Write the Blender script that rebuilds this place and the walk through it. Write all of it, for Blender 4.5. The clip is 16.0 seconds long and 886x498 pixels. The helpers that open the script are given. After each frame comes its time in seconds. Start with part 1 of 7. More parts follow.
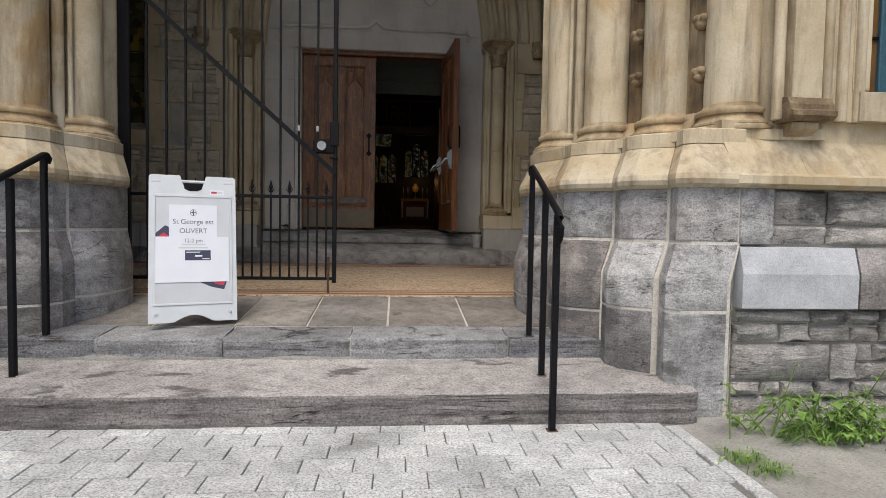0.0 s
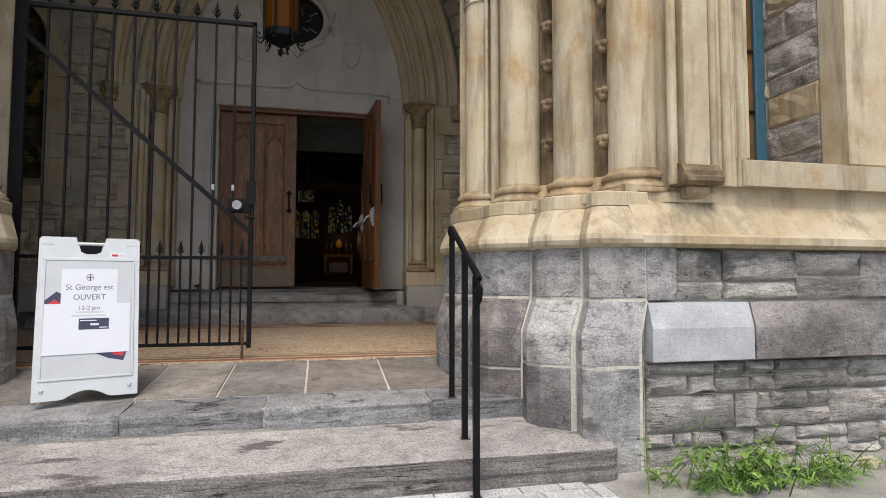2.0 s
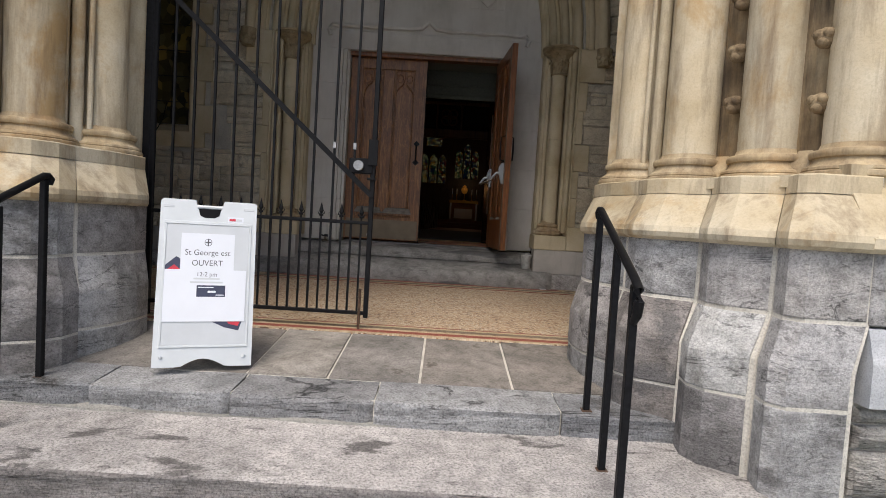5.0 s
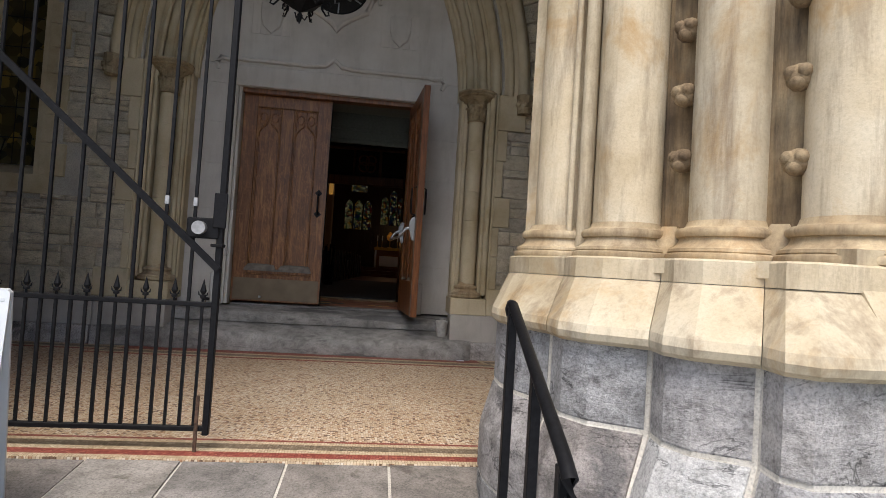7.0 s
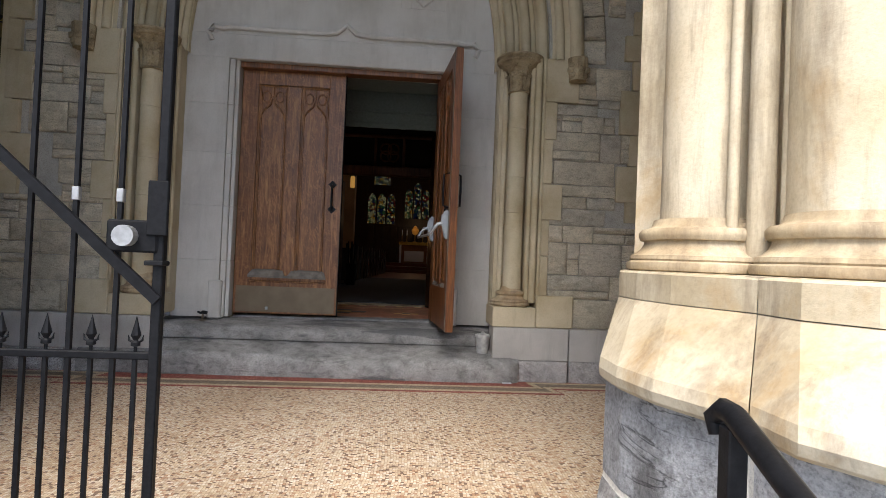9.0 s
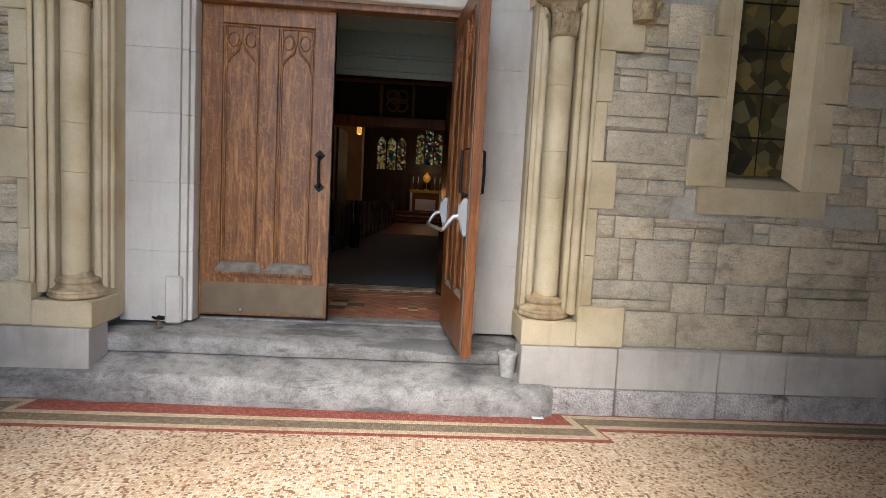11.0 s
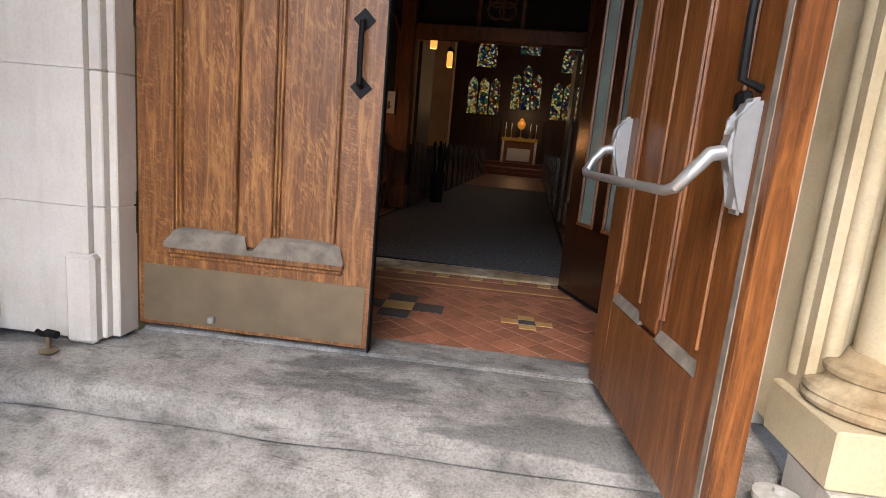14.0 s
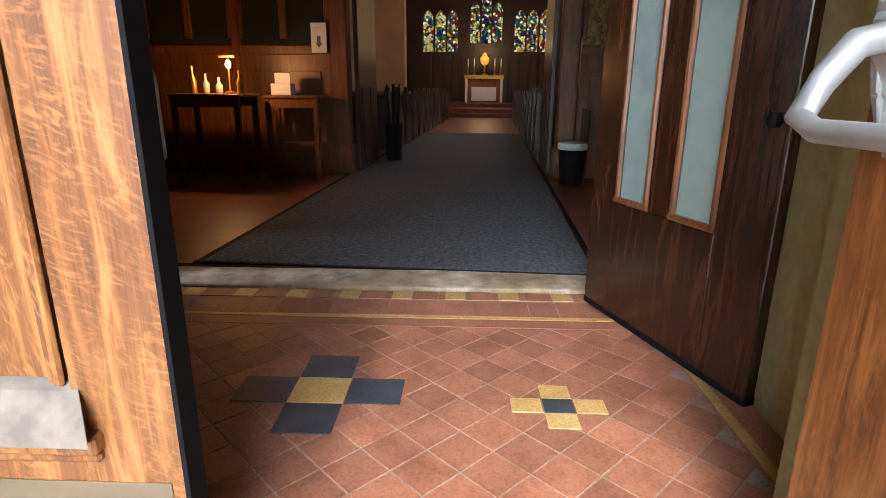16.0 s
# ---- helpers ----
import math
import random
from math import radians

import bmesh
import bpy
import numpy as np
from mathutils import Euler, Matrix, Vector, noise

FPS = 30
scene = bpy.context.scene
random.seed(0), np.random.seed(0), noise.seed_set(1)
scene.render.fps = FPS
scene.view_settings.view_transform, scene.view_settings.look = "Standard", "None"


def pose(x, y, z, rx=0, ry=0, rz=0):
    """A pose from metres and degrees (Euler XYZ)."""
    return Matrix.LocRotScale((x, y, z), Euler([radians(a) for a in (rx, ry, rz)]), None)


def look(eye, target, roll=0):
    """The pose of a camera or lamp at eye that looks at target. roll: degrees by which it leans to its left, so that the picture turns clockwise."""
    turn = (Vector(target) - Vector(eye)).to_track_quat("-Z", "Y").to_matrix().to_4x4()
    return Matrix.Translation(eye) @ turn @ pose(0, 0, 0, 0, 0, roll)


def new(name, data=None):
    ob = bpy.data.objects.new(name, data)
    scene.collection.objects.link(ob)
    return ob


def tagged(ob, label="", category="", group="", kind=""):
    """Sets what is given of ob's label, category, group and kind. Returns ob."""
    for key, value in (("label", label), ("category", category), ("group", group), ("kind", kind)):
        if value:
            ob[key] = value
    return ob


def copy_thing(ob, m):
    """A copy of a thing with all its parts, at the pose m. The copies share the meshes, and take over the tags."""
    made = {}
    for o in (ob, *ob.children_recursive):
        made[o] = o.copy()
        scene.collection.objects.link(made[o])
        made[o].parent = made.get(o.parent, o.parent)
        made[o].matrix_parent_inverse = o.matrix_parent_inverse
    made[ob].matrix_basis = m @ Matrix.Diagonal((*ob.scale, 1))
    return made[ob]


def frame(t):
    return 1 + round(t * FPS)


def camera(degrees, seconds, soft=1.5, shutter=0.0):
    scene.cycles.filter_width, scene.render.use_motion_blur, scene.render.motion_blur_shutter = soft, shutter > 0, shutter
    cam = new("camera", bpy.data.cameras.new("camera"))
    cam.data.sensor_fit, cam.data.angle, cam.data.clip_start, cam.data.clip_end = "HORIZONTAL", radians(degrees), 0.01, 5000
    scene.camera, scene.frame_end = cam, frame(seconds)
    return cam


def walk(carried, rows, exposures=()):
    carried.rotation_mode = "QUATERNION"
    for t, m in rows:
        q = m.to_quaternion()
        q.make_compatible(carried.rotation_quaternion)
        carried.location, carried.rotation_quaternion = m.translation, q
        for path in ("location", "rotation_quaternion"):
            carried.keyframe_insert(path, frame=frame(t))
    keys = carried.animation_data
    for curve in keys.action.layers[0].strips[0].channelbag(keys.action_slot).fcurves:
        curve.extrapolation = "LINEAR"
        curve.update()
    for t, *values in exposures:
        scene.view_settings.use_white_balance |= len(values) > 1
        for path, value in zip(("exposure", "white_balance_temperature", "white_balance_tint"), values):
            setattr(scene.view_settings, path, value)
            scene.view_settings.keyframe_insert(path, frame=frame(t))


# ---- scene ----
cam = camera(77.2, 16.0, soft=0.75)
PATH = [
    (0, (0.413, -10.099, 1.187), (0.579, -8.108, 1.097), 1.0),
    (0.5, (0.434, -10.085, 1.199), (0.622, -8.095, 1.136), 1.5),
    (1, (0.448, -10.078, 1.23), (0.668, -8.091, 1.234), 1.0),
    (1.5, (0.464, -10.054, 1.249), (0.847, -8.094, 1.354), 1.3),
    (2, (0.45, -10.079, 1.232), (0.879, -8.129, 1.34), 0.1),
    (2.5, (0.43, -10.054, 1.208), (0.713, -8.077, 1.312), -0.7),
    (3, (0.454, -10.034, 1.2), (0.72, -8.052, 1.254), -0.8),
    (3.5, (0.416, -9.954, 1.182), (0.655, -7.968, 1.174), 0.2),
    (3.7, (0.397, -9.865, 1.165), (0.594, -7.875, 1.118), 0.9),
    (5.8, (0.6, -9.126, 1.641), (0.571, -7.133, 1.482), 4.0),
    (6, (0.65, -8.993, 1.631), (0.779, -7.008, 1.421), 4.7),
    (6.5, (0.717, -8.682, 1.687), (0.978, -6.705, 1.534), 5.7),
    (7, (0.807, -8.397, 1.739), (1.043, -6.412, 1.81), 3.6),
    (7.5, (0.909, -8.075, 1.889), (0.883, -6.15, 2.432), 1.7),
    (8, (0.83, -7.797, 1.85), (0.794, -5.858, 2.339), 2.2),
    (8.2, (0.764, -7.632, 1.825), (0.773, -5.656, 2.13), 2.4),
    (8.5, (0.737, -7.441, 1.835), (0.798, -5.448, 1.986), 3.6),
    (9, (0.79, -7.062, 1.858), (0.94, -5.068, 1.896), 2.4),
    (9.2, (0.827, -6.942, 1.892), (0.98, -4.949, 1.928), 1.5),
    (11.3, (0.833, -5.338, 2.402), (0.929, -3.35, 2.211), 3.9),
    (11.5, (0.761, -5.15, 2.393), (0.867, -3.161, 2.217), 6.4),
    (12, (0.669, -4.66, 2.376), (0.778, -2.675, 2.161), 5.1),
    (12.5, (0.769, -4.113, 2.262), (0.757, -2.139, 1.944), 2.2),
    (13, (0.724, -3.677, 2.171), (0.635, -1.723, 1.755), 7.8),
    (13.5, (0.618, -3.162, 2.212), (0.656, -1.198, 1.834), 7.2),
    (14, (0.59, -2.689, 2.202), (0.426, -0.731, 1.831), 5.2),
    (14.5, (0.559, -2.23, 2.148), (0.349, -0.292, 1.698), 5.7),
    (15, (0.465, -1.704, 2.21), (0.467, 0.266, 1.865), 4.6),
    (15.5, (0.458, -1.238, 2.203), (0.45, 0.741, 1.916), -1.4),
    (16, (0.525, -0.821, 2.175), (0.466, 1.1, 1.622), 0.4),
]
EXPOSURES = [(0, 0.55, 6650, 10), (3.7, 0.83, 6650, 10), (6.5, 0.72, 6550, 11), (7, 1.05, 6450, 11), (8, 1.72, 6300, 10), (9, 1.78, 6250, 10), (11.5, 3.05, 6500, 10), (12.5, 3.15, 6550, 10), (13.5, 3.15, 6650, 11), (14, 3.4, 6750, 12), (14.5, 3.62, 6850, 12), (15, 4.15, 6950, 12), (15.5, 4.62, 6550, 10), (16, 4.85, 6250, 8)]
walk(cam, [(t, look(eye, aim, roll)) for t, eye, aim, roll in PATH], EXPOSURES)

# ---------------------------------------------------------------- world and large lights
world = bpy.data.worlds.new("overcast")
scene.world = world
world.use_nodes = True
sky = world.node_tree.nodes.new("ShaderNodeTexSky")
sky.sky_type, sky.sun_disc = "NISHITA", False
sky.sun_elevation, sky.sun_rotation = radians(62), radians(200)
sky.air_density, sky.dust_density, sky.ozone_density = 1.0, 3.0, 1.5
background = world.node_tree.nodes["Background"]
background.inputs["Strength"].default_value = 0.13
world.node_tree.links.new(sky.outputs["Color"], background.inputs["Color"])

sun = new("sun", bpy.data.lights.new("sun", "SUN"))
sun.data.energy, sun.data.angle, sun.data.color = 1.5, radians(40), (1.0, 0.95, 0.87)
sun.matrix_world = look((-2.0, -6.2, 11), (0, 0, 0))


def point_lamp(name, at, watts, colour, size):
    lamp = new(name, bpy.data.lights.new(name, "POINT"))
    lamp.data.energy, lamp.data.color, lamp.data.shadow_soft_size = watts, colour, size
    lamp.location = at
    return lamp


# the nave's axis runs slightly askew of the door wall
AXIS = Matrix.Translation((0.15, 2.3, 0)) @ pose(0, 0, 0, 0, 0, -3.3) @ Matrix.Translation((0, -2.3, 0))
point_lamp("table_light", AXIS @ Vector((-2.55, 5.6, 2.45)), 1.3, (1.0, 0.45, 0.16), 0.05)
for lu, lv, lz in ((-2.3, 13.2, 5.0), (-2.35, 16.5, 4.98), (3.0, 13.2, 5.0), (3.0, 18.0, 5.0)):
    point_lamp("lantern_light", AXIS @ Vector((lu, lv, lz - 0.45)), 2, (1.0, 0.56, 0.24), 0.1)
# Added lamp with no fitting, there to brighten the altar's front
point_lamp("altar_fill", AXIS @ Vector((0.0, 26.5, 4.2)), 4, (1.0, 0.62, 0.32), 0.15)
point_lamp("porch_lantern_light", (-0.06, -3.1, 4.7), 3, (1.0, 0.55, 0.15), 0.05)

# ---------------------------------------------------------------- materials


def nodes_of(name):
    m = bpy.data.materials.new(name)
    m.use_nodes = True
    nt = m.node_tree
    return m, nt, nt.nodes["Principled BSDF"]


def tex_noise(nt, vec, scale, detail=5.0, rough=0.6, distort=0.0):
    n = nt.nodes.new("ShaderNodeTexNoise")
    n.inputs["Scale"].default_value = scale
    n.inputs["Detail"].default_value = detail
    n.inputs["Roughness"].default_value = rough
    n.inputs["Distortion"].default_value = distort
    nt.links.new(vec, n.inputs["Vector"])
    return n.outputs["Fac"]


def ramp(nt, fac, stops):
    r = nt.nodes.new("ShaderNodeValToRGB")
    while len(r.color_ramp.elements) < len(stops):
        r.color_ramp.elements.new(0.5)
    for e, (p, c) in zip(r.color_ramp.elements, stops):
        e.position, e.color = p, (*c, 1)
    nt.links.new(fac, r.inputs["Fac"])
    return r.outputs["Color"]


def mixc(nt, a, b, fac, mode="MIX"):
    x = nt.nodes.new("ShaderNodeMix")
    x.data_type, x.blend_type = "RGBA", mode
    for key, value in ((6, a), (7, b), (0, fac)):
        if isinstance(value, (int, float)):
            x.inputs[key].default_value = value
        elif isinstance(value, tuple):
            x.inputs[key].default_value = (*value, 1)
        else:
            nt.links.new(value, x.inputs[key])
    return x.outputs[2]


def position(nt, scale=(1, 1, 1), turn=(0, 0, 0)):
    g = nt.nodes.new("ShaderNodeNewGeometry")
    mp = nt.nodes.new("ShaderNodeMapping")
    mp.inputs["Scale"].default_value = scale
    mp.inputs["Rotation"].default_value = [radians(a) for a in turn]
    nt.links.new(g.outputs["Position"], mp.inputs["Vector"])
    return mp.outputs["Vector"]


def bump(nt, bsdf, height, strength, distance):
    b = nt.nodes.new("ShaderNodeBump")
    b.inputs["Strength"].default_value = strength
    b.inputs["Distance"].default_value = distance
    nt.links.new(height, b.inputs["Height"])
    nt.links.new(b.outputs["Normal"], bsdf.inputs["Normal"])


def stone(name, dark, mid, light, scale=2.5, fine=60.0, rough=0.85, relief=0.01, vary=0.25, stain=None, stain_amount=0.5,
          strata=None, coarse=9.0, pits=0.0, crack=None, grit=0.85, patch=None, stain_from=0.48, blot=None):
    """Stone: blotches, grain, a shade of its own for each piece, stains that run down, fine relief."""
    m, nt, bsdf = nodes_of(name)
    p = position(nt)
    col = ramp(nt, tex_noise(nt, p, scale, 6), [(0.3, dark), (0.5, mid), (0.72, light)])
    grain = ramp(nt, tex_noise(nt, p, fine, 4, 0.7), [(0.28, (0.55 - 0.22 * pits,) * 3), (0.5, (1.0, 1.0, 1.0)), (0.72, (1.22 + 0.25 * pits,) * 3)])
    col = mixc(nt, col, grain, grit, "MULTIPLY")
    if patch:
        where = ramp(nt, tex_noise(nt, position(nt, (1, 1, 0.7)), 1.6, 8, 0.68, 0.5), [(0.52, (0, 0, 0)), (0.66, (0.85, 0.85, 0.85))])
        col = mixc(nt, col, patch, where)
    if blot:
        where = ramp(nt, tex_noise(nt, position(nt, (1, 2.4, 1)), 2.6, 4, 0.55, 0.3), [(0.655, (0, 0, 0)), (0.70, (0.85, 0.85, 0.85))])
        col = mixc(nt, col, blot, where)
    if pits:
        spots = ramp(nt, tex_noise(nt, p, fine * 0.32, 3, 0.55), [(0.30, (0.25, 0.24, 0.23)), (0.42, (1, 1, 1))])
        col = mixc(nt, col, spots, pits, "MULTIPLY")
    if crack:
        line = ramp(nt, tex_noise(nt, position(nt, crack), 1.3, 6, 0.62, 0.5), [(0.484, (1, 1, 1)), (0.5, (0.22, 0.21, 0.2)), (0.512, (1, 1, 1))])
        col = mixc(nt, col, line, 0.65, "MULTIPLY")
    if vary:
        info = nt.nodes.new("ShaderNodeObjectInfo")
        shade = ramp(nt, info.outputs["Random"], [(0.0, (1 - vary, 1 - vary, 1 - vary)), (1.0, (1 + vary, 1 + vary * 0.95, 1 + vary * 0.9))])
        isl = nt.nodes.new("ShaderNodeNewGeometry")
        shade2 = ramp(nt, isl.outputs["Random Per Island"], [(0.0, (1 - vary * 0.6,) * 3), (1.0, (1 + vary * 0.6,) * 3)])
        col = mixc(nt, col, shade, 1.0, "MULTIPLY")
        col = mixc(nt, col, shade2, 1.0, "MULTIPLY")
    if stain:
        s = ramp(nt, tex_noise(nt, position(nt, (3.2, 3.2, 0.45)), 2.0, 7, 0.7, 0.2), [(stain_from, (0, 0, 0)), (stain_from + 0.30, (1, 1, 1))])
        k = nt.nodes.new("ShaderNodeMath")
        k.operation = "MULTIPLY"
        nt.links.new(s, k.inputs[0])
        k.inputs[1].default_value = stain_amount
        col = mixc(nt, col, stain, k.outputs[0])
    nt.links.new(col, bsdf.inputs["Base Color"])
    bsdf.inputs["Roughness"].default_value = rough
    bsdf.inputs["Specular IOR Level"].default_value = 0.3
    h = tex_noise(nt, position(nt, strata) if strata else p, coarse, 8, 0.7)
    bump(nt, bsdf, h, 0.9, relief)
    return m


def ashlar(name, tones, soft=0.3, grain=0.22, relief=0.012, coarse=9.0, strata=(1, 1, 1), cracks=(0.8, 0.8, 5), crack=0.6, blot=None, blot_at=0.62, blot_scale=(1, 1, 1), rough=0.9, wide=0.010):
    """Cut stone: one tone for each piece, soft weathering, a fine grain, thin broken cracks, dark blots with an edge."""
    m, nt, bsdf = nodes_of(name)
    p = position(nt)
    info = nt.nodes.new("ShaderNodeObjectInfo")
    isle = nt.nodes.new("ShaderNodeNewGeometry")
    pick = nt.nodes.new("ShaderNodeMath")
    pick.operation = "ADD"
    nt.links.new(info.outputs["Random"], pick.inputs[0])
    nt.links.new(isle.outputs["Random Per Island"], pick.inputs[1])
    wrap = nt.nodes.new("ShaderNodeMath")
    wrap.operation = "FRACT"
    nt.links.new(pick.outputs[0], wrap.inputs[0])
    col = ramp(nt, wrap.outputs[0], [(i / max(1, len(tones) - 1), c) for i, c in enumerate(tones)])
    col = mixc(nt, col, ramp(nt, tex_noise(nt, p, 1.7, 4, 0.55, 0.4), [(0.3, (1 - soft,) * 3), (0.5, (1, 1, 1)), (0.7, (1 + soft * 0.6,) * 3)]), 1.0, "MULTIPLY")
    col = mixc(nt, col, ramp(nt, tex_noise(nt, position(nt, tuple(1 + 0.25 * (k - 1) for k in strata)), 9, 7, 0.66, 0.3), [(0.33, (1 - soft * 0.9, 1 - soft * 0.9, 1 - soft * 0.92)), (0.52, (1, 1, 1)), (0.7, (1 + soft * 0.45,) * 3)]), 1.0, "MULTIPLY")
    if blot:
        edge = ramp(nt, tex_noise(nt, position(nt, blot_scale), 1.9, 7, 0.6, 0.3), [(blot_at, (0, 0, 0)), (blot_at + 0.05, (0.85, 0.85, 0.85))])
        col = mixc(nt, col, blot, edge)
    col = mixc(nt, col, ramp(nt, tex_noise(nt, p, 75, 5, 0.75), [(0.3, (1 - grain * 1.7,) * 3), (0.5, (1, 1, 1)), (0.7, (1 + grain,) * 3)]), 1.0, "MULTIPLY")
    if crack:
        line = ramp(nt, tex_noise(nt, position(nt, cracks), 1.5, 6, 0.62, 0.6), [(0.5 - wide, (0, 0, 0)), (0.5, (1, 1, 1)), (0.5 + wide, (0, 0, 0))])
        where = ramp(nt, tex_noise(nt, p, 2.3, 2), [(0.50, (0, 0, 0)), (0.58, (1, 1, 1))])
        col = mixc(nt, col, mixc(nt, (1.0, 1.0, 1.0), mixc(nt, (1.0, 1.0, 1.0), (1 - crack,) * 3, line), where), 1.0, "MULTIPLY")
    nt.links.new(col, bsdf.inputs["Base Color"])
    bsdf.inputs["Roughness"].default_value = rough
    bsdf.inputs["Specular IOR Level"].default_value = 0.3
    lump = tex_noise(nt, position(nt, strata), coarse, 9, 0.72)
    bump(nt, bsdf, lump, 1.0, relief)
    return m


def wood(name, dark, mid, light, grain=(14, 14, 1.4), rough=0.45, tiger=0.0, lean=0.0, ripple=20.0):
    m, nt, bsdf = nodes_of(name)
    p = position(nt, grain)
    col = ramp(nt, tex_noise(nt, p, 2.2, 8, 0.65, 1.2), [(0.32, dark), (0.5, mid), (0.68, light)])
    pores = ramp(nt, tex_noise(nt, position(nt, (160, 160, 6)), 1.0, 3), [(0.35, (0.7, 0.65, 0.6)), (0.6, (1.05, 1.05, 1.05))])
    col = mixc(nt, col, pores, 0.7, "MULTIPLY")
    if tiger:
        lean_map = nt.nodes.new("ShaderNodeMapping")
        lean_map.inputs["Scale"].default_value = (ripple * 2.4, ripple * 2.4, ripple * 0.75)
        nt.links.new(position(nt, (1, 1, 1), (0, lean, 0)), lean_map.inputs["Vector"])
        strands = ramp(nt, tex_noise(nt, lean_map.outputs["Vector"], 1.0, 4, 0.55, 2.2), [(0.49, (0, 0, 0)), (0.66, (1, 1, 1))])
        broken = ramp(nt, tex_noise(nt, position(nt, (1, 1, 0.6)), 9, 4, 0.6), [(0.36, (0, 0, 0)), (0.56, (1, 1, 1))])
        fleck = mixc(nt, strands, broken, 0.85, "MULTIPLY")
        k = nt.nodes.new("ShaderNodeMath")
        k.operation = "MULTIPLY"
        nt.links.new(fleck, k.inputs[0])
        k.inputs[1].default_value = tiger
        col = mixc(nt, col, light, k.outputs[0])
    worn = ramp(nt, tex_noise(nt, position(nt), 1.7, 5), [(0.35, (0.78, 0.76, 0.74)), (0.65, (1.1, 1.1, 1.1))])
    col = mixc(nt, col, worn, 0.8, "MULTIPLY")
    nt.links.new(col, bsdf.inputs["Base Color"])
    bsdf.inputs["Roughness"].default_value = rough
    bump(nt, bsdf, tex_noise(nt, position(nt, (160, 160, 6)), 1.0, 3), 0.25, 0.001)
    return m


def plain(name, colour, rough=0.5, metal=0.0, speck=0.12, scale=25.0, relief=0.0):
    m, nt, bsdf = nodes_of(name)
    p = position(nt)
    a = tuple(c * (1 - speck) for c in colour)
    b = tuple(min(1, c * (1 + speck)) for c in colour)
    nt.links.new(ramp(nt, tex_noise(nt, p, scale, 5), [(0.35, a), (0.65, b)]), bsdf.inputs["Base Color"])
    bsdf.inputs["Roughness"].default_value = rough
    bsdf.inputs["Metallic"].default_value = metal
    if relief:
        bump(nt, bsdf, tex_noise(nt, p, scale * 3, 5), 0.5, relief)
    return m


def glow(name, colour, strength):
    m, nt, bsdf = nodes_of(name)
    bsdf.inputs["Base Color"].default_value = (*colour, 1)
    bsdf.inputs["Emission Color"].default_value = (*colour, 1)
    bsdf.inputs["Emission Strength"].default_value = strength
    return m


M_SAND = stone("sandstone", (0.37, 0.295, 0.18), (0.49, 0.415, 0.29), (0.565, 0.51, 0.395), 1.6, 70, 0.85, 0.006, 0.10, (0.13, 0.088, 0.053), 0.95, grit=0.30, patch=(0.38, 0.245, 0.105), stain_from=0.485)
M_BASE = stone("stained_base_stone", (0.28, 0.20, 0.11), (0.45, 0.355, 0.22), (0.60, 0.51, 0.36), 3.0, 70, 0.88, 0.006, 0.1, (0.13, 0.09, 0.055), 0.85, grit=0.3, patch=(0.36, 0.23, 0.11), stain_from=0.42)
M_SANDIN = stone("porch_sandstone", (0.40, 0.32, 0.19), (0.50, 0.42, 0.275), (0.575, 0.50, 0.35), 1.8, 70, 0.85, 0.005, 0.07, (0.15, 0.11, 0.075), 0.45, grit=0.25, stain_from=0.56)
# Darker than the porch sandstone: shade among the carved leaves is in its colour
M_CARVED_SHADED = stone("shaded_carved_sandstone", (0.20, 0.145, 0.08), (0.34, 0.265, 0.155), (0.47, 0.385, 0.25), 6, 60, 0.9, 0.008, 0.1, (0.10, 0.075, 0.05), 0.6)
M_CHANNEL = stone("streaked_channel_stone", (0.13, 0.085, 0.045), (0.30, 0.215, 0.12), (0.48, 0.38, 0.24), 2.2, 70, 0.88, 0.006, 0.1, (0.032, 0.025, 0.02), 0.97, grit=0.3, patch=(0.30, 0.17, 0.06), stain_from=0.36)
# Darkened beyond weathering: shade in the gaps of carved petals is in the colour
M_BOSS = stone("darkened_weathered_sandstone", (0.07, 0.048, 0.03), (0.17, 0.12, 0.07), (0.31, 0.24, 0.145), 5, 60, 0.9, 0.01, 0.1, (0.06, 0.045, 0.033), 0.6)
M_GREY = ashlar("grey_limestone", [(0.27, 0.27, 0.273), (0.42, 0.415, 0.41), (0.29, 0.262, 0.243), (0.47, 0.465, 0.45), (0.22, 0.215, 0.218), (0.37, 0.34, 0.316)], 0.46, 0.30, 0.025, 11, (1, 1, 1.8), (1, 1, 3.0), 0.7, (0.13, 0.124, 0.122), 0.585, (1, 1, 1.2), wide=0.012)
M_RUBBLE = ashlar("rock_faced_stone", [(0.43, 0.41, 0.38), (0.54, 0.515, 0.48), (0.38, 0.36, 0.335), (0.58, 0.55, 0.51), (0.48, 0.435, 0.395)], 0.42, 0.30, 0.07, 6, (1.1, 1.1, 3.2), (0.8, 0.8, 5), 0.75, (0.13, 0.125, 0.118), 0.61, wide=0.016)
M_WALLIN = ashlar("porch_wall_stone", [(0.50, 0.435, 0.315), (0.60, 0.525, 0.385), (0.53, 0.475, 0.37), (0.63, 0.54, 0.385), (0.47, 0.42, 0.33)], 0.26, 0.2, 0.05, 4.5, (1, 1, 2.0), (0.8, 0.8, 5), 0.5, (0.31, 0.27, 0.21), 0.64)
M_WHITE = stone("pale_limestone", (0.43, 0.40, 0.35), (0.53, 0.50, 0.45), (0.61, 0.585, 0.535), 1.3, 90, 0.8, 0.002, 0.06, (0.30, 0.27, 0.225), 0.4, grit=0.24)
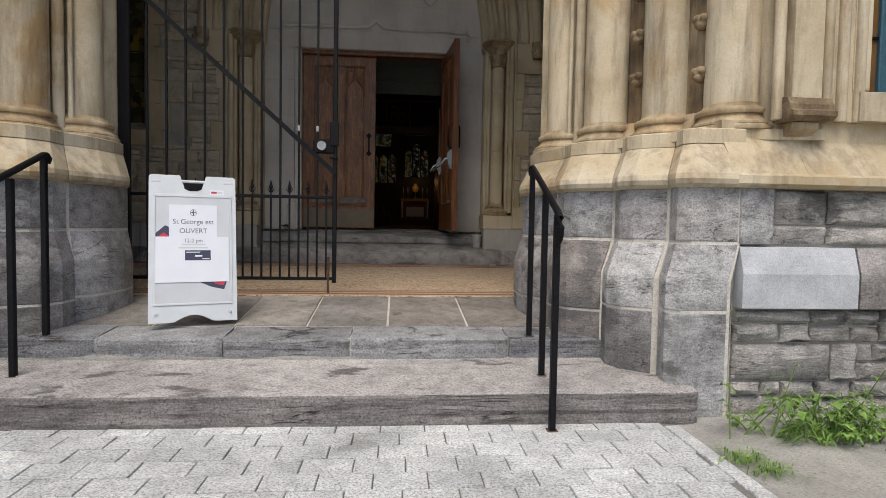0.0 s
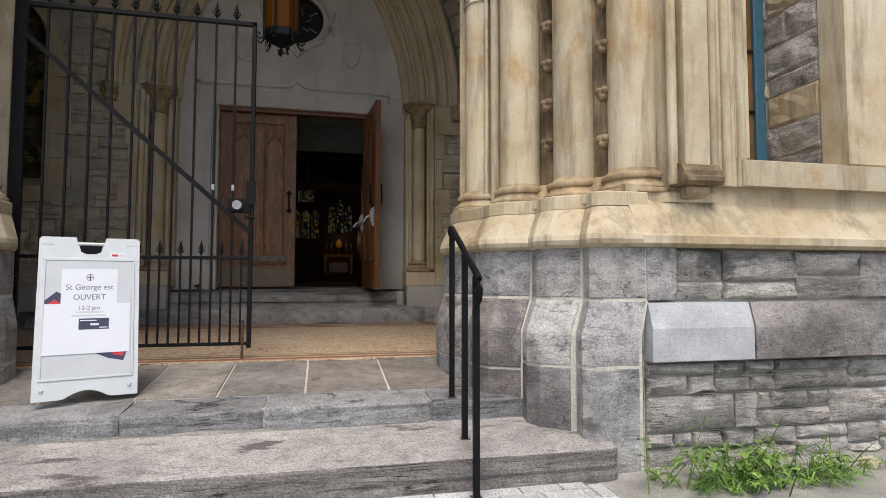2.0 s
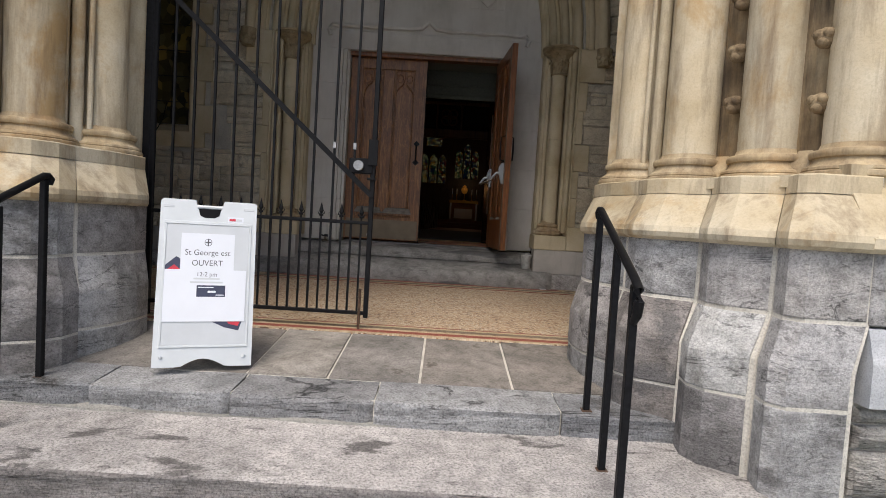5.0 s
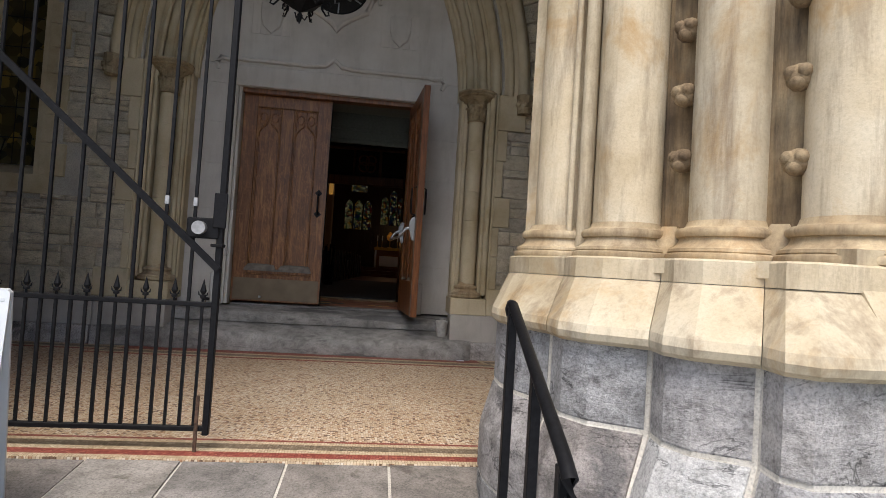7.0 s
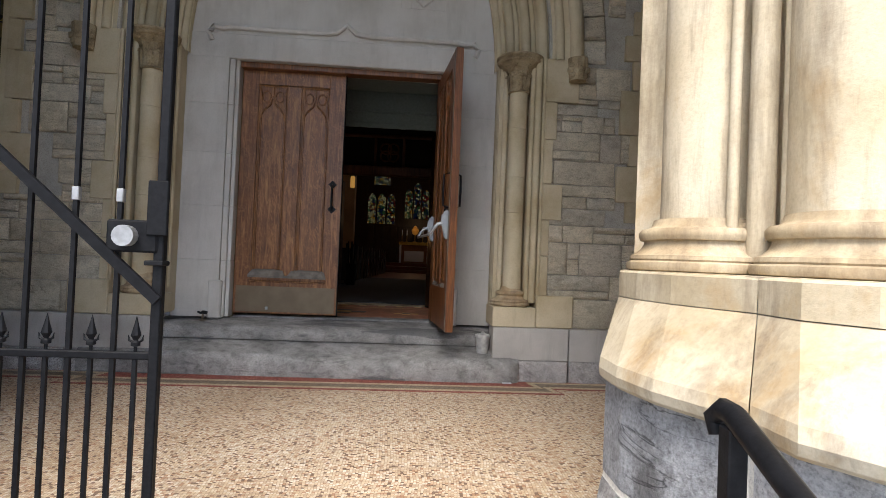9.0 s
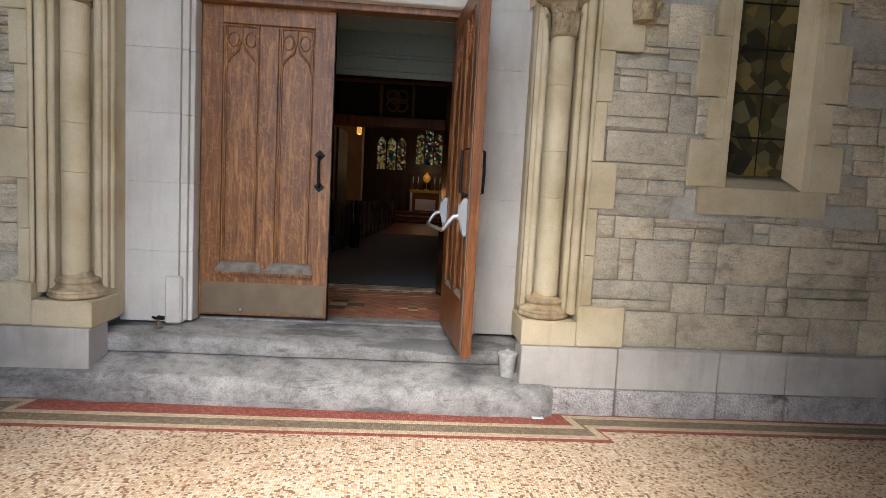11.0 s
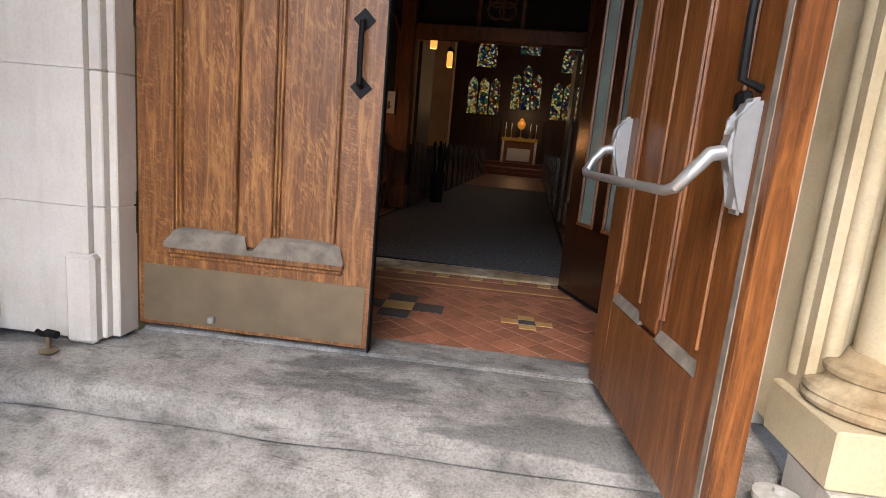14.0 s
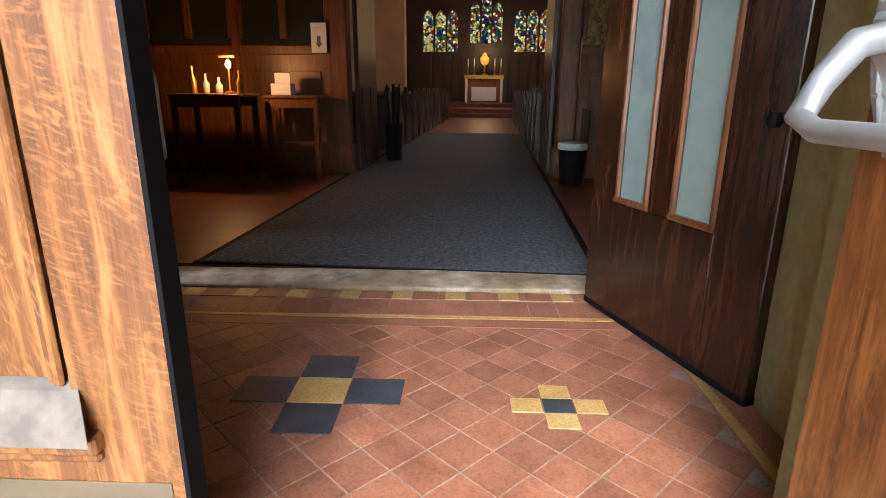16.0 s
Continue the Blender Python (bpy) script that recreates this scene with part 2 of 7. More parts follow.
M_PLINTH = stone("pale_plinth_stone", (0.33, 0.305, 0.27), (0.43, 0.405, 0.365), (0.50, 0.475, 0.435), 1.6, 80, 0.85, 0.004, 0.10, (0.20, 0.18, 0.15), 0.5, grit=0.3, stain_from=0.5)
M_GRANITE = stone("new_granite", (0.33, 0.34, 0.355), (0.41, 0.42, 0.435), (0.50, 0.51, 0.52), 5, 120, 0.85, 0.006, 0.04, (0.28, 0.28, 0.28), 0.4)
M_STEP = ashlar("worn_step_stone", [(0.385, 0.36, 0.34), (0.425, 0.40, 0.38)], 0.32, 0.46, 0.018, 20, (1, 1, 1), (0.35, 0.35, 8), 0.0, (0.10, 0.092, 0.088), 0.59, (1.0, 2.2, 1))
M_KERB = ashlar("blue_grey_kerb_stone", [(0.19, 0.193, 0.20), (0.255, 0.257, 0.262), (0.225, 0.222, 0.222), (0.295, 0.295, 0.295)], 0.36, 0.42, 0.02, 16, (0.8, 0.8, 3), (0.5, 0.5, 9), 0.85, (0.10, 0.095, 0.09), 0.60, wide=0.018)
# Split, cracked riser face; its darker tone also paints in the riser's shade
M_STEPFACE_SHADED = ashlar("shaded_split_step_face", [(0.235, 0.216, 0.204), (0.265, 0.245, 0.232)], 0.36, 0.42, 0.03, 14, (0.7, 0.7, 4.5), (0.5, 0.5, 5), 0.9, (0.10, 0.09, 0.085), 0.64, (0.5, 1, 3), wide=0.022)
M_STEPIN = ashlar("door_step_stone", [(0.285, 0.272, 0.255), (0.31, 0.296, 0.277)], 0.42, 0.26, 0.018, 10, (0.8, 1, 1.6), (0.3, 0.5, 5), 0.4, (0.115, 0.112, 0.109), 0.555, (0.33, 0.9, 1.8))
M_SLAB = ashlar("landing_slab", [(0.19, 0.17, 0.15), (0.26, 0.235, 0.21), (0.215, 0.20, 0.185), (0.29, 0.265, 0.235)], 0.36, 0.3, 0.008, 12, (1, 1, 1), (1, 1, 1), 0.3, (0.10, 0.085, 0.07), 0.60)
M_PAVER = ashlar("paver", [(0.43, 0.435, 0.43), (0.53, 0.535, 0.53), (0.46, 0.465, 0.455), (0.58, 0.585, 0.575), (0.49, 0.495, 0.485)], 0.24, 0.46, 0.008, 40, (1, 1, 1), (1, 1, 1), 0.0, (0.27, 0.265, 0.25), 0.645)
M_CONC = stone("damp_concrete", (0.21, 0.20, 0.18), (0.31, 0.30, 0.27), (0.40, 0.385, 0.35), 1.2, 80, 0.75, 0.004, 0.0, (0.13, 0.125, 0.11), 0.5, pits=0.3)
M_MORTAR = stone("mortar", (0.40, 0.375, 0.325), (0.53, 0.50, 0.44), (0.62, 0.59, 0.53), 4, 90, 0.95, 0.004, 0.0)
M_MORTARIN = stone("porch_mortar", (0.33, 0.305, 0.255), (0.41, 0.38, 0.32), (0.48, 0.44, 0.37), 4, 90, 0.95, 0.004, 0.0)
M_JOINT = stone("joint_sand", (0.11, 0.105, 0.095), (0.17, 0.16, 0.145), (0.23, 0.22, 0.20), 6, 90, 0.95, 0.004, 0.0)
M_PLASTER = stone("nave_plaster", (0.40, 0.27, 0.16), (0.48, 0.33, 0.20), (0.54, 0.38, 0.25), 1.0, 60, 0.9, 0.002, 0.0)
M_OAK = wood("oiled_oak", (0.105, 0.038, 0.012), (0.19, 0.073, 0.021), (0.40, 0.188, 0.062), (10, 10, 1.0), 0.45, 0.7, 20, 17)
M_OAKS = wood("oiled_oak_stile", (0.105, 0.038, 0.012), (0.18, 0.069, 0.020), (0.37, 0.17, 0.056), (10, 10, 1.0), 0.45, 0.62, 66, 20)
M_OAKR = wood("varnished_oak", (0.07, 0.022, 0.006), (0.165, 0.057, 0.015), (0.30, 0.118, 0.036), (10, 10, 0.9), 0.40, 0.3, 8, 20)
M_DARKWOOD = wood("dark_panelling", (0.016, 0.006, 0.003), (0.034, 0.013, 0.006), (0.06, 0.025, 0.012), (8, 8, 0.9), 0.4)
M_DARKDOOR = wood("polished_dark_door", (0.022, 0.008, 0.004), (0.042, 0.015, 0.007), (0.075, 0.030, 0.013), (8, 8, 0.9), 0.2)
M_PEW = wood("pew_wood", (0.010, 0.005, 0.003), (0.02, 0.009, 0.005), (0.036, 0.016, 0.008), (8, 8, 0.9), 0.35)
# Wood pushed towards orange: lamplight on the screen's wainscot is in its colour
M_TABLE = wood("lamp_tinted_wood", (0.08, 0.026, 0.008), (0.15, 0.052, 0.015), (0.22, 0.085, 0.026), (8, 8, 0.9), 0.4)
M_GREYEDGE = plain("weathered_edge", (0.165, 0.142, 0.115), 0.8, 0.0, 0.25, 14, 0.002)
M_IRON = plain("black_iron", (0.008, 0.008, 0.009), 0.5, 0.0, 0.3, 40, 0.0008)
M_IRON.node_tree.nodes["Principled BSDF"].inputs["Specular IOR Level"].default_value = 0.12
M_RUST = plain("rusty_iron", (0.10, 0.06, 0.04), 0.7, 0.4, 0.5, 30, 0.001)
M_DULL = plain("worn_steel", (0.30, 0.30, 0.30), 0.5, 0.6, 0.15, 30, 0.0004)
M_ALU = plain("painted_aluminium", (0.36, 0.37, 0.375), 0.4, 0.6, 0.06, 20)
M_BRASS = plain("tarnished_brass_plate", (0.165, 0.125, 0.08), 0.5, 0.4, 0.12, 5, 0.0006)
M_GOLD = plain("gilt", (0.55, 0.33, 0.08), 0.3, 0.9, 0.2, 10)
M_PLASTIC = plain("white_plastic", (0.55, 0.575, 0.585), 0.45, 0.0, 0.04, 8)
M_PANEL = plain("grey_panel", (0.50, 0.52, 0.535), 0.5, 0.0, 0.03, 8)
M_PAPER = plain("white_paper", (0.66, 0.68, 0.72), 0.8, 0.0, 0.02, 6)
M_INK = plain("grey_black_ink", (0.10, 0.10, 0.11), 0.7)
M_NAVY = plain("navy_print", (0.035, 0.04, 0.075), 0.6)
M_RED = plain("red_print", (0.50, 0.03, 0.05), 0.6)
M_BLUE = plain("blue_window_paint", (0.045, 0.13, 0.19), 0.5)
M_CARPET = plain("charcoal_carpet", (0.078, 0.080, 0.080), 0.95, 0.0, 0.55, 34, 0.008)
M_RUBBER = plain("black_rubber", (0.007, 0.007, 0.008), 0.75)
M_RUBBER.node_tree.nodes["Principled BSDF"].inputs["Specular IOR Level"].default_value = 0.1
M_TILE = stone("red_clay_tile", (0.26, 0.10, 0.056), (0.36, 0.145, 0.082), (0.43, 0.185, 0.11), 5, 90, 0.5, 0.0015, 0.2)
M_TILEY = stone("buff_tile", (0.48, 0.29, 0.09), (0.60, 0.38, 0.13), (0.66, 0.44, 0.18), 5, 90, 0.45, 0.0015, 0.06)
M_TILEB = stone("black_tile", (0.03, 0.035, 0.042), (0.05, 0.055, 0.065), (0.075, 0.08, 0.09), 5, 90, 0.45, 0.0015, 0.08)
M_GROUT = stone("grout", (0.27, 0.19, 0.145), (0.36, 0.27, 0.215), (0.44, 0.34, 0.28), 5, 90, 0.9, 0.001, 0.0)
M_FLOORRED = stone("hall_tile", (0.10, 0.028, 0.015), (0.15, 0.042, 0.023), (0.19, 0.06, 0.034), 4, 90, 0.45, 0.001, 0.12)
M_LEAF = stone("weed_leaf", (0.09, 0.17, 0.03), (0.15, 0.26, 0.055), (0.24, 0.36, 0.10), 9, 60, 0.55, 0.0, 0.3)
M_CUP = plain("weathered_tub", (0.42, 0.41, 0.38), 0.8, 0.0, 0.2, 18, 0.002)
M_AMBER = glow("amber_lantern_glass", (0.07, 0.022, 0.002), 0.20)
M_AMBER.node_tree.nodes["Principled BSDF"].inputs["Specular IOR Level"].default_value = 0.05
M_FLAME = glow("lit_bulb", (1.0, 0.62, 0.22), 2.4)
M_LANTERN = glow("lit_lantern_glass", (1.0, 0.52, 0.12), 0.09)
# Gilt of the monstrance, no lamp: the light on it is given as emission
M_GLORY = glow("self_glowing_gilt", (0.75, 0.36, 0.06), 0.02)
# Near-black for panes: the unlit space behind them is painted into the colour
M_DARK = plain("unlit_pane_black", (0.012, 0.011, 0.010), 0.9)
M_GREENGLASS = plain("pale_curtain_glass", (0.25, 0.32, 0.29), 0.15, 0.0, 0.12, 3)
M_BINW = plain("bin_liner", (0.62, 0.62, 0.64), 0.4, 0.0, 0.1, 20)
M_GREENWALL = plain("olive_paint", (0.30, 0.27, 0.13), 0.7)
M_TRANSOM = plain("green_grey_paint", (0.16, 0.19, 0.17), 0.6)


def mosaic_material(name, palette):
    """Small squarish tesserae in sand joints; palette: (share from, colour)."""
    m, nt, bsdf = nodes_of(name)
    bsdf.inputs["Specular IOR Level"].default_value = 0.3
    p = position(nt, (1, 1, 1))
    cells = []
    for feature in ("F1", "DISTANCE_TO_EDGE"):
        v = nt.nodes.new("ShaderNodeTexVoronoi")
        v.feature, v.voronoi_dimensions = feature, "2D"
        v.inputs["Scale"].default_value = 54
        v.inputs["Randomness"].default_value = 0.42
        drift = nt.nodes.new("ShaderNodeTexNoise")
        drift.inputs["Scale"].default_value = 1.4
        nt.links.new(p, drift.inputs["Vector"])
        nt.links.new(mixc(nt, p, drift.outputs["Color"], 0.12, "ADD"), v.inputs["Vector"])
        cells.append(v)
    sep = nt.nodes.new("ShaderNodeSeparateColor")
    nt.links.new(cells[0].outputs["Color"], sep.inputs["Color"])
    pick = ramp(nt, sep.outputs["Red"], palette)
    pick.node.color_ramp.interpolation = "CONSTANT"
    wear = ramp(nt, tex_noise(nt, p, 1.1, 6, 0.6), [(0.3, (0.74, 0.66, 0.58)), (0.6, (1.0, 1.0, 1.0))])
    col = mixc(nt, pick, wear, 0.8, "MULTIPLY")
    joint = ramp(nt, cells[1].outputs["Distance"], [(0.03, (0.5, 0.43, 0.36)), (0.11, (1, 1, 1))])
    col = mixc(nt, col, joint, 1.0, "MULTIPLY")
    nt.links.new(col, bsdf.inputs["Base Color"])
    bsdf.inputs["Roughness"].default_value = 0.55
    bump(nt, bsdf, joint, 0.3, 0.002)
    return m


def glass_material(name, hues, scale):
    """Leaded stained glass that the sky shines through."""
    m, nt, bsdf = nodes_of(name)
    nt.nodes.remove(bsdf)
    p = position(nt)
    v = nt.nodes.new("ShaderNodeTexVoronoi")
    v.inputs["Scale"].default_value = scale
    nt.links.new(p, v.inputs["Vector"])
    sep = nt.nodes.new("ShaderNodeSeparateColor")
    nt.links.new(v.outputs["Color"], sep.inputs["Color"])
    col = ramp(nt, sep.outputs["Green"], [(i / len(hues), c) for i, c in enumerate(hues)])
    col.node.color_ramp.interpolation = "CONSTANT"
    edge = nt.nodes.new("ShaderNodeTexVoronoi")
    edge.feature = "DISTANCE_TO_EDGE"
    edge.inputs["Scale"].default_value = scale
    nt.links.new(p, edge.inputs["Vector"])
    lead = ramp(nt, edge.outputs["Distance"], [(0.05, (0, 0, 0)), (0.10, (1, 1, 1))])
    col = mixc(nt, col, lead, 1.0, "MULTIPLY")
    t = nt.nodes.new("ShaderNodeBsdfTransparent")
    nt.links.new(col, t.inputs["Color"])
    nt.links.new(t.outputs[0], nt.nodes["Material Output"].inputs["Surface"])
    return m


def lancet_glass():
    """Old leaded glass that mirrors the porch: dark, wavy, with tinted figures."""
    m, nt, bsdf = nodes_of("old_lancet_glass")
    p = position(nt)
    v = nt.nodes.new("ShaderNodeTexVoronoi")
    v.inputs["Scale"].default_value = 7
    nt.links.new(p, v.inputs["Vector"])
    sep = nt.nodes.new("ShaderNodeSeparateColor")
    nt.links.new(v.outputs["Color"], sep.inputs["Color"])
    col = ramp(nt, sep.outputs["Red"], [(0.0, (0.02, 0.02, 0.015)), (0.4, (0.06, 0.05, 0.02)), (0.7, (0.10, 0.09, 0.05)), (1.0, (0.17, 0.12, 0.03))])
    nt.links.new(col, bsdf.inputs["Base Color"])
    bsdf.inputs["Roughness"].default_value = 0.12
    bump(nt, bsdf, tex_noise(nt, p, 14, 3), 0.4, 0.01)
    return m


M_LANCET = lancet_glass()
M_MOSAIC = mosaic_material("mosaic_field", [(0.0, (0.20, 0.125, 0.085)), (0.10, (0.42, 0.25, 0.15)), (0.19, (0.51, 0.39, 0.275)), (0.40, (0.60, 0.47, 0.32)), (0.65, (0.64, 0.54, 0.40)), (0.85, (0.70, 0.63, 0.52))])
M_MRED = mosaic_material("mosaic_red", [(0.0, (0.24, 0.06, 0.045)), (0.3, (0.33, 0.095, 0.07)), (0.6, (0.29, 0.08, 0.06)), (0.85, (0.40, 0.15, 0.11))])
M_MCREAM = mosaic_material("mosaic_cream", [(0.0, (0.48, 0.39, 0.26)), (0.3, (0.58, 0.48, 0.33)), (0.6, (0.62, 0.53, 0.38)), (0.85, (0.54, 0.43, 0.29))])
M_MBROWN = mosaic_material("mosaic_brown", [(0.0, (0.17, 0.13, 0.09)), (0.3, (0.24, 0.19, 0.135)), (0.6, (0.21, 0.165, 0.115)), (0.85, (0.30, 0.25, 0.18))])
M_STAINED = glass_material("stained_glass", [(0.03, 0.045, 0.08), (0.27, 0.23, 0.14), (0.07, 0.11, 0.06), (0.26, 0.16, 0.05), (0.23, 0.20, 0.14), (0.14, 0.035, 0.025), (0.06, 0.065, 0.09), (0.32, 0.27, 0.18)], 8.5)
# Opaque amber; the light coming through the glass is put into its colour
M_LEADED = plain("backlit_amber_glass", (0.22, 0.155, 0.05), 0.25, 0.0, 0.5, 18, 0.003)

# ---------------------------------------------------------------- mesh tools


def obj(name, bm, material, smooth=False):
    bmesh.ops.recalc_face_normals(bm, faces=bm.faces[:])
    me = bpy.data.meshes.new(name)
    bm.to_mesh(me)
    bm.free()
    me.materials.append(material)
    if smooth:
        for f in me.polygons:
            f.use_smooth = True
        me.set_sharp_from_angle(angle=radians(40))
    return new(name, me)


def part(name, bm, material, parent, label="", smooth=False):
    ob = obj(name, bm, material, smooth)
    ob.parent = parent
    if label:
        tagged(ob, label)
    return ob


def thing(name, at, label, category, group="", kind="", turn=0.0):
    e = new(name)
    e.empty_display_size = 0.2
    e.matrix_world = pose(*at, 0, 0, turn)
    return tagged(e, label, category, group, kind)


def box(bm, x0, x1, y0, y1, z0, z1, bevel=0.0, seg=1):
    made = bmesh.ops.create_cube(bm, size=1.0)["verts"]
    for v in made:
        v.co = Vector((x0 + (v.co.x + 0.5) * (x1 - x0), y0 + (v.co.y + 0.5) * (y1 - y0), z0 + (v.co.z + 0.5) * (z1 - z0)))
    if bevel:
        edges = list({e for v in made for e in v.link_edges})
        bmesh.ops.bevel(bm, geom=edges, offset=bevel, segments=seg, affect="EDGES", profile=0.5)
    return bm


def boxes(*rows, bevel=0.0):
    bm = bmesh.new()
    for r in rows:
        box(bm, *r, bevel=bevel)
    return bm


def loft(bm, rings, closed=False, caps=False):
    """Quads between rings of points of equal count."""
    vs = [[bm.verts.new(p) for p in ring] for ring in rings]
    n = len(vs[0])
    for a, b in zip(vs, vs[1:]):
        for i in range(n if closed else n - 1):
            j = (i + 1) % n
            bm.faces.new((a[i], a[j], b[j], b[i]))
    if caps:
        bm.faces.new(vs[0])
        bm.faces.new(vs[-1])
    return bm


def lathe(bm, at, profile, seg=20, a0=0.0, a1=360.0):
    full = abs(a1 - a0) >= 360
    n = seg if full else seg + 1
    rings = []
    for r, z in profile:
        rings.append([(at[0] + r * math.cos(radians(a0 + (a1 - a0) * i / seg)), at[1] + r * math.sin(radians(a0 + (a1 - a0) * i / seg)), at[2] + z) for i in range(n)])
    return loft(bm, rings, closed=full, caps=full)


def tube(bm, points, radius, seg=8, closed_ends=True):
    pts = [Vector(p) for p in points]
    rings = []
    for i, p in enumerate(pts):
        d = (pts[min(i + 1, len(pts) - 1)] - pts[max(i - 1, 0)]).normalized()
        up = Vector((0, 0, 1)) if abs(d.z) < 0.9 else Vector((0, 1, 0))
        a = d.cross(up).normalized()
        b = a.cross(d).normalized()
        r = radius[i] if isinstance(radius, (list, tuple)) else radius
        rings.append([p + (a * math.cos(t) + b * math.sin(t)) * r for t in [2 * math.pi * k / seg for k in range(seg)]])
    return loft(bm, rings, closed=True, caps=closed_ends)


def prism(bm, outline, axis, lo, hi):
    """An outline in the two other axes, pulled along one axis."""
    def at(p, d):
        return {"x": (d, p[0], p[1]), "y": (p[0], d, p[1]), "z": (p[0], p[1], d)}[axis]
    return loft(bm, [[at(p, lo) for p in outline], [at(p, hi) for p in outline]], closed=True, caps=True)


def rough_block(bm, x0, x1, z0, z1, y, depth, rock, rnd):
    """A stone in a wall that faces -y: pitched margins round a face that was split unevenly."""
    w, h = x1 - x0, z1 - z0
    e = min(0.022, w * 0.12, h * 0.16)
    n, m = (4 if w > 0.36 else 3 if w > 0.2 else 2), (3 if h > 0.17 else 2)
    xs = [x0 + e + (w - 2 * e) * i / n for i in range(n + 1)]
    zs = [z0 + e + (h - 2 * e) * j / m for j in range(m + 1)]
    tip, swell = rnd.uniform(-0.3, 0.3), rnd.uniform(0.45, 0.9)
    back = [[bm.verts.new((x, y + depth, z)) for x in (x0, x1)] for z in (z0, z1)]
    rim = [[bm.verts.new((x, y, z)) for x in (x0, x1)] for z in (z0, z1)]
    grid = []
    for j, z in enumerate(zs):
        row = []
        for i, x in enumerate(xs):
            inner = 0 < i < n and 0 < j < m
            out = rock * ((swell if inner else 0.38) + rnd.uniform(-0.28, 0.34) + tip * (j / m - 0.5))
            row.append(bm.verts.new((x + rnd.uniform(-0.3, 0.3) * e, y - out, z + rnd.uniform(-0.35, 0.35) * e)))
        grid.append(row)
    for j in range(m):
        for i in range(n):
            bm.faces.new((grid[j][i], grid[j][i + 1], grid[j + 1][i + 1], grid[j + 1][i]))
    bm.faces.new((rim[0][0], rim[0][1], *reversed(grid[0])))
    bm.faces.new((*grid[m], rim[1][1], rim[1][0]))
    bm.faces.new((rim[0][0], *[g[0] for g in grid], rim[1][0]))
    bm.faces.new((rim[0][1], rim[1][1], *[g[-1] for g in reversed(grid)]))
    bm.faces.new((back[0][0], back[0][1], rim[0][1], rim[0][0]))
    bm.faces.new((rim[1][0], rim[1][1], back[1][1], back[1][0]))
    bm.faces.new((back[0][0], rim[0][0], rim[1][0], back[1][0]))
    bm.faces.new((rim[0][1], back[0][1], back[1][1], rim[1][1]))
    return bm


def snecked(x0, x1, z0, z1, rnd, wide=(0.26, 0.62)):
    """Cells (x0, x1, z0, z1) of one band of snecked rubble: big stones, pairs and small fillers."""
    cells = []
    x = x0
    h = z1 - z0
    while x < x1 - 0.05:
        w = min(rnd.uniform(*wide), x1 - x)
        if x1 - x - w < 0.14:
            w = x1 - x
        kind = rnd.random()
        if h < 0.2 or kind < 0.25:
            cells.append((x, x + w, z0, z1))
        elif kind < 0.8:
            zc = z0 + h * rnd.choice((0.36, 0.5, 0.6, 0.66))
            cut_low, cut_high = rnd.random() < 0.35, rnd.random() < 0.35
            for lo, hi, halved in ((z0, zc, cut_low), (zc, z1, cut_high)):
                k = x + w * rnd.uniform(0.35, 0.65)
                if halved and w > 0.34:
                    cells += [(x, k, lo, hi), (k, x + w, lo, hi)]
                else:
                    cells.append((x, x + w, lo, hi))
        else:
            k = x + w * rnd.uniform(0.6, 0.75)
            zc = z0 + h * 0.5
            cells.append((x, k, z0, z1))
            cells += [(k, x + w, z0, zc), (k, x + w, zc, z1)]
        x += w
    return cells


def text_mesh(words, size):
    c = bpy.data.curves.new("words", "FONT")
    c.body, c.size, c.align_x = words, size, "CENTER"
    tmp = bpy.data.objects.new("words", c)
    scene.collection.objects.link(tmp)
    bpy.context.view_layer.update()
    me = bpy.data.meshes.new_from_object(tmp.evaluated_get(bpy.context.evaluated_depsgraph_get()))
    bpy.data.objects.remove(tmp)
    return me

# ---------------------------------------------------------------- heights and lines of the plan
Z_STEP, Z_LAND, Z_PORCH, Z_DSTEP, Z_SILL, Z_IN = 0.185, 0.378, 0.505, 0.745, 1.03, 1.05
CX = -0.18          # middle of the outer arch
Y_WALL = -0.70      # face of the porch's back wall
Y_FRONT = -6.72     # face of the front's plinth

# ---------------------------------------------------------------- ground
ground = tagged(obj("ground", boxes((-300, 300, -300, 300, -0.30, -0.06)), M_CONC), "grey ground of the street around the church", "ground", kind="structure")
bm = bmesh.new()
box(bm, -9, 2.12, -16, -6.80, -0.06, -0.012)
tagged(obj("pavement", bm, M_JOINT), "light grey concrete block pavement with dark sand joints", "pavement", kind="structure")
pavement = bpy.data.objects["pavement"]
bm = bmesh.new()
box(bm, 2.13, 4.25, -9.4, -6.6, -0.06, -0.015, 0.01)
box(bm, 4.27, 9.0, -9.4, -6.6, -0.06, -0.02, 0.01)
box(bm, 2.13, 9.0, -16, -9.42, -0.06, -0.018, 0.01)
tagged(obj("sidewalk", bm, M_CONC), "damp grey concrete sidewalk slabs with cracks", "sidewalk", kind="structure")

# ---------------------------------------------------------------- outer steps


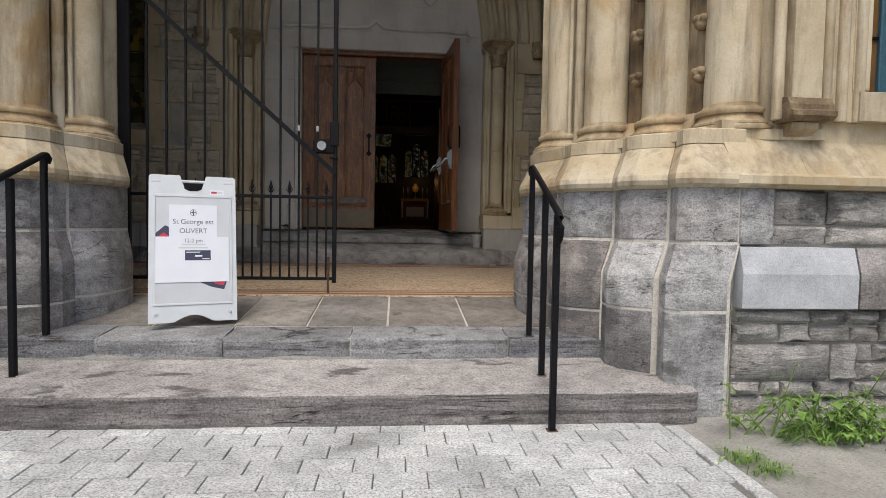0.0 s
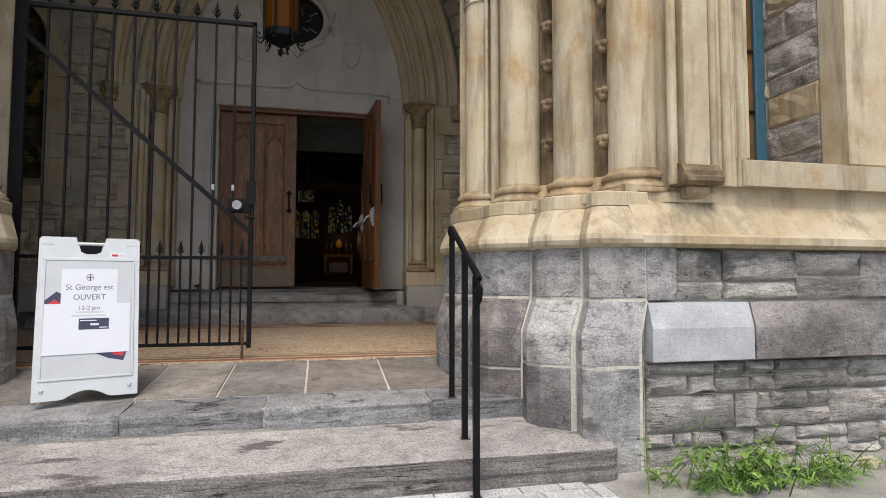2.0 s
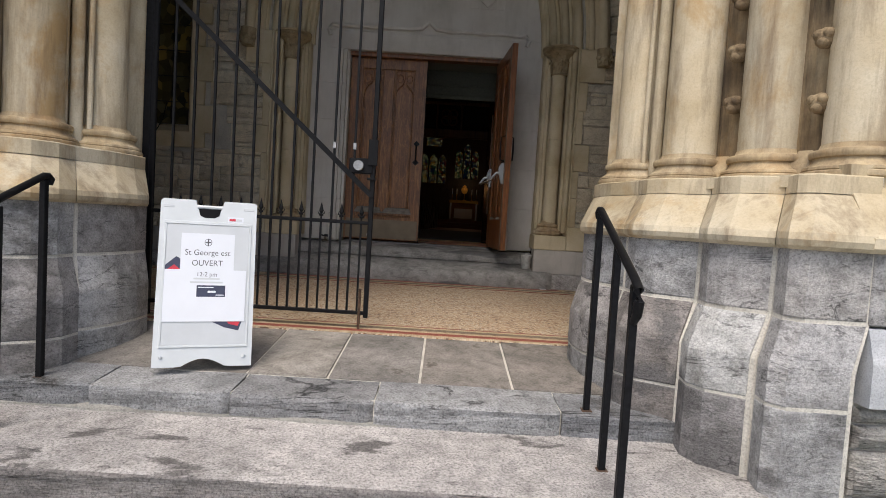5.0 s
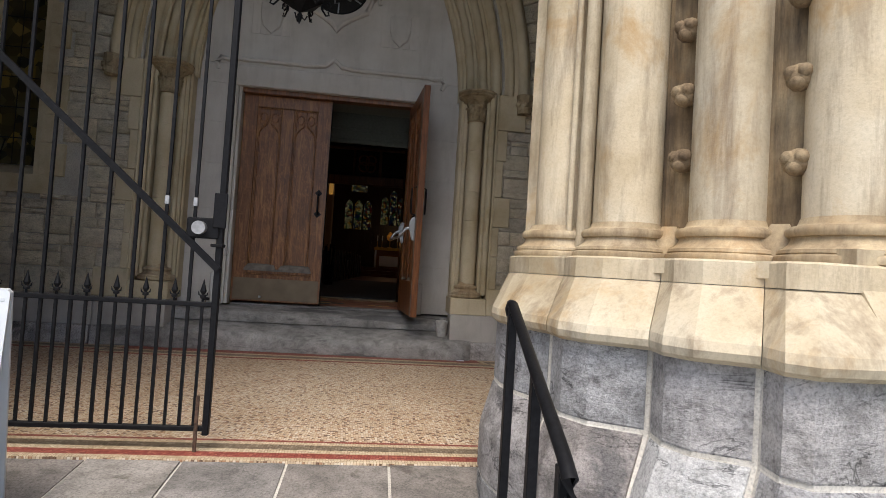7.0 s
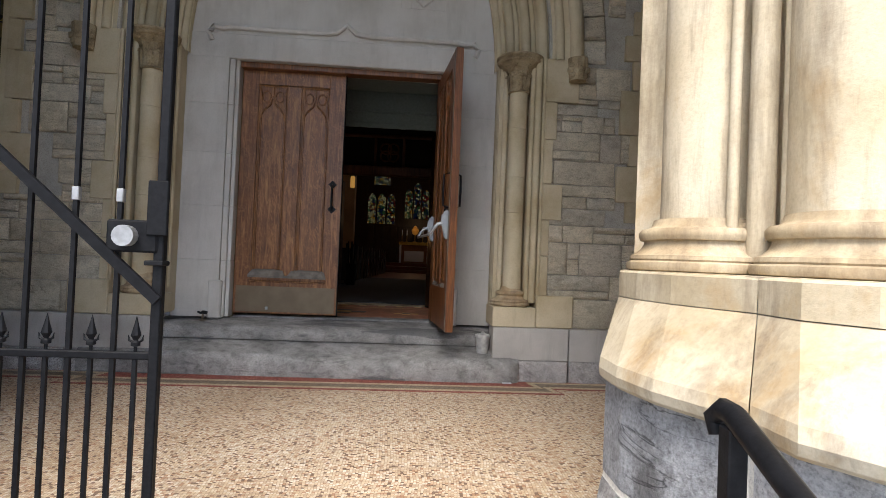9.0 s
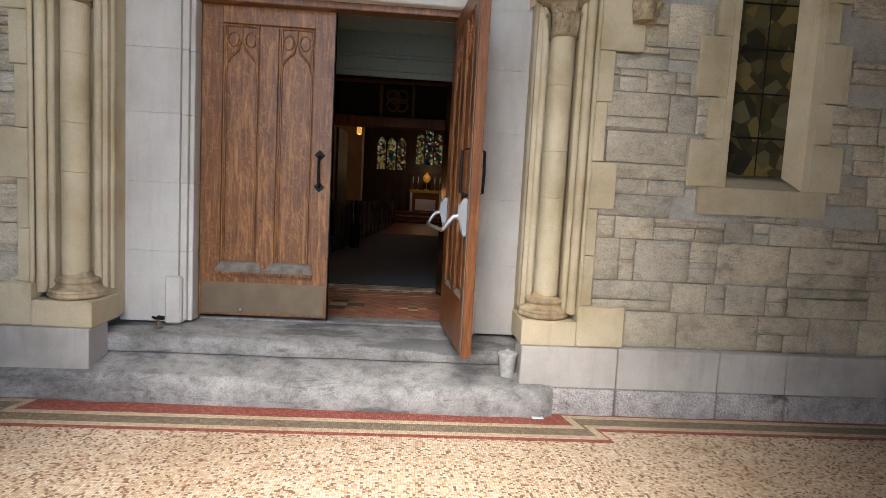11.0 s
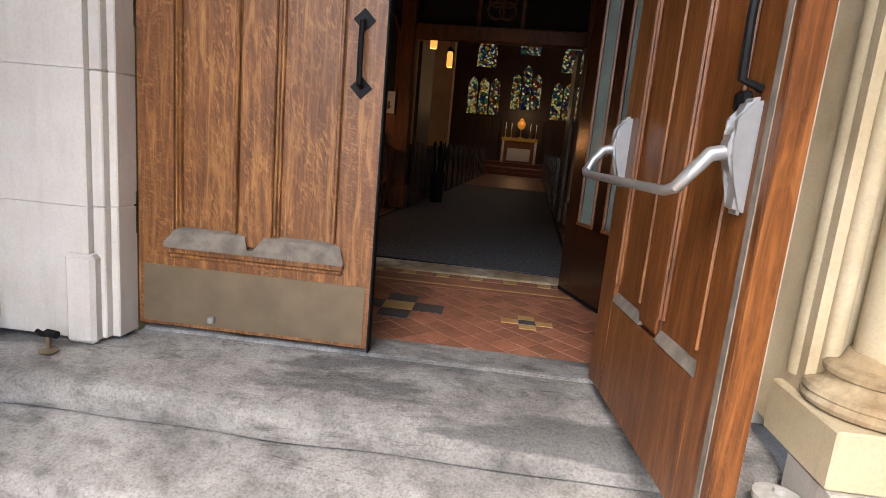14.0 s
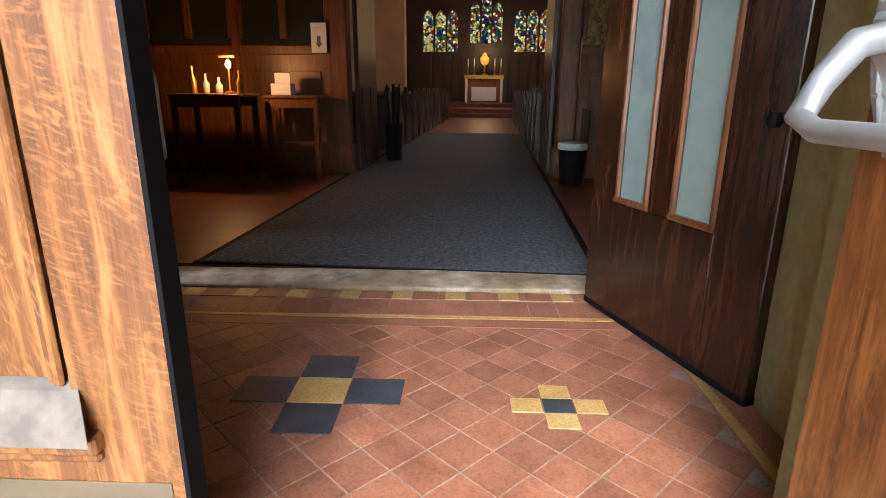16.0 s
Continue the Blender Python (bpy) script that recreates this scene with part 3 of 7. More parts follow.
def uneven_slab(x0, x1, y0, y1, z0, z1, slope=0.0, nx=24, amount=0.008, edge=0.025, seed=1):
    """A worn stone slab: uneven top, rounded and chipped front edge. slope: rise of the top from front to back."""
    bm = bmesh.new()
    xs = [x0 + (x1 - x0) * i / nx for i in range(nx + 1)]
    rows = []
    for k in range(9):
        ring = []
        for x in xs:
            w = noise.noise((x * 1.7 + seed * 7, k * 0.6, seed)) * amount
            c = abs(noise.noise((x * 4.1 + seed * 3, seed * 5, 0))) * edge * 0.8
            if k == 0:
                p = (x, y0 + w, z0)
            elif k == 1:
                p = (x, y0 - 0.5 * edge + w * 1.5, z0 + 0.45 * (z1 - z0))
            elif k == 2:
                p = (x, y0 + w - c * 0.2, z1 - edge - c)
            elif k == 3:
                p = (x, y0 + edge * 0.45 + c * 0.6, z1 - edge * 0.3 - c * 0.4)
            else:
                f = (k - 4) / 4
                p = (x, y0 + edge * 1.6 + c + (y1 - y0 - edge * 1.6 - c) * f, z1 + slope * f + w * 0.7 * (1 if k < 8 else 0))
            ring.append(p)
        rows.append(ring)
    rows.append([(x, y1, z0) for x in xs])
    vs = [[bm.verts.new(p) for p in r] for r in rows]
    for a, b in zip(vs, vs[1:]):
        for i in range(nx):
            bm.faces.new((a[i], a[i + 1], b[i + 1], b[i]))
    bm.faces.new([r[0] for r in vs])
    bm.faces.new([r[-1] for r in reversed(vs)])
    for i in range(nx):
        bm.faces.new((vs[0][i], vs[0][i + 1], vs[-1][i + 1], vs[-1][i]))
    return bm


def split_step(x0, x1, y0, y1, z0, z1, rise, seed, dx=0.045, arris=0.012, strata=0.016, chip=0.03):
    """A quarried step: face split in thin beds, a worn arris with chips, an almost flat top. Slot 1 is the split face."""
    bm = bmesh.new()
    nx = max(6, int((x1 - x0) / dx))
    rows = []
    beds = 9
    for i in range(nx + 1):
        x = x0 + (x1 - x0) * i / nx
        turn = 0.03 * (max(0, (x - x1 + 0.08) / 0.08) ** 2)
        line = []
        sag = 0.006 * noise.noise((x * 1.3, seed, 2.0))
        bite = max(0.0, noise.noise((x * 5.0, seed * 3.1, 0.5)) - 0.15) * chip
        for k in range(beds):
            f = k / (beds - 1)
            z = z0 + (z1 - z0 - arris - bite * 0.7) * f
            bed = noise.noise((x * 1.1, z * 26, seed)) * strata + noise.noise((x * 9, z * 30, seed + 4)) * strata * 0.35
            line.append((x, y0 + bed + turn + (0.012 if k == 0 else 0.0), z))
        line.append((x, y0 + arris * 0.5 + bite * 0.6 + turn, z1 - arris * 0.4 - bite * 0.35))
        for f in (0.03, 0.12, 0.3, 0.5, 0.75, 1.0):
            line.append((x, y0 + arris * 1.4 + bite + turn + (y1 - y0 - arris * 1.4 - bite - turn) * f, z1 + rise * f + sag + 0.004 * noise.noise((x * 3, f * 6, seed))))
        line.append((x, y1, z0))
        rows.append([bm.verts.new(q) for q in line])
    n = len(rows[0])
    for a, b in zip(rows, rows[1:]):
        for k in range(n - 1):
            f = bm.faces.new((a[k], b[k], b[k + 1], a[k + 1]))
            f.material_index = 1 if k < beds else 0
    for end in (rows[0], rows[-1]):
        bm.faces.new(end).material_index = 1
    return bm


steps = thing("outer_steps", (0, 0, 0), "two worn grey limestone entrance steps with cracked edges", "steps", kind="structure")
low = part("step", split_step(-3.6, 2.28, -6.885, -6.10, -0.06, Z_STEP, 0.055, 1), M_STEP, steps)
# riser slot, darker than the tread: its shade is put into the colour
low.data.materials.append(M_STEPFACE_SHADED)
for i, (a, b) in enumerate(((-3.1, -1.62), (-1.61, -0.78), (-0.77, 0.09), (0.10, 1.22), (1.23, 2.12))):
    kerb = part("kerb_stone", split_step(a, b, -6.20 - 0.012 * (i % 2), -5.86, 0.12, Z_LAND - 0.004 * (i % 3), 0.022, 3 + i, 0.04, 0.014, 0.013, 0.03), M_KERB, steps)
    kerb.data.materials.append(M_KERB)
part("bedding", boxes((-3.08, 2.10, -6.165, -5.865, 0.1, Z_LAND - 0.010)), M_MORTAR, steps)
# crumbled mortar at the foot of the kerb
bm = bmesh.new()
rings = []
for i in range(91):
    x = -3.0 + 3.55 * i / 90
    w = 0.008 + 0.034 * max(0.0, noise.noise((x * 2.3, 5.0, 1.0)) + 0.35) * (1.0 if x < -0.3 else max(0.15, (0.55 - x) / 0.85))
    j = noise.noise((x * 14, 2.0, 0.0)) * 0.3 + 1
    zt = Z_STEP + 0.055 * (0.62 / 0.77)
    rings.append([(x, -6.16, zt - 0.03), (x, -6.20 - w * 1.25 * j, zt - 0.012), (x, -6.205 - w * 0.8, zt + 0.012 * j + w * 0.10), (x, -6.20 - w * 0.35 * j, zt + w * 0.75), (x, -6.16, zt + w * 1.1 * j)])
loft(bm, rings)
part("crumbled_mortar", bm, M_CONC, steps, "pale crumbled mortar at the foot of the kerb")

bm = bmesh.new()
loft(bm, [[(-3.4, -5.90, 0), (2.05, -5.90, 0), (2.05, -4.88, 0), (-3.4, -4.88, 0)], [(-3.4, -5.90, 0.388), (2.05, -5.90, 0.388), (2.05, -4.88, 0.490), (-3.4, -4.88, 0.490)]], closed=True, caps=True)
tagged(obj("landing_base", bm, M_MORTAR), "packed bed under the landing slabs", "landing", kind="structure")
landing = thing("landing", (0, 0, 0), "brown and grey stone landing slabs before the porch", "landing", kind="structure")
for i, (a, c) in enumerate(((-3.2, -2.01), (-2.0, -1.39), (-1.38, -0.80), (-0.79, -0.265), (-0.255, 0.345), (0.355, 0.965), (0.975, 1.9))):
    bm = bmesh.new()
    t = 0.003 * (i % 3)
    loft(bm, [[(a + .004, -5.852, 0.3), (c - .004, -5.852, 0.3), (c - .004, -4.90, 0.3), (a + .004, -4.90, 0.3)],
              [(a + .004, -5.852, 0.403 - t), (c - .004, -5.852, 0.403 - t), (c - .004, -4.90, 0.502 - t), (a + .004, -4.90, 0.502 - t)]], closed=True, caps=True)
    part("slab", bm, M_SLAB, landing)

# ---------------------------------------------------------------- mosaic floor of the porch
bm = boxes((-6, 6, -4.89, -0.7, 0.3, Z_PORCH))
floor_porch = tagged(obj("floor_porch", bm, M_MOSAIC), "porch floor of small cream, orange and black mosaic tesserae", "mosaic floor", kind="structure")


def band(points, width, z):
    """A flat ribbon of that width along a line on the floor."""
    bm = bmesh.new()
    pts = [Vector((x, y, 0)) for x, y in points]
    left, right = [], []
    for i, p in enumerate(pts):
        ds = []
        if i:
            ds.append((p - pts[i - 1]).normalized())
        if i < len(pts) - 1:
            ds.append((pts[i + 1] - p).normalized())
        ns = [Vector((-d.y, d.x, 0)) for d in ds]
        n = sum(ns, Vector()).normalized()
        k = width / 2 / max(0.35, n.dot(ns[0]))
        left.append((p.x + n.x * k, p.y + n.y * k, z))
        right.append((p.x - n.x * k, p.y - n.y * k, z))
    loft(bm, [[(x, y, zz - 0.02) for x, y, zz in left], left, right, [(x, y, zz - 0.02) for x, y, zz in right]])
    return bm


def border_line(off):
    """The back border's line; at both ends of the door steps it turns in towards the wall."""
    y = -1.24 + off
    k = 0.7 * (off - 0.02)
    return [(-5.9, y + 0.22), (-2.36 + k, y + 0.22), (-2.41 + k, y), (2.41 - k, y), (2.36 - k, y + 0.22), (5.9, y + 0.20)]


for i, (nm, off, w, mt) in enumerate((("trim_red", 0.26, 0.34, M_MRED), ("trim_cream", 0.12, 0.06, M_MCREAM), ("trim_brown", 0.02, 0.14, M_MBROWN), ("trim_cream", -0.08, 0.06, M_MCREAM), ("trim_red", -0.135, 0.045, M_MRED))):
    tagged(obj(nm, band(border_line(off), w, Z_PORCH + (0.003, 0.008, 0.006, 0.007, 0.005)[i]), mt), "mosaic border stripe along the porch floor", "mosaic border", kind="structure")
for nm, y, w, mt in (("trim_cream", -4.86, 0.05, M_MCREAM), ("trim_red", -4.79, 0.09, M_MRED), ("trim_cream", -4.71, 0.06, M_MCREAM), ("trim_brown", -4.63, 0.09, M_MBROWN), ("trim_cream", -4.555, 0.05, M_MCREAM), ("trim_red", -4.51, 0.03, M_MRED)):
    tagged(obj(nm, band([(-5.9, y), (5.9, y)], w, Z_PORCH + 0.004), mt), "mosaic border stripe along the porch floor", "mosaic border", kind="structure")

# ---------------------------------------------------------------- door steps
def smooth(a, b, x):
    f = min(1.0, max(0.0, (x - a) / (b - a)))
    return f * f * (3 - 2 * f)


def dished_step(x0, x1, y0, drift, yb, z0, zf, zb, hollow, seed):
    """A step that feet have dished: hollow(x) is 0 where the arris still stands and 1 where it is worn to a slope."""
    bm = bmesh.new()
    nx = int((x1 - x0) / 0.04)
    rows = []
    for i in range(nx + 1):
        x = x0 + (x1 - x0) * i / nx
        h = hollow(x)
        y = y0 + drift * (x - x0) + 0.022 * noise.noise((x * 1.9, seed, 0)) + 0.10 * smooth(x1 - 0.13, x1 + 0.06, x)
        u = 0.008 * noise.noise((x * 3.0, 7.0, seed))
        hz = zf - z0
        shape = [(0.06, 0.0), (0.06, 0.07 * hz), (0.006, 0.10 * hz), (-0.006 + u, 0.35 * hz), (-0.004 + u, (0.72 - 0.16 * h) * hz), (0.006 + u, (0.86 - 0.20 * h) * hz), (0.024 + 0.03 * h, (0.95 - 0.17 * h) * hz), (0.055 + 0.06 * h, (0.99 - 0.11 * h) * hz), (0.10 + 0.10 * h, (1.005 - 0.06 * h) * hz)]
        line = [(x, y + dy, z0 + dz) for dy, dz in shape]
        ys, zs = line[-1][1:]
        for f in (0.2, 0.45, 0.7, 1.0):
            line.append((x, ys + (yb - ys) * f, zs + (zb - zs) * f ** (1 - 0.35 * h) + 0.006 * noise.noise((x * 2.2, f * 4, seed + 2)) * (1 - f)))
        line.append((x, yb, z0))
        rows.append(line)
    loft(bm, rows)
    for end in (rows[0], rows[-1]):
        bm.faces.new([bm.verts.new(q) for q in end])
    bmesh.ops.remove_doubles(bm, verts=bm.verts[:], dist=0.0002)
    return bm


dsteps = thing("door_steps", (0, 0, 0), "two deeply worn grey stone steps before the doors", "steps", kind="structure")
part("step", dished_step(-2.62, 2.16, -0.845, -0.022, -0.40, 0.45, Z_DSTEP + 0.02, 0.85, lambda x: smooth(-1.0, 0.1, x) * (1 - 0.9 * smooth(0.7, 1.25, x)), 11), M_STEPIN, dsteps, smooth=True)
part("step", dished_step(-2.04, 1.92, -0.50, 0.0, 0.32, 0.829, Z_SILL - 0.025, Z_SILL + 0.012, lambda x: 0.1 + 0.55 * smooth(-1.0, -0.2, x) * (1 - 0.5 * smooth(0.9, 1.5, x)), 12), M_STEPIN, dsteps, smooth=True)

# ---------------------------------------------------------------- porch back wall with the door arch
ARCH_W, ARCH_Z, ARCH_RISE = 1.87, 4.24, 3.50
ARCH_R = (ARCH_RISE ** 2 + ARCH_W ** 2) / (2 * ARCH_W)
ARCH_C = ARCH_R - ARCH_W


def arch_curve(off, n=22, w=ARCH_W, zs=ARCH_Z, rr=ARCH_R):
    """Points (x, z) of a pointed arch from its right springing over the apex to the left, pushed out by off."""
    r, c = rr + off, rr - w
    top = math.acos(c / r)
    right = [(-c + r * math.cos(top * i / n), zs + r * math.sin(top * i / n)) for i in range(n + 1)]
    return right + [(-x, z) for x, z in reversed(right[:-1])]


wall_back = thing("wall_back", (0, 0, 0), "porch back wall of coursed grey-brown rubble stone", "stone wall", kind="structure")
# backing with openings for the arch and the two lancet windows
bm = bmesh.new()


def wall_with_hole(bm, hole, outer_top, x0, x1, z0, y0, y1):
    """A wall slab between x0 and x1 round a hole that stands on z0; hole: its outline from right to left."""
    n = len(hole)
    out = []
    for i, (x, z) in enumerate(hole):
        f = i / (n - 1)
        if f < 0.3:
            out.append((x1, z0 + (outer_top - z0) * f / 0.3))
        elif f <= 0.7:
            out.append((x1 + (x0 - x1) * (f - 0.3) / 0.4, outer_top))
        else:
            out.append((x0, outer_top + (z0 - outer_top) * (f - 0.7) / 0.3))
    for y in (y0, y1):
        loft(bm, [[(x, y, z) for x, z in hole], [(x, y, z) for x, z in out]])
    loft(bm, [[(x, y0, z) for x, z in hole], [(x, y1, z) for x, z in hole]])
    return bm


door_hole = [(2.44, 0.3), (2.44, 2.2)] + arch_curve(0.57) + [(-2.44, 2.2), (-2.44, 0.3)]
wall_with_hole(bm, door_hole, 9.6, -3.15, 3.15, 0.3, Y_WALL + 0.03, 0.4)
WIN_U = 4.0        # middle of each lancet, from the door's middle
win_curve = arch_curve(0.0, 10, 0.36, 4.80, 0.75)
for s in (1, -1):
    hole = [(s * WIN_U + x, z) for x, z in [(0.36, 2.62)] + win_curve + [(-0.36, 2.62)]]
    wall_with_hole(bm, [(hole[0][0], 2.62)] + hole[1:-1] + [(hole[-1][0], 2.62)], 9.6, 3.15 if s > 0 else -6.0, 6.0 if s > 0 else -3.15, 2.62, Y_WALL + 0.03, 0.4)
    box(bm, 3.15 if s > 0 else -6.0, 6.0 if s > 0 else -3.15, Y_WALL + 0.03, 0.4, 0.3, 2.62)
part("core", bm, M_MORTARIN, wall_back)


def in_arch(x, z, off):
    x = abs(x)
    if z < ARCH_Z:
        return x < ARCH_W + off
    return math.hypot(x + ARCH_C, z - ARCH_Z) < ARCH_R + off


rnd = random.Random(5)
far_stones = bmesh.new()
z = 1.12
while z < 9.5:
    h = rnd.choice((0.20, 0.28, 0.34, 0.38))
    for xa, xb, za, zb in snecked(-6.0, 5.95, z, z + h, rnd, (0.34, 0.80)):
        zm = (za + zb) / 2
        if zm < ARCH_Z:
            if xa < 2.46 < xb:
                xa = 2.46
            if xa < -2.46 < xb:
                xb = -2.46
        xm = (xa + xb) / 2
        if xb - xa < 0.06:
            continue
        by_window = abs(abs(xm) - WIN_U) < 0.50 + (xb - xa) / 2 and 2.40 < zm < 6.05 - 0.4 * abs(abs(xm) - WIN_U)
        if by_window or in_arch(xm, zm, 1.26 if zm > ARCH_Z else 0.585):
            continue
        stone_at = (xa, xb - 0.009, za, zb - 0.009, Y_WALL + 0.004, 0.06, 0.03, rnd)
        if 2.3 < xm < 4.6 and zm < 4.6 or -4.6 < xm < -2.3 and 1.6 < zm < 4.2:
            part("stone", rough_block(bmesh.new(), *stone_at), M_WALLIN, wall_back, smooth=True)
        else:
            rough_block(far_stones, *stone_at)
    z += h
tagged(part("stone_courses", far_stones, M_WALLIN, wall_back, smooth=True), kind="stuff")
# a ring of rubble voussoirs round the moulded arch
low_line, high_line = arch_curve(0.95, 21), arch_curve(1.24, 21)
for i in range(len(low_line) - 1):
    corners = [Vector(low_line[i]), Vector(low_line[i + 1]), Vector(high_line[i + 1]), Vector(high_line[i])]
    mid = sum(corners, Vector((0, 0))) / 4
    edge = [mid + (c - mid) * 0.955 for c in corners]
    face = [mid + (c - mid) * 0.80 for c in corners]
    bm = bmesh.new()
    out = rnd.uniform(0.018, 0.034)
    loft(bm, [[(c.x, Y_WALL + 0.05, c.y) for c in edge], [(c.x, Y_WALL - 0.004, c.y) for c in edge], [(c.x, Y_WALL - out + rnd.uniform(-0.008, 0.008), c.y) for c in face]], closed=True, caps=True)
    part("voussoir", bm, M_WALLIN, wall_back)

# plinth of pale blocks along the foot of the wall
for s in (1, -1):
    for a, b in ((1.87, 2.75), (2.76, 3.70), (3.71, 4.35), (4.36, 5.9)):
        bm = boxes((s * a if s > 0 else s * b, s * b if s > 0 else s * a, -0.80, -0.5, 0.745, 1.115), bevel=0.006)
        part("plinth_block", bm, M_PLINTH, wall_back)
        rb = bmesh.new()
        rough_block(rb, min(s * a, s * b), max(s * a, s * b) - 0.01, 0.48, 0.742, -0.82, 0.2, 0.03, rnd)
        part("footing_stone", rb, M_STEP, wall_back)

# ---------------------------------------------------------------- pale stone tympanum, jambs and lintel
tymp = thing("door_surround", (0, 0, 0), "pale carved limestone door surround with shields and a round window", "door surround", kind="structure")
RZ, RR = 5.86, 0.44
bm = bmesh.new()
rose = [(RR * math.cos(a), RZ + RR * math.sin(a)) for a in [math.pi * 2 * i / 48 - math.pi / 2 for i in range(49)]]
fan = []
for i in range(49):
    a = math.pi * 2 * i / 48 - math.pi / 2
    d = Vector((math.cos(a), math.sin(a)))
    t = 0.0
    while t < 6 and in_arch(d.x * t, RZ + d.y * t, 0.05) and RZ + d.y * t > 4.22:
        t += 0.02
    fan.append((d.x * t, RZ + d.y * t))
for y in (-0.10, 0.35):
    loft(bm, [[(x, y, z) for x, z in rose], [(x, y, z) for x, z in fan]])
loft(bm, [[(x, -0.10, z) for x, z in rose], [(x, 0.35, z) for x, z in rose]])
part("tympanum", bm, M_WHITE, tymp)
for s in (1, -1):
    zc = 1.05
    for i, top in enumerate((1.74, 2.40, 3.05, 3.65, 4.22)):
        bm = boxes((min(s * 1.40, s * 1.95), max(s * 1.40, s * 1.95), -0.14, 0.085, zc, top - 0.0015), bevel=0.002)
        part("jamb_block", bm, M_WHITE, tymp)
        bm = boxes((min(s * 1.335, s * 1.398), max(s * 1.335, s * 1.398), -0.11, 0.085, zc, top - 0.002), (min(s * 1.29, s * 1.334), max(s * 1.29, s * 1.334), -0.07, 0.085, zc, top - 0.001), bevel=0.006)
        part("jamb_moulding", bm, M_WHITE, tymp)
        zc = top
    bm = boxes((min(s * 1.36, s * 1.52), max(s * 1.36, s * 1.52), -0.17, 0.0, 1.03, 1.50), bevel=0.02)
    part("jamb_stop", bm, M_WHITE, tymp)
part("lintel", boxes((-1.95, 1.95, -0.13, 0.35, 4.215, 4.52), bevel=0.01), M_WHITE, tymp)
# label moulding with a small ogee in the middle and curled ends
lab = []
for x, z in ((-1.62, 4.42), (-1.66, 4.52), (-1.60, 4.60), (-1.50, 4.58), (-1.40, 4.60), (-0.3, 4.60), (-0.12, 4.62), (0.0, 4.72), (0.12, 4.62), (0.3, 4.60), (1.40, 4.60), (1.50, 4.58), (1.60, 4.60), (1.66, 4.52), (1.62, 4.42)):
    lab.append((x, -0.125, z))
part("label_moulding", tube(bmesh.new(), lab, 0.035, 8), M_WHITE, tymp, smooth=True)
hood = [(-0.62, 6.05), (-0.55, 5.75), (-0.42, 5.48), (-0.2, 5.36), (-0.06, 5.26), (0.0, 5.17), (0.06, 5.26), (0.2, 5.36), (0.42, 5.48), (0.55, 5.75), (0.62, 6.05)]
part("window_hood", tube(bmesh.new(), [(x, -0.11, z) for x, z in hood], 0.045, 8), M_WHITE, tymp, smooth=True)
part("window_hood", tube(bmesh.new(), [(x, -0.11, 2 * RZ - z - 0.05) for x, z in hood], 0.032, 8), M_WHITE, tymp, smooth=True)
for s in (1, -1):
    sh = [(-0.16, 0.2), (0.16, 0.2), (0.16, -0.02), (0.12, -0.16), (0.0, -0.27), (-0.12, -0.16), (-0.16, -0.02)]
    bm = prism(bmesh.new(), [(s * 0.94 + x, 5.28 + z) for x, z in sh], "y", -0.135, -0.09)
    bmesh.ops.bevel(bm, geom=bm.edges[:], offset=0.012, segments=1, affect="EDGES")
    part("shield", bm, M_WHITE, tymp)
    for w in (0.27, 0.52):
        part("raised_panel", boxes((s * 0.94 - w / 2 - 0.02, s * 0.94 + w / 2 + 0.02, -0.104 - 0.004 * (w < 0.4), -0.05, 5.0, 5.52), bevel=0.004), M_WHITE, tymp)

# round window
rosew = thing("window_1", (0, 0, 0), "round leaded window in a dark iron frame", "round window", kind="structure")
def ring_bm(r0, r1, y0, y1, zc, n=40, xc=0.0):
    bm = bmesh.new()
    prof = [(r0, y0), (r1, y0), (r1, y1), (r0, y1), (r0, y0)]
    return loft(bm, [[(xc + r * math.cos(2 * math.pi * i / n), y, zc + r * math.sin(2 * math.pi * i / n)) for i in range(n + 1)] for r, y in prof])
part("window_frame", ring_bm(0.385, 0.445, -0.02, 0.06, RZ), M_IRON, rosew)
bars = bmesh.new()
for k in range(6):
    a = math.pi * k / 3 + 0.5
    q = [(0.14 * math.cos(a - 0.5), 0.14 * math.sin(a - 0.5)), (0.24 * math.cos(a - 0.25), 0.24 * math.sin(a - 0.25)), (0.22 * math.cos(a), 0.22 * math.sin(a)), (0.39 * math.cos(a), 0.39 * math.sin(a))]
    tube(bars, [(x, 0.0, RZ + z) for x, z in q], 0.012, 6)
part("lead_bars", bars, M_ALU, rosew)
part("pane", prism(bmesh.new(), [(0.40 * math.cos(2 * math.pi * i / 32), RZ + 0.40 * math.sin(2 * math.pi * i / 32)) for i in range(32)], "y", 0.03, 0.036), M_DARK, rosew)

# ---------------------------------------------------------------- moulded arch, capitals, jamb shafts
archw = thing("door_arch", (0, 0, 0), "pointed sandstone arch of many deep mouldings on shafts", "stone arch", kind="structure")


def arch_roll(r_mid, y_mid, rad, n=26, seg=10):
    bm = bmesh.new()
    loft(bm, [[(x, y_mid + rad * math.sin(t), z) for x, z in arch_curve(r_mid + rad * math.cos(t), n)] for t in [2 * math.pi * k / seg for k in range(seg + 1)]])
    return bm


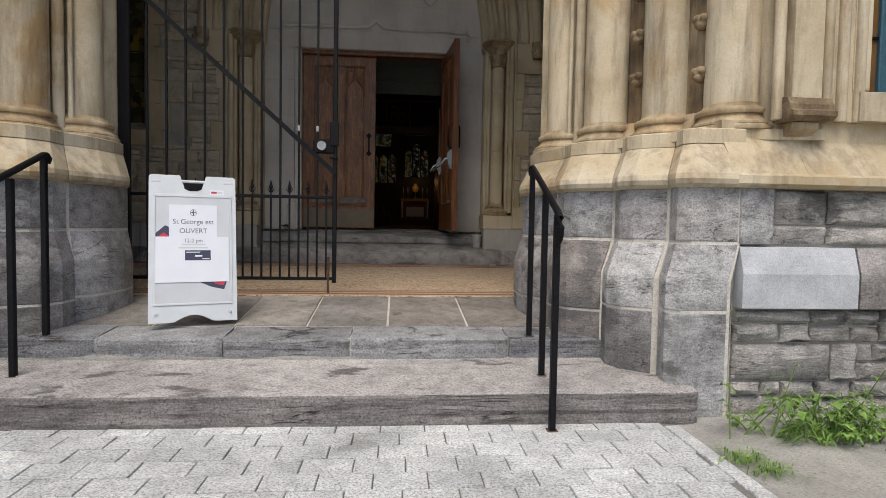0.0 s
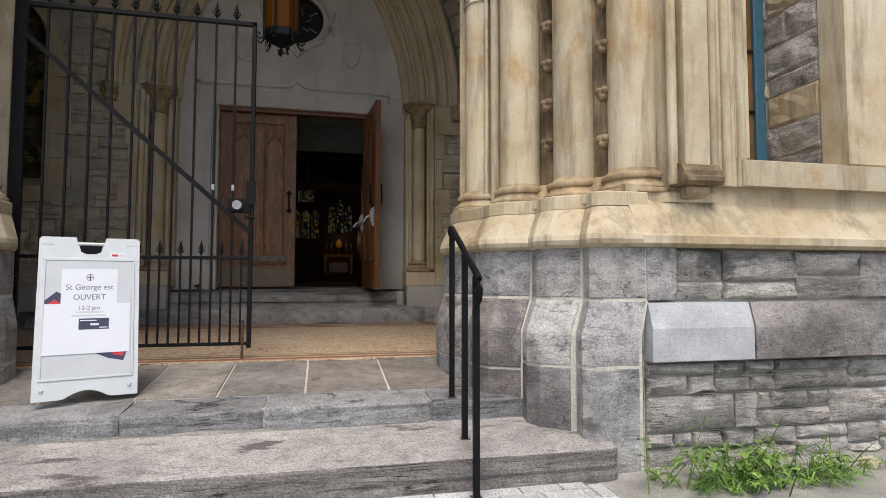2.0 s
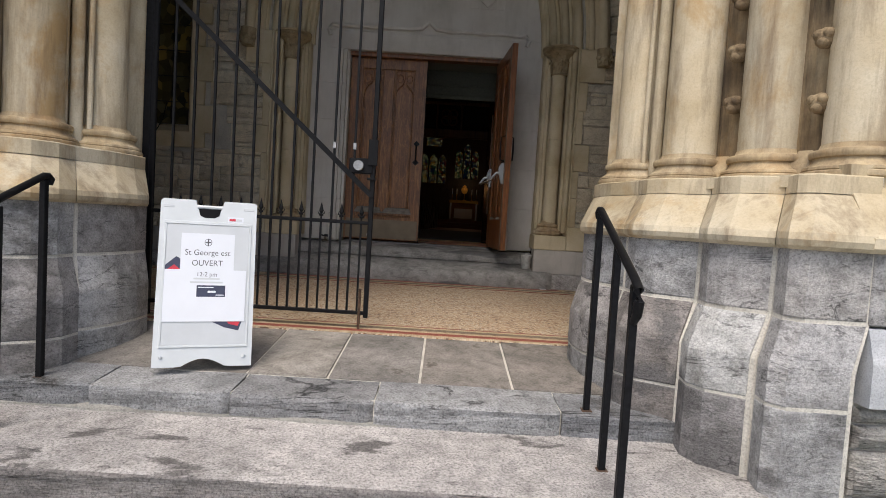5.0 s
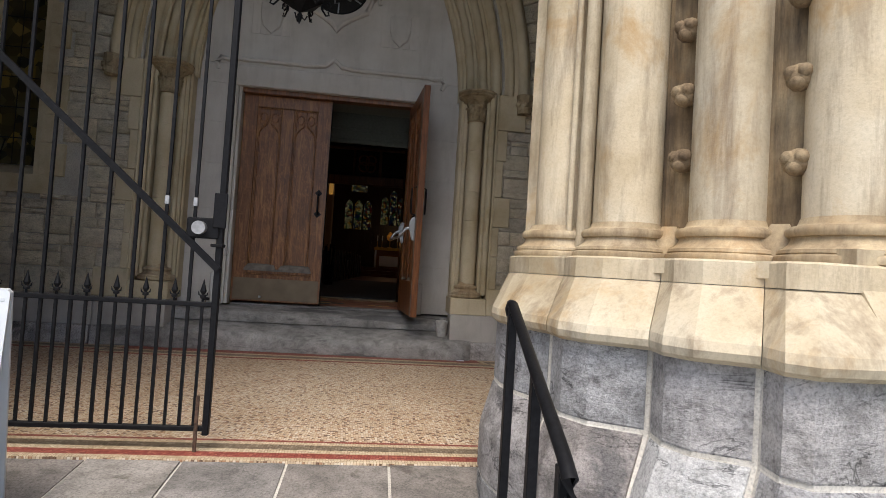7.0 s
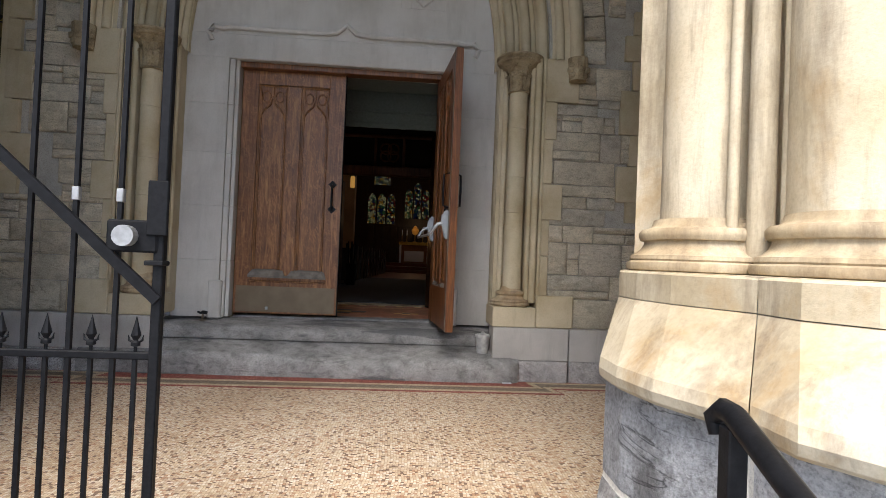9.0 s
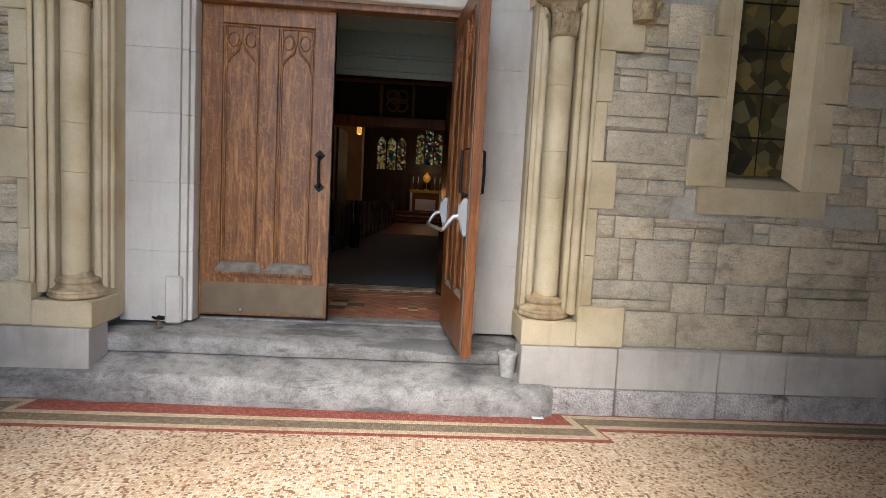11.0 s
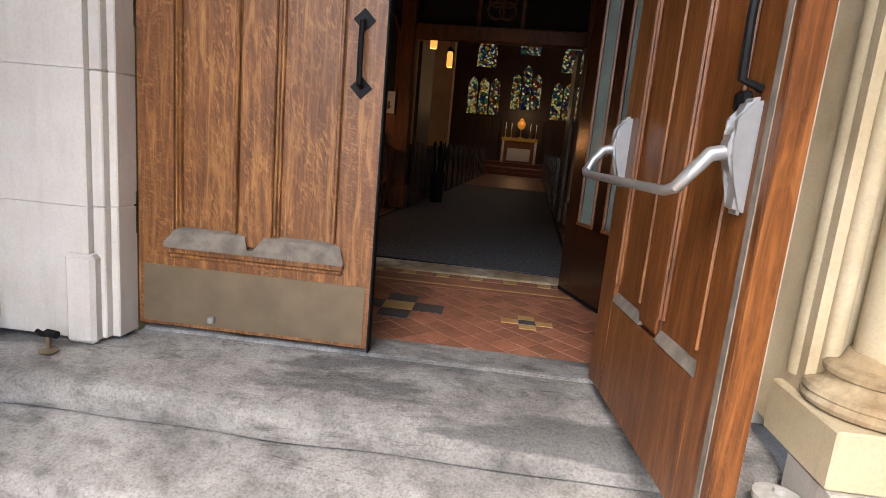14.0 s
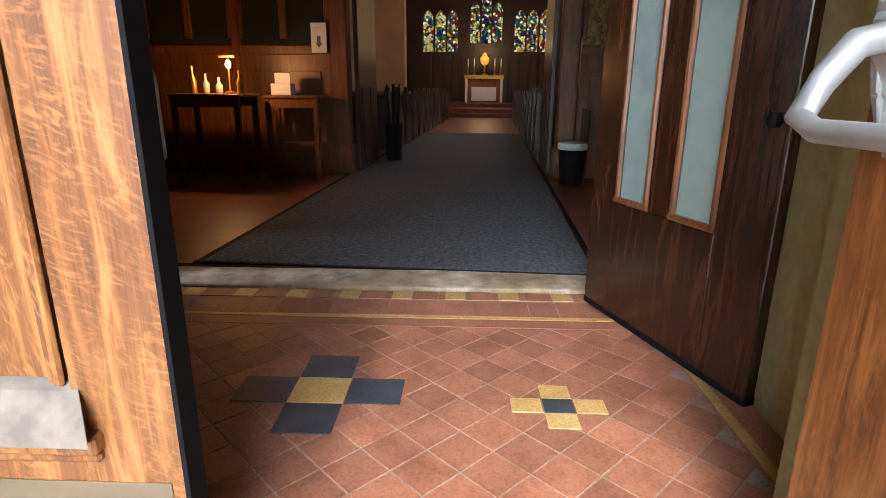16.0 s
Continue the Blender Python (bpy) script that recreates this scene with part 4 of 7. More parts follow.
bm = bmesh.new()
prof = [(0.0, -0.12), (0.0, -0.20), (0.10, -0.22), (0.12, -0.34), (0.24, -0.36), (0.27, -0.47), (0.40, -0.49), (0.44, -0.60), (0.58, -0.62), (0.62, -0.72), (0.80, -0.74), (0.80, -0.5)]
loft(bm, [[(x, y, z) for x, z in arch_curve(r, 30)] for r, y in prof])
part("order", bm, M_SANDIN, archw)
for r, y, rad in ((0.05, -0.215, 0.045), (0.17, -0.35, 0.055), (0.09, -0.28, 0.03), (0.33, -0.48, 0.06), (0.23, -0.42, 0.03), (0.50, -0.61, 0.065), (0.40, -0.55, 0.03), (0.68, -0.73, 0.05), (0.85, -0.79, 0.075), (0.92, -0.74, 0.04)):
    part("roll_moulding", arch_roll(r, y, rad), M_SANDIN, archw, smooth=True)


def leafy_capital(bm, at, r0, r1, h, n=9, seed=0):
    """A bell with two rows of curled leaves and a moulded top."""
    lathe(bm, at, [(r0, 0), (r0 * 1.12, 0.02 * h), (r0, 0.06 * h), (r0, 0.3 * h), (r0 * 1.1, 0.6 * h), (r1 * 0.9, 0.8 * h), (r1, 0.82 * h), (r1 * 1.05, 0.87 * h), (r1 * 0.97, 0.9 * h), (r1 * 1.08, 0.95 * h), (r1 * 1.08, h)], 20)
    for row, (zb, hh, out) in enumerate(((0.08, 0.42, 1.25), (0.36, 0.42, 1.55))):
        for k in range(n):
            a = 2 * math.pi * (k + 0.5 * row) / n
            u, w = Vector((math.cos(a), math.sin(a), 0)), Vector((-math.sin(a), math.cos(a), 0))
            path = [(1.02, zb), (1.12, zb + 0.5 * hh), (out * 0.92, zb + 0.9 * hh), (out * 1.05, zb + 0.98 * hh), (out * 1.08, zb + 0.82 * hh)]
            wid = [0.12, 0.34, 0.42, 0.3, 0.1]
            rows_ = []
            for (f, zz), wd in zip(path, wid):
                c = Vector(at) + u * r0 * f + Vector((0, 0, zz * h))
                rows_.append([c - w * wd * r0, c + u * 0.12 * r0 + w * 0.0, c + w * wd * r0, c - u * 0.14 * r0])
            loft(bm, rows_, closed=True, caps=True)
    return bm


SHAFT_BASE = [(0.205, 0.0), (0.228, 0.012), (0.235, 0.03), (0.225, 0.052), (0.232, 0.06), (0.226, 0.078), (0.19, 0.088), (0.17, 0.108), (0.162, 0.13), (0.175, 0.138), (0.178, 0.158), (0.165, 0.175), (0.13, 0.182), (0.117, 0.20), (0.108, 0.23)]
for s in (1, -1):
    bm = boxes((min(s * 1.86, s * 2.36), max(s * 1.86, s * 2.36), -0.78, -0.3, 1.118, 1.345), bevel=0.008)
    part("base_block", bm, M_SANDIN, archw)
    bm = boxes((min(s * 2.365, s * 2.80), max(s * 2.365, s * 2.80), -0.775, -0.4, 1.118, 1.49), bevel=0.012)
    part("base_block", bm, M_SANDIN, archw)
    part("shaft_base", lathe(bmesh.new(), (s * 2.10, -0.55, 1.345), SHAFT_BASE, 28), M_BASE, archw, smooth=True)
    for z0, z1 in ((1.55, 2.44), (2.44, 2.86), (2.86, 3.44), (3.44, 3.87)):
        part("shaft", lathe(bmesh.new(), (s * 2.11, -0.56, 0), [(0.106, z0 + 0.001), (0.109, z0 + 0.004), (0.108, z1 - 0.003), (0.106, z1 - 0.001)], 24), M_SANDIN, archw, smooth=True)
    part("capital", leafy_capital(bmesh.new(), (s * 2.11, -0.56, 3.86), 0.118, 0.26, 0.42, 8), M_CARVED_SHADED, archw)
    for x, y, r in ((2.265, -0.63, 0.03), (2.325, -0.675, 0.042), (2.385, -0.71, 0.02), (1.975, -0.46, 0.035), (1.925, -0.36, 0.045)):
        part("thin_shaft", lathe(bmesh.new(), (s * x, y, 1.40), [(r, 0), (r, 2.86)], 14), M_SANDIN, archw, smooth=True)
    bm = boxes((min(s * 1.90, s * 2.62), max(s * 1.90, s * 2.62), -0.45, -0.1, 1.12, 4.26), (min(s * 2.24, s * 2.50), max(s * 2.24, s * 2.50), -0.64, -0.44, 1.39, 4.26))
    part("jamb_backing", bm, M_SANDIN, archw)
    zq = 1.49
    for hq, wq in ((0.46, 2.49), (0.42, 2.49), (0.42, 2.63), (0.52, 2.50), (0.44, 2.54), (0.51, 2.79)):
        bm = boxes((min(s * 2.40, s * wq), max(s * 2.40, s * wq), -0.735, -0.5, zq, zq + hq - 0.006), bevel=0.006)
        part("quoin", bm, M_SANDIN, archw)
        zq += hq
    bm = bmesh.new()
    for k in range(8):
        a = 2 * math.pi * k / 8
        bmesh.ops.create_icosphere(bm, subdivisions=1, radius=0.055, matrix=Matrix.Translation((s * 2.74 + 0.085 * math.cos(a), -0.84, 4.10 + 0.085 * math.sin(a))))
    bmesh.ops.create_icosphere(bm, subdivisions=1, radius=0.06, matrix=Matrix.Translation((s * 2.74, -0.87, 4.10)))
    lathe(bm, (s * 2.74, -0.80, 3.98), [(0.10, 0), (0.12, 0.26)], 10)
    part("carved_stop", bm, M_CARVED_SHADED, archw)

# ---------------------------------------------------------------- lancet windows of the back wall
for s in (1, -1):
    wn = thing("window_2" if s > 0 else "window_3", (0, 0, 0), "narrow lancet window with sandstone quoins and leaded glass", "lancet window", kind="structure")
    c = s * WIN_U
    sur = bmesh.new()
    face = [(0.36, 2.62)] + win_curve + [(-0.36, 2.62)]
    inner = [(x * 0.74, 2.75 + (z - 2.62) * 0.95) for x, z in face]
    loft(sur, [[(c + x, Y_WALL - 0.012, z) for x, z in [(0.50, 2.62)] + arch_curve(0.14, 10, 0.36, 4.80, 0.75) + [(-0.50, 2.62)]], [(c + x, Y_WALL - 0.015, z) for x, z in face], [(c + x, -0.54, z) for x, z in inner]])
    part("window_frame", sur, M_SANDIN, wn)
    part("window_sill", prism(bmesh.new(), [(-0.72, 2.38), (-0.72, 2.62), (-0.40, 2.76), (-0.38, 2.38)], "x", c - 0.60, c + 0.60), M_SANDIN, wn)
    for k, (zq, w) in enumerate(((2.62, 0.72), (3.05, 0.58), (3.42, 0.70), (3.95, 0.56), (4.30, 0.66), (4.61, 0.56))):
        for e in (-1, 1):
            a, b = c + e * 0.42, c + e * w
            part("quoin", boxes((min(a, b), max(a, b), Y_WALL - 0.02, Y_WALL + 0.1, zq, zq + (0.42, 0.36, 0.52, 0.34, 0.30, 0.28)[k]), bevel=0.006), M_SANDIN, wn)
    part("pane", prism(bmesh.new(), [(c + x, z) for x, z in inner], "y", -0.55, -0.545), M_LANCET, wn)
    bars = bmesh.new()
    for zz in (3.1, 3.5, 3.9, 4.3, 4.7):
        tube(bars, [(c - 0.25, -0.56, zz), (c + 0.25, -0.56, zz)], 0.008, 6)
    tube(bars, [(c, -0.56, 2.75), (c, -0.56, 5.4)], 0.006, 6)
    part("lead_bars", bars, M_IRON, wn)
cable = thing("cable", (-4.15, -0.76, 2.5), "short black cable with a yellow plug under a window", "cable")
part("cord", tube(bmesh.new(), [(0.14, 0.06, 0.55), (0.12, 0, 0.3), (0.04, -0.02, 0.12), (0.0, -0.02, 0.08)], 0.008, 6), M_RUBBER, cable)
part("plug", lathe(bmesh.new(), (0, -0.02, -0.04), [(0.015, 0), (0.028, 0.02), (0.028, 0.1), (0.012, 0.13)], 10), M_GOLD, cable, "yellow plug")

# ---------------------------------------------------------------- front piers


def flip(p, mirror):
    return (2 * CX - p[0], *p[1:]) if mirror else tuple(p)


PIER = [(1.90, -4.72), (1.57, -4.95), (1.55, -5.33), (1.70, -5.70), (1.70, -5.96), (2.00, -6.14), (1.97, -6.36), (2.23, -6.51), (2.20, Y_FRONT), (2.60, Y_FRONT)]
PED = ((0, 3), (3, 5), (5, 7), (7, 9))   # stretches of the line, one for each pedestal
OUT = (-0.6, -0.8)
FOOT_OUT = ((-0.6, -0.7), (-0.65, -0.45), (-0.65, -0.3), (-0.55, -0.3))   # way in which each pedestal widens downwards


def pier_line(a, b, off, trim, out=OUT):
    pts = [Vector(p) for p in PIER[a:b + 1]]
    if trim:
        pts[0] = pts[0] + (pts[1] - pts[0]).normalized() * trim
        pts[-1] = pts[-1] + (pts[-2] - pts[-1]).normalized() * trim
    # cut the sharp outer corners
    res = [pts[0]]
    for i in range(1, len(pts) - 1):
        u, w = (pts[i - 1] - pts[i]), (pts[i + 1] - pts[i])
        k = min(0.10, u.length * 0.36, w.length * 0.36)
        res += [pts[i] + u.normalized() * k, pts[i] + w.normalized() * k]
    res.append(pts[-1])
    return [(p.x + out[0] * off, p.y + out[1] * off) for p in res]


def pier_course(levels, a, b, mirror, trim=0.006, jitter=0.0, rr=None, out=OUT):
    bm = bmesh.new()
    d = rr.uniform(-jitter, jitter) if rr else 0.0
    rings = [[flip((x, y, z), mirror) for x, y in pier_line(a, b, off + d, trim, out)] for z, off in levels]
    loft(bm, rings)
    back = [flip((rx + 0.14, ry + 0.20, levels[0][0]), mirror) for rx, ry in pier_line(a, b, 0.0, trim)]
    top = [(p[0], p[1], levels[-1][0]) for p in back]
    last = rings[-1]
    loft(bm, [last, top])
    loft(bm, [back, rings[0]])
    for i in (0, -1):
        bm.faces.new([bm.verts.new(r[i]) for r in rings] + [bm.verts.new(top[i]), bm.verts.new(back[i])])
    bmesh.ops.remove_doubles(bm, verts=bm.verts[:], dist=0.0005)
    return bm


COLS = ((1.95, -5.02), (2.17, -5.47), (2.49, -5.90), (2.75, -6.33))
COL_BASE = [(0.268, 0.0), (0.284, 0.008), (0.288, 0.022), (0.284, 0.036), (0.270, 0.042), (0.274, 0.048), (0.270, 0.062), (0.252, 0.070), (0.232, 0.088), (0.222, 0.108), (0.222, 0.116), (0.236, 0.120), (0.242, 0.134), (0.242, 0.150), (0.232, 0.162), (0.208, 0.166), (0.196, 0.176), (0.188, 0.20)]


def boss(at, size, mirror):
    """A carved ball flower that faces out of its channel: a bud of three petals parted by slits."""
    bm = bmesh.new()
    d, n = Vector((0.53, -0.85, 0)), Vector((-0.85, -0.53, 0))
    for k in range(3):
        a = math.pi * 2 * k / 3 - math.pi / 2
        c = Vector(at) + (d * math.cos(a) + Vector((0, 0, 1)) * math.sin(a)) * 0.44 * size + n * 0.2 * size
        m = Matrix.Translation(c) @ n.to_track_quat("Z", "Y").to_matrix().to_4x4() @ Matrix.Diagonal((0.52 * size, 0.52 * size, 0.72 * size, 1))
        bmesh.ops.create_icosphere(bm, subdivisions=2, radius=1.0, matrix=m)
    bmesh.ops.create_icosphere(bm, subdivisions=2, radius=size * 0.92, matrix=Matrix.Translation(Vector(at) - n * 0.12 * size))
    if mirror:
        for v in bm.verts:
            v.co.x = 2 * CX - v.co.x
    return bm


rp = random.Random(8)
for mirror in (False, True):
    pier = thing("pier_left" if mirror else "pier_right", (0, 0, 0), "clustered sandstone column pier on a stepped grey stone plinth", "pier", kind="structure")
    # mortar core
    bm = bmesh.new()
    rings = []
    for z, o in ((-0.05, 0.141), (0.85, 0.141), (1.09, -0.008), (1.50, -0.010), (1.745, -0.165), (1.84, -0.165)):
        line = []
        for (a, b), way in zip(PED, FOOT_OUT):
            line += pier_line(a, b, o, 0, way if o > 0 else OUT)
        rings.append([flip((x, y, z), mirror) for x, y in line])
    loft(bm, rings)
    part("core", bm, M_MORTAR, pier)
    for k, (a, b) in enumerate(PED):
        lo = (0.40, 0.36, 0.17, -0.03)[k]
        mid = (0.60, 0.58, 0.64, 0.66)[k]
        part("stone", pier_course([(lo, 0.15), (mid - 0.018, 0.15), (mid - 0.012, 0.143)], a, b, mirror, 0.02, 0.006, rp, FOOT_OUT[k]), M_GREY, pier)
        part("stone", pier_course([(mid + 0.006, 0.145), (mid + 0.013, 0.15), (0.85, 0.15), (0.875, 0.142), (1.07, 0.014), (1.084, 0.0)], a, b, mirror, 0.02, 0.005, rp, FOOT_OUT[k]), M_GREY, pier)
        part("stone", pier_course([(1.106, -0.004), (1.114, 0.0), (1.45, 0.0)], a, b, mirror, 0.018, 0.005, rp), M_GREY, pier)
        part("ledge_stone", pier_course([(1.45, 0.03), (1.47, 0.075), (1.50, 0.088), (1.535, 0.075), (1.742, -0.145)], a, b, mirror, 0.002, 0.003, rp), M_SAND, pier)
        part("ledge_stone", pier_course([(1.745, -0.14), (1.838, -0.14), (1.846, -0.155)], a, b, mirror, 0.002, 0.003, rp), M_SAND, pier)
    bm = bmesh.new()
    prof = [(1.80, -4.72), (2.05, -5.02), (2.10, -5.20), (2.26, -5.45), (2.42, -5.62), (2.56, -5.88), (2.70, -6.02), (2.84, -6.30), (2.95, -6.50), (3.0, -6.62), (3.2, -6.62)]
    loft(bm, [[flip((x, y, z), mirror) for x, y in prof] for z in (1.80, 9.0)])
    part("shaft_core", bm, M_SAND, pier)
    bm = prism(bmesh.new(), [flip((x, y), mirror) for x, y in [(1.98, -4.6)] + pier_line(0, 9, -0.17, 0) + [(3.2, -6.66), (3.2, -4.6)]], "z", 1.78, 1.848)
    part("ledge_top", bm, M_SAND, pier)
    for i, (cx, cy) in enumerate(COLS):
        part("column_base", lathe(bmesh.new(), flip((cx, cy, 1.845), mirror), COL_BASE, 28), M_BASE, pier, smooth=True)
        r = 0.185 if i else 0.165
        zs = [2.02, 2.9, 3.4, 3.86]
        part("column", lathe(bmesh.new(), flip((cx, cy, 0), mirror), [(r, z) for z in zs], 28), M_SAND, pier, smooth=True)
        part("capital", leafy_capital(bmesh.new(), flip((cx, cy, 3.84), mirror), r, r * 1.65, 0.52, 9), M_SAND, pier)
    # slender rolls between the first two columns
    for x, y, r in ((2.0, -5.27, 0.045), (2.055, -5.33, 0.025), (1.93, -5.22, 0.02)):
        part("thin_shaft", lathe(bmesh.new(), flip((x, y, 1.9), mirror), [(r, 0), (r, 2.02)], 12), M_SAND, pier, smooth=True)
    # flower channels between the other columns
    for (x, y), z0, dz in (((2.315, -5.74), 2.36, 0.335), ((2.575, -6.20), 2.29, 0.37)):
        bm = bmesh.new()
        d = Vector((0.53, -0.85, 0))
        n = Vector((0.85, 0.53, 0))
        c = Vector((x, y, 0)) + n * 0.05
        rings = []
        for z in (1.85, 2.06, 3.9):
            rings.append([flip(tuple(c + d * u + n * v) [:2] + (z,), mirror) for u, v in ((-0.14, 0.1), (-0.12, -0.0), (-0.085, -0.02), (-0.06, 0.01), (0.06, 0.01), (0.085, -0.02), (0.12, 0.0), (0.14, 0.1))])
        loft(bm, rings)
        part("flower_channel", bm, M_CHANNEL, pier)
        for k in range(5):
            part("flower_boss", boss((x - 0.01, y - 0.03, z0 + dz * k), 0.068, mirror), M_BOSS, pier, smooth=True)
    for (x, y) in ((1.99, -5.24), (2.29, -5.70), (2.56, -6.15)):
        bm = bmesh.new()
        lathe(bm, flip((x + 0.03, y + 0.03, 1.84), mirror), [(0.15, 0), (0.12, 0.08), (0.08, 0.14), (0.05, 0.19)], 4)
        part("base_wedge", bm, M_BASE, pier)

# ---------------------------------------------------------------- front wall right of the pier
wall_front = thing("wall_front", (0, 0, 0), "church front of grey rock-faced rubble under sandstone ledges", "stone wall", kind="structure")
part("core", boxes((2.54, 9.0, Y_FRONT + 0.06, -5.0, -0.06, 1.46)), M_MORTAR, wall_front)
bm = boxes((2.95, 3.50, -6.60, -4.9, 1.46, 9.6), (4.40, 9.0, -6.60, -4.9, 1.46, 9.6), (3.50, 4.40, -6.60, -4.9, 1.46, 2.08), (3.50, 4.40, -6.60, -4.9, 5.4, 9.6), (-9.0, -3.3, -6.60, -4.9, -0.06, 9.6))
part("ashlar_wall", bm, M_SAND, wall_front)
rw = random.Random(21)
for zlo, zhi in ((-0.04, 0.20), (0.20, 0.45), (0.45, 0.675), (1.095, 1.455)):
    for xa, xb, za, zb in snecked(2.83 if zlo > 1 else 2.60, 7.4, zlo, zhi, rw, (0.28, 0.70)):
        part("stone", rough_block(bmesh.new(), xa, xb - 0.014, za, zb - 0.013, Y_FRONT + 0.04, 0.06, 0.055, rw), M_RUBBLE, wall_front, smooth=True)


def wall_prism(x0, x1, prof, name, mt, parent):
    return part(name, prism(bmesh.new(), prof, "x", x0, x1), mt, parent)


yf = Y_FRONT
CHAMFER = [(yf + 0.1, 0.685), (yf - 0.05, 0.685), (yf - 0.05, 0.905), (yf + 0.0, 1.075), (yf + 0.1, 1.08)]
part("smooth_stone", boxes((2.595, 2.82, yf - 0.004, yf + 0.1, 1.09, 1.455), bevel=0.006), M_GREY, wall_front)
wall_prism(2.60, 3.385, CHAMFER, "granite_block", M_GRANITE, wall_front)
for a, b in ((3.40, 4.75), (4.765, 5.9), (5.91, 7.4)):
    wall_prism(a, b, CHAMFER, "chamfered_stone", M_GREY, wall_front)
LEDGE = [(yf + 0.2, 1.45), (yf - 0.03, 1.45), (yf - 0.07, 1.475), (yf - 0.07, 1.525), (yf - 0.03, 1.545), (yf + 0.14, 1.80), (yf + 0.14, 1.905), (yf + 0.28, 1.91)]
for a, b in ((2.532, 3.02), (3.022, 4.42), (4.423, 5.8), (5.803, 7.4)):
    wall_prism(a, b, LEDGE, "ledge_stone", M_SAND, wall_front)
bm = boxes((2.98, 3.46, -6.64, -6.5, 1.90, 9.5), (2.92, 3.12, -6.71, -6.6, 2.03, 9.5), bevel=0.006)
part("pilaster", bm, M_SAND, wall_front)
for x in (2.86, 3.19, 3.30, 3.42):
    part("thin_shaft", lathe(bmesh.new(), (x, -6.65, 1.9), [(0.035, 0), (0.035, 7.5)], 10), M_SAND, wall_front, smooth=True)
bm = bmesh.new()
prism(bm, [(-6.60, 1.885), (-6.75, 1.885), (-6.785, 1.91), (-6.785, 1.94), (-6.755, 1.955), (-6.755, 1.985), (-6.73, 2.03), (-6.6, 2.06)], "x", 2.87, 3.17)
part("pilaster_foot", bm, M_BOSS, wall_front)
part("pilaster_base", prism(bmesh.new(), [(-6.56, 1.80), (-6.64, 1.80), (-6.70, 1.84), (-6.705, 1.88), (-6.56, 1.88)], "x", 2.93, 3.11), M_BASE, wall_front)
part("window_ledge", prism(bmesh.new(), [(-6.5, 1.905), (-6.69, 1.905), (-6.69, 2.09), (-6.55, 2.13), (-5.8, 2.15), (-5.8, 1.905)], "x", 3.40, 7.4), M_SAND, wall_front)
part("window_jamb", boxes((4.385, 4.95, -6.66, -6.4, 2.1, 5.4), (3.38, 3.50, -6.66, -6.4, 2.1, 5.4), bevel=0.015), M_SAND, wall_front)
z = 2.14
while z < 5.3:
    h = rw.choice((0.17, 0.22, 0.28))
    y = -6.40
    while y < -5.85:
        w = min(rw.uniform(0.25, 0.55), -5.80 - y)
        b2 = bmesh.new()
        rough_block(b2, y, y + w - 0.01, z, z + h - 0.012, 0, 0.05, 0.03, rw)
        for v in b2.verts:
            v.co = Vector((4.395 + v.co.y, v.co.x, v.co.z))
        sandy = rw.random() < 0.2
        part("stone", b2, M_SAND if sandy else M_RUBBLE, wall_front)
        y += w
    z += h
wf = thing("window_4", (0, 0, 0), "blue-framed leaded window deep in its stone reveal", "window", kind="structure")
part("window_frame", boxes((3.51, 3.60, -5.86, -5.78, 2.14, 5.3), (4.28, 4.39, -5.86, -5.78, 2.14, 5.3), (3.60, 4.28, -5.86, -5.78, 2.14, 2.22), bevel=0.01), M_BLUE, wf)
part("pane", boxes((3.60, 4.28, -5.82, -5.812, 2.22, 5.3)), plain("brown_glass", (0.16, 0.085, 0.03), 0.12, 0.0, 0.3, 2), wf)
part("glazing_bar", boxes((3.60, 4.28, -5.84, -5.822, 2.74, 2.76), (3.60, 4.28, -5.84, -5.822, 3.3, 3.32)), M_IRON, wf)

# upper front with the great arch, in two orders; largely unseen, shades the porch
upper = thing("wall_front_upper", (0, 0, 0), "mostly unseen upper church front with a great pointed sandstone arch, shading the porch", "stone wall", kind="structure")
for w, y0, y1, x0, x1 in ((2.10, -5.05, -4.75, CX - 3.4, CX + 3.4), (3.02, -6.55, -5.05, CX - 3.4, CX + 3.4)):
    bm = bmesh.new()
    hole = [(CX + w, 1.9)] + [(CX + x, z) for x, z in arch_curve(0.0, 16, w, 4.36, w * 2.05)] + [(CX - w, 1.9)]
    wall_with_hole(bm, hole, 9.6, x0, x1, 1.9, y0, y1)
    part("arch_wall", bm, M_SAND, upper)
# Block above the view, added to keep sky light off the porch
part("gable", boxes((-9, 9, -6.6, -4.75, 9.61, 14)), M_RUBBLE, upper)
# Side walls and ceiling are added out of view, so light enters by the arch
for s in (-1, 1):
    tagged(obj("wall_side", boxes((min(s * 6.0, s * 6.4), max(s * 6.0, s * 6.4), -5.0, 0.5, 0.0, 9.6)), M_WALLIN), "unseen rubble side wall added to close the porch", "stone wall", kind="structure")
tagged(obj("ceiling_porch", boxes((-6.4, 6.4, -6.5, 0.5, 9.6, 9.9)), M_DARKWOOD), "unseen dark porch ceiling added to keep out the sky", "ceiling", kind="structure")

